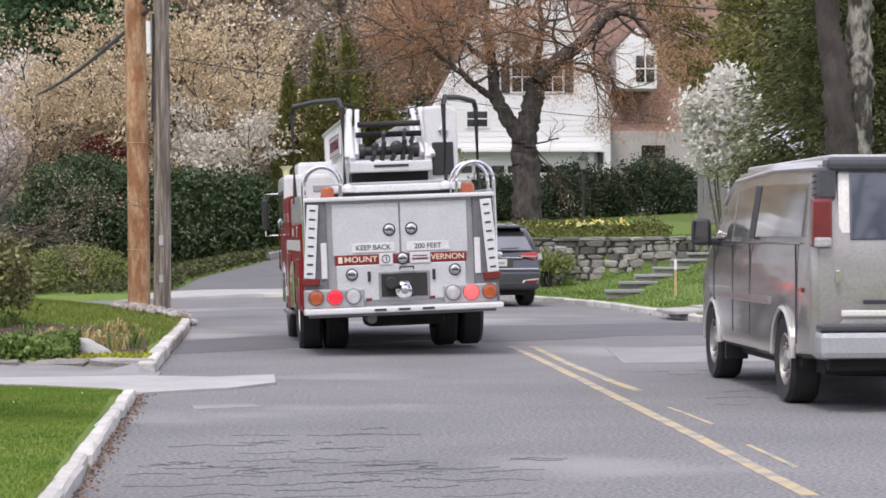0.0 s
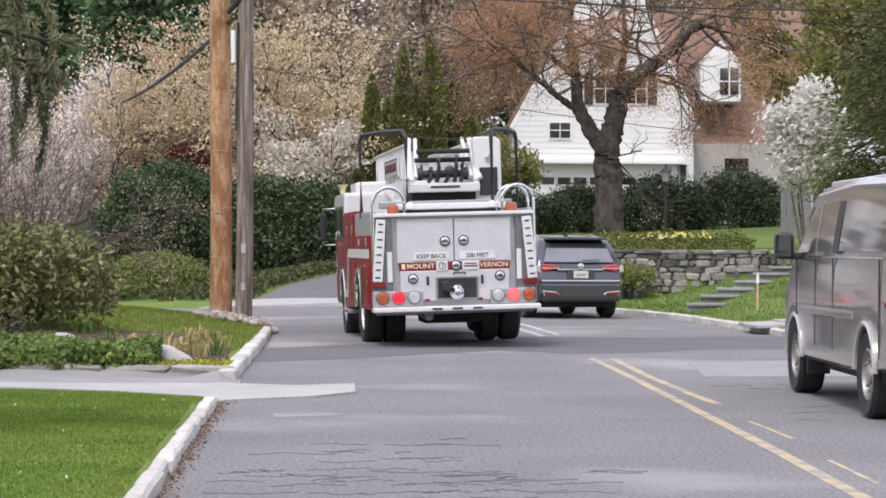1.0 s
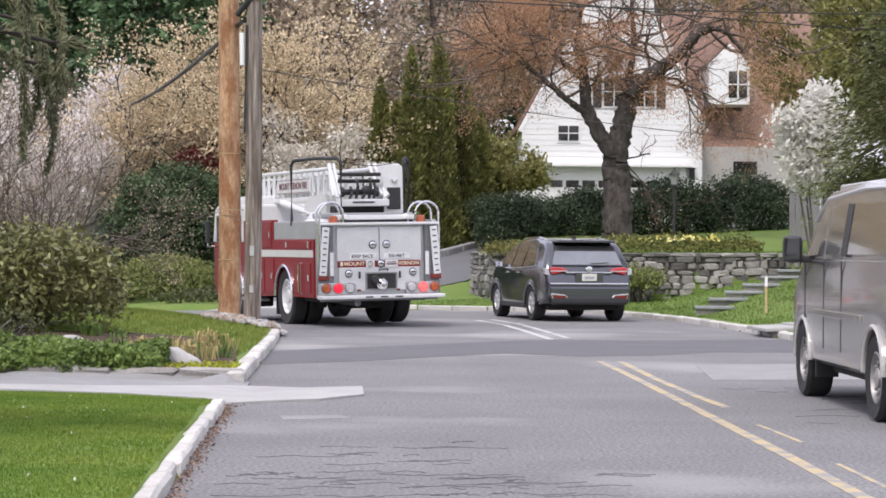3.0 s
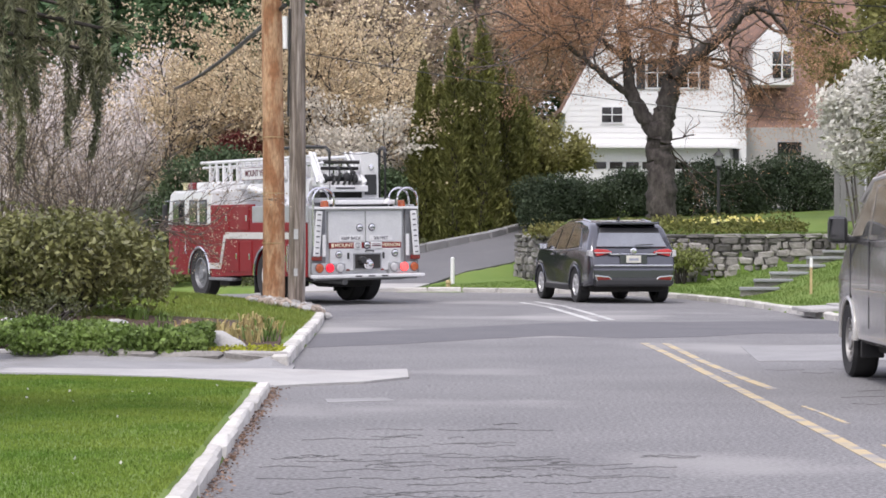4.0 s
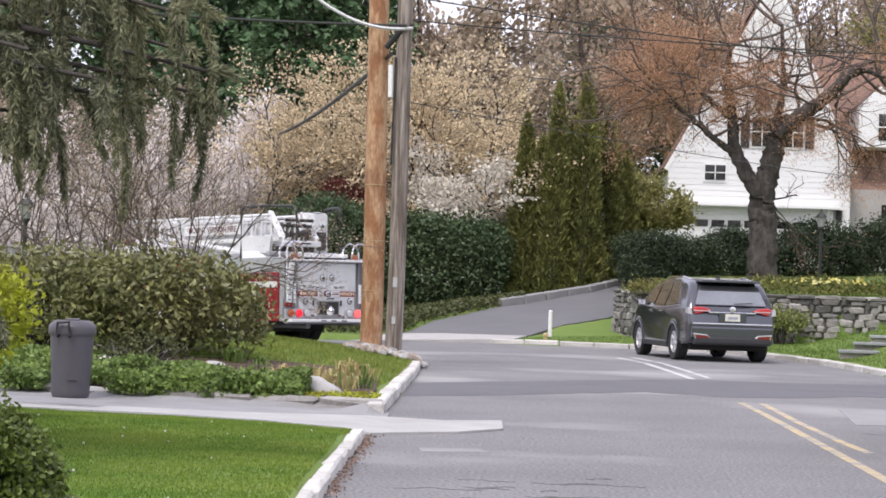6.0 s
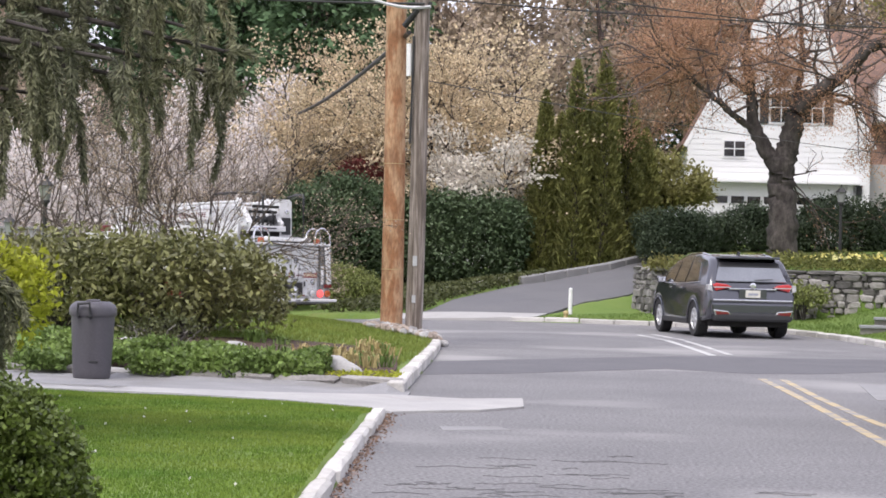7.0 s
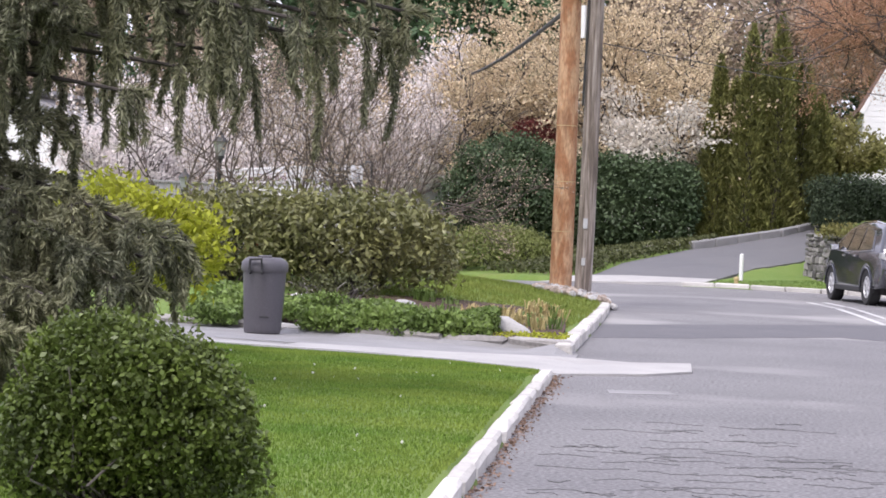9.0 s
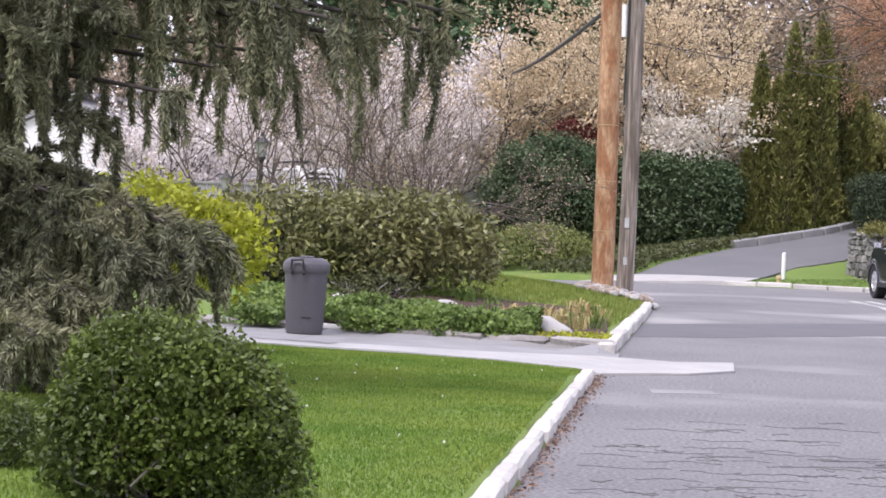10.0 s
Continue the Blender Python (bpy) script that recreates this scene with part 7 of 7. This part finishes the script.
def post_lantern(x, y, h, label):
    t = thing("post_lantern", label, "lamp post", pose(x, y, height(x, y)))
    part("post", lathe([(0.09, 0), (0.09, 0.08), (0.05, 0.14), (0.04, 0.2), (0.036, h - 0.45), (0.055, h - 0.42), (0.05, h - 0.38)], "Z", 14), IRON, t)
    part("lantern", lathe([(0.07, h - 0.38), (0.12, h - 0.12), (0.12, h - 0.1)], "Z", 6), LANTERN, t)
    part("lantern_cap", lathe([(0.15, h - 0.12), (0.03, h), (0.02, h + 0.06)], "Z", 6), IRON, t)
    part("lantern_collar", lathe([(0.08, h - 0.40), (0.08, h - 0.36)], "Z", 6), IRON, t)
    return t


post_lantern(6.03, 57.0, 1.95, "black iron post lantern on the terrace")
post_lantern(-9.1, 38.6, 2.05, "black iron post lantern behind the shrubs")
post_lantern(-11.4, 45.4, 1.95, "black iron post lantern beside the fence")


# stone retaining wall, stone by stone
def stone_wall():
    core_line = [p for p in WALL if p[0] < 15]
    owner = thing("stone_wall", "grey fieldstone retaining wall with flat caps above the lawn", "wall", kind="structure")
    rs = random.Random(9)
    shapes = []
    for k in range(6):
        b = box(0, 0, 0, 1, 1, 1, 0.16, seg=1)
        for v_ in b.verts:
            v_.co += Vector((rs.uniform(-0.13, 0.13), rs.uniform(-0.05, 0.05), rs.uniform(-0.13, 0.13)))
        me = bpy.data.meshes.new("stone")
        b.to_mesh(me)
        b.free()
        me.materials.append(STONE)
        shapes.append(me)
    for (x0, y0), (x1, y1) in zip(core_line, core_line[1:]):
        ln, ang = math.hypot(x1 - x0, y1 - y0), math.degrees(math.atan2(y1 - y0, x1 - x0))
        xm, ym = (x0 + x1) / 2, (y0 + y1) / 2
        nx_, ny_ = math.sin(radians(ang)), -math.cos(radians(ang))
        low = min(height(x0 + nx_ * 0.5, y0 + ny_ * 0.5), height(x1 + nx_ * 0.5, y1 + ny_ * 0.5)) - 0.25
        top = 1.33
        core = part("core", box(0, 0.12, (low + top - 0.06) / 2, ln + 0.1, 0.34, top - 0.06 - low, 0.0), MORTAR, owner)
        core.matrix_basis = pose(xm, ym, 0, 0, 0, ang)
        z = low + 0.05
        while z < top - 0.1:
            hh = min(rs.uniform(0.10, 0.19), top - 0.06 - z)
            if hh < 0.06:
                break
            s = -ln / 2
            while s < ln / 2:
                ww = rs.uniform(0.10, 0.46)
                o = new("stone", shapes[rs.randrange(6)])
                o.parent = owner
                o.matrix_basis = pose(xm, ym, 0, 0, 0, ang) @ Matrix.Translation((s + ww / 2, -0.05 + rs.uniform(-0.02, 0.03), z + hh / 2)) @ pose(0, 0, 0, 0, rs.uniform(-6, 6), 0) @ Matrix.Diagonal((ww * rs.uniform(0.8, 1.05) - 0.02, 0.2, hh * rs.uniform(0.8, 1.25) - 0.015, 1))
                s += ww
            z += hh
        s = -ln / 2
        while s < ln / 2:
            ww = rs.uniform(0.4, 0.8)
            o = new("cap_stone", shapes[rs.randrange(6)])
            o.parent = owner
            o.matrix_basis = pose(xm, ym, 0, 0, 0, ang) @ Matrix.Translation((s + ww / 2, 0.10, top - 0.02 + rs.uniform(-0.015, 0.02))) @ Matrix.Diagonal((ww - 0.01, 0.5, 0.09, 1))
            s += ww


stone_wall()

# stepping slabs up the verge, stake, paving
for k, (x, y) in enumerate(((5.75, 46.6), (6.15, 47.6), (6.62, 48.7), (7.15, 49.9), (7.72, 51.1), (8.25, 52.2))):
    t = thing("stone_step", "grey bluestone step set in the grass", "step", pose(x, y, height(x, y), 0, 0, -6), "steps up the verge")
    part("tread", box(0, 0, 0.10, 0.80, 0.5, 0.055, 0.012), BLUESTONE, t)
    part("riser", box(0, 0.02, -0.06, 0.76, 0.42, 0.26, 0.01), STONE, t)
st = thing("marker_stake", "wooden survey stake with a white top in the grass", "stake", pose(6.28, 43.2, height(6.28, 43.2)))
part("shaft", box(0, 0, 0.22, 0.045, 0.03, 0.6, 0.004), STAKE, st)
part("tip", box(0, 0, 0.58, 0.05, 0.035, 0.18, 0.004), TRIM, st)
wk = tagged(new("paved_walk"), "pale stone walk at the kerb", "paving", kind="structure")
for k in range(8):
    x, y = 5.72 + 0.60 * (k // 2), 38.2 + 0.75 * (k % 2) + 0.15 * (k // 2)
    o = part("paver", box(0, 0, 0, 0.58, 0.72, 0.06, 0.01, seg=1), CONCRETE, wk)
    o.matrix_basis = pose(x, y, max(height(x, y), 0.12) + 0.02, 0, -2, 8)
mk = thing("marker_post", "small white marker post on the verge", "post", pose(-0.43, 56.2, height(-0.43, 56.2) - 0.02))
part("shaft", lathe([(0.05, 0), (0.05, 0.62), (0.045, 0.64), (0.02, 0.66)], "Z", 14), TRIM, mk)
hy = thing("valve_marker", "small yellowish valve marker in the grass", "marker", pose(-0.52, 54.8, height(-0.52, 54.8)))
part("cap", lathe([(0.05, -0.02), (0.05, 0.1), (0.07, 0.12), (0.06, 0.17), (0.02, 0.19)], "Z", 12), STAKE, hy)

# edging stones of the bed, boulders, cobbles round the poles
sheet("mulch_bed", [(-6.2, 24.9), (-2.05, 24.1), (-2.15, 26.5), (-2.35, 29.0), (-3.0, 30.0), (-4.2, 28.0), (-6.2, 27.4)], MULCH, 0.035, "dark brown bark mulch of the corner bed", "mulch", step=0.5)
edge = tagged(new("bed_edging"), "rough grey stones edging the bed along the driveway", "edging", kind="structure")
re_ = random.Random(17)
x = -7.2
while x < -2.05:
    w_ = re_.uniform(0.25, 0.75)
    b = box(0, 0, 0, w_ - 0.02, 0.16, 0.12, 0.035, seg=1)
    for v_ in b.verts:
        v_.co += Vector((re_.uniform(-0.02, 0.02), re_.uniform(-0.025, 0.025), re_.uniform(-0.022, 0.022)))
    y = 24.06 + 0.20 * max(0, -2.2 - x) * 0.75
    o = part("edging_stone", b, ROCK if re_.random() < 0.15 else STONE, edge)
    o.matrix_basis = pose(x + w_ / 2, y, 0.09, re_.uniform(-4, 4), re_.uniform(-3, 3), -9 + re_.uniform(-4, 4))
    x += w_


def boulder(x, y, sx, sy, sz, seed, label, material=ROCK, rz=0):
    r = np.random.default_rng(seed)
    b = bmesh.new()
    bmesh.ops.create_icosphere(b, subdivisions=3, radius=1)
    for v_ in b.verts:
        d = v_.co.normalized()
        v_.co = d * (1 + 0.22 * noise.noise(d * 1.4 + Vector((seed, 0, 0))) + 0.10 * noise.noise(d * 4 + Vector((0, seed, 0))))
    bmesh.ops.transform(b, matrix=Matrix.Diagonal((sx, sy, sz, 1)), verts=b.verts[:])
    o = smooth(part("boulder", b, material), 50)
    o.matrix_world = pose(x, y, height(x, y) + sz * 0.45, 0, 14 if sx > 0.25 else 0, rz)
    return tagged(o, label, "rock", "rocks in the bed")


boulder(-2.72, 25.4, 0.30, 0.16, 0.13, 1, "pale whitish boulder in the bed", CONCRETE, -20)
boulder(-4.15, 27.4, 0.15, 0.12, 0.10, 2, "pale rounded rock in the bed", CONCRETE)
boulder(-4.9, 27.0, 0.20, 0.12, 0.08, 3, "pale flat rock in the bed", CONCRETE)
boulder(-5.35, 27.3, 0.18, 0.12, 0.08, 4, "grey flat rock in the bed")
for k, (x, y) in enumerate(((-5.6, 59.5), (-3.7, 61.0), (-4.6, 60.4), (-2.9, 62.5), (-8.0, 62.3), (-2.3, 63.6))):
    boulder(x, y, 0.24, 0.2, 0.17, 10 + k, "grey rounded stone on the bank", STONE)
cob = tagged(new("pole_cobbles"), "tan and white cobbles heaped round the poles", "cobbles", kind="structure")
shape = bmesh.new()
bmesh.ops.create_icosphere(shape, subdivisions=1, radius=1)
cme = bpy.data.meshes.new("cobble")
shape.to_mesh(cme)
shape.free()
cme.materials.append(COBBLE)
cme2 = cme.copy()
cme2.materials[0] = ROCK
for k in range(170):
    a, q = re_.uniform(0, 6.28), re_.uniform(0.12, 0.62) ** 0.8
    x, y = -2.88 + q * math.cos(a) * 0.95, 37.0 + q * math.sin(a) * 1.2
    o = new("cobble", cme if re_.random() < 0.6 else cme2)
    o.parent = cob
    s = re_.uniform(0.045, 0.09)
    o.matrix_basis = pose(x, y, height(x, y) + 0.05 + 0.10 * max(0, 0.6 - q), re_.uniform(0, 90), 0, re_.uniform(0, 180)) @ Matrix.Diagonal((s * 1.3, s, s * 0.75, 1))

# low stone kerb along the far driveway
dk = tagged(new("driveway_edging"), "low grey stone edging along the climbing driveway", "edging", kind="structure")
LE = [(-1.75, 63), (0.6, 65.5), (1.5, 67), (2.2, 68.8)]
for (x0, y0), (x1, y1) in zip(LE, LE[1:]):
    n = int(math.hypot(x1 - x0, y1 - y0) / 0.8)
    for k in range(n):
        s = (k + 0.5) / n
        x, y = x0 + (x1 - x0) * s, y0 + (y1 - y0) * s
        o = part("edging_stone", box(0, 0, 0, 0.83, 0.20, 0.30, 0.03, seg=1), WORN, dk)
        h0, h1 = height(x0, y0), height(x1, y1)
        tilt = math.degrees(math.atan2(h1 - h0, math.hypot(x1 - x0, y1 - y0)))
        o.matrix_basis = pose(x - 0.1, y, h0 + (h1 - h0) * s + 0.06, 0, 0, math.degrees(math.atan2(y1 - y0, x1 - x0))) @ pose(0, 0, 0, 0, -tilt)

# leaf litter along the near kerb and stray leaves on the lawn
rng = np.random.default_rng(160)
n = 1000
ly = rng.uniform(10.8, 20.4, n)
lx = np.interp(ly, [p[1] for p in INNER[:6]], [p[0] for p in INNER[:6]]) + np.abs(rng.normal(0.0, 0.055, n)) + 0.015
v, f = cards(rng, np.stack([lx, ly, rng.uniform(0.012, 0.03, n)], 1), 0.024, 0.6, along=np.stack([rng.normal(size=n), rng.normal(size=n), 0 * ly], 1) * 3)
tagged(mesh_np("leaf_litter", v, f, LITTER), "brown leaf litter in the gutter", "litter", kind="stuff")
n = 34
lx, ly = rng.uniform(-4.5, -1.9, n), rng.uniform(11, 20, n)
v, f = cards(rng, np.stack([lx, ly, land(lx, ly) + 0.02], 1), 0.022, 0.7)
tagged(mesh_np("fallen_petals", v, f, L_WHITE), "scattered pale fallen petals on the lawn", "petals", kind="stuff")


# ---- what moves ----
def motions():
    """The fire truck rolls round the bend to the left; its wheels turn with it."""
    # seconds, place of the rear step, drop, heading, lean, nose
    rows = [(0, 0.785, 27.35, 0.0, 3.4, -1.95, 0), (0.5, 0.67, 29.85, 0.0, 4.6, -1.95, 0), (1, 0.54, 32.35, 0.0, 6.0, -1.95, 0), (1.5, 0.32, 34.9, 0.0, 8.1, -2.05, 0), (2, 0.03, 37.3, 0.0, 10.9, -2.1, 0),
            (2.6, -0.42, 40.1, 0.0, 16.0, -1.7, 0), (3.3, -1.14, 42.95, 0.0, 23.2, -1.1, 0), (3.5, -1.36, 43.65, 0.0, 25.2, -1.0, 0), (4, -2.0, 44.95, 0.0, 29.6, -0.8, 0), (4.5, -2.72, 45.75, -0.02, 35.0, -0.6, -0.5),
            (5, -3.45, 46.75, -0.03, 39.6, -0.5, -1.0), (5.2, -3.82, 47.4, -0.04, 41.2, -0.5, -1.2), (5.75, -4.75, 49.4, -0.08, 43.6, -0.5, -1.7), (6.3, -5.70, 51.5, -0.12, 44.9, -0.5, -2.0), (6.5, -6.03, 52.2, -0.14, 45.2, -0.5, -2.0),
            (7, -6.85, 53.85, -0.20, 45.7, 0, -2.0), (7.5, -7.6, 55.4, -0.23, 45.3, 0, -2.0), (8, -8.32, 56.8, -0.25, 44.8, 0, -2.0), (9, -10.2, 59.1, -0.34, 44.6, 0, -2.0), (10, -12.2, 61.3, -0.42, 44.4, 0, -2.0)]
    walk(truck, [(t, pose(x, y, z + 0.035, 0, 0, a) @ pose(0, 0, 0, nose, lean, 0)) for t, x, y, z, a, lean, nose in rows])
    ts = [r[0] for r in rows]
    run = [0.0]
    for a, b in zip(rows, rows[1:]):
        run.append(run[-1] + math.hypot(b[1] - a[1], b[2] - a[2]))
    for w in truck_wheels:
        x, y, z = w.location
        turn = [(k / 10, pose(x, y, z, -math.degrees(float(np.interp(k / 10, ts, run)) / 0.53))) for k in range(101)]
        walk(w, turn)


motions()
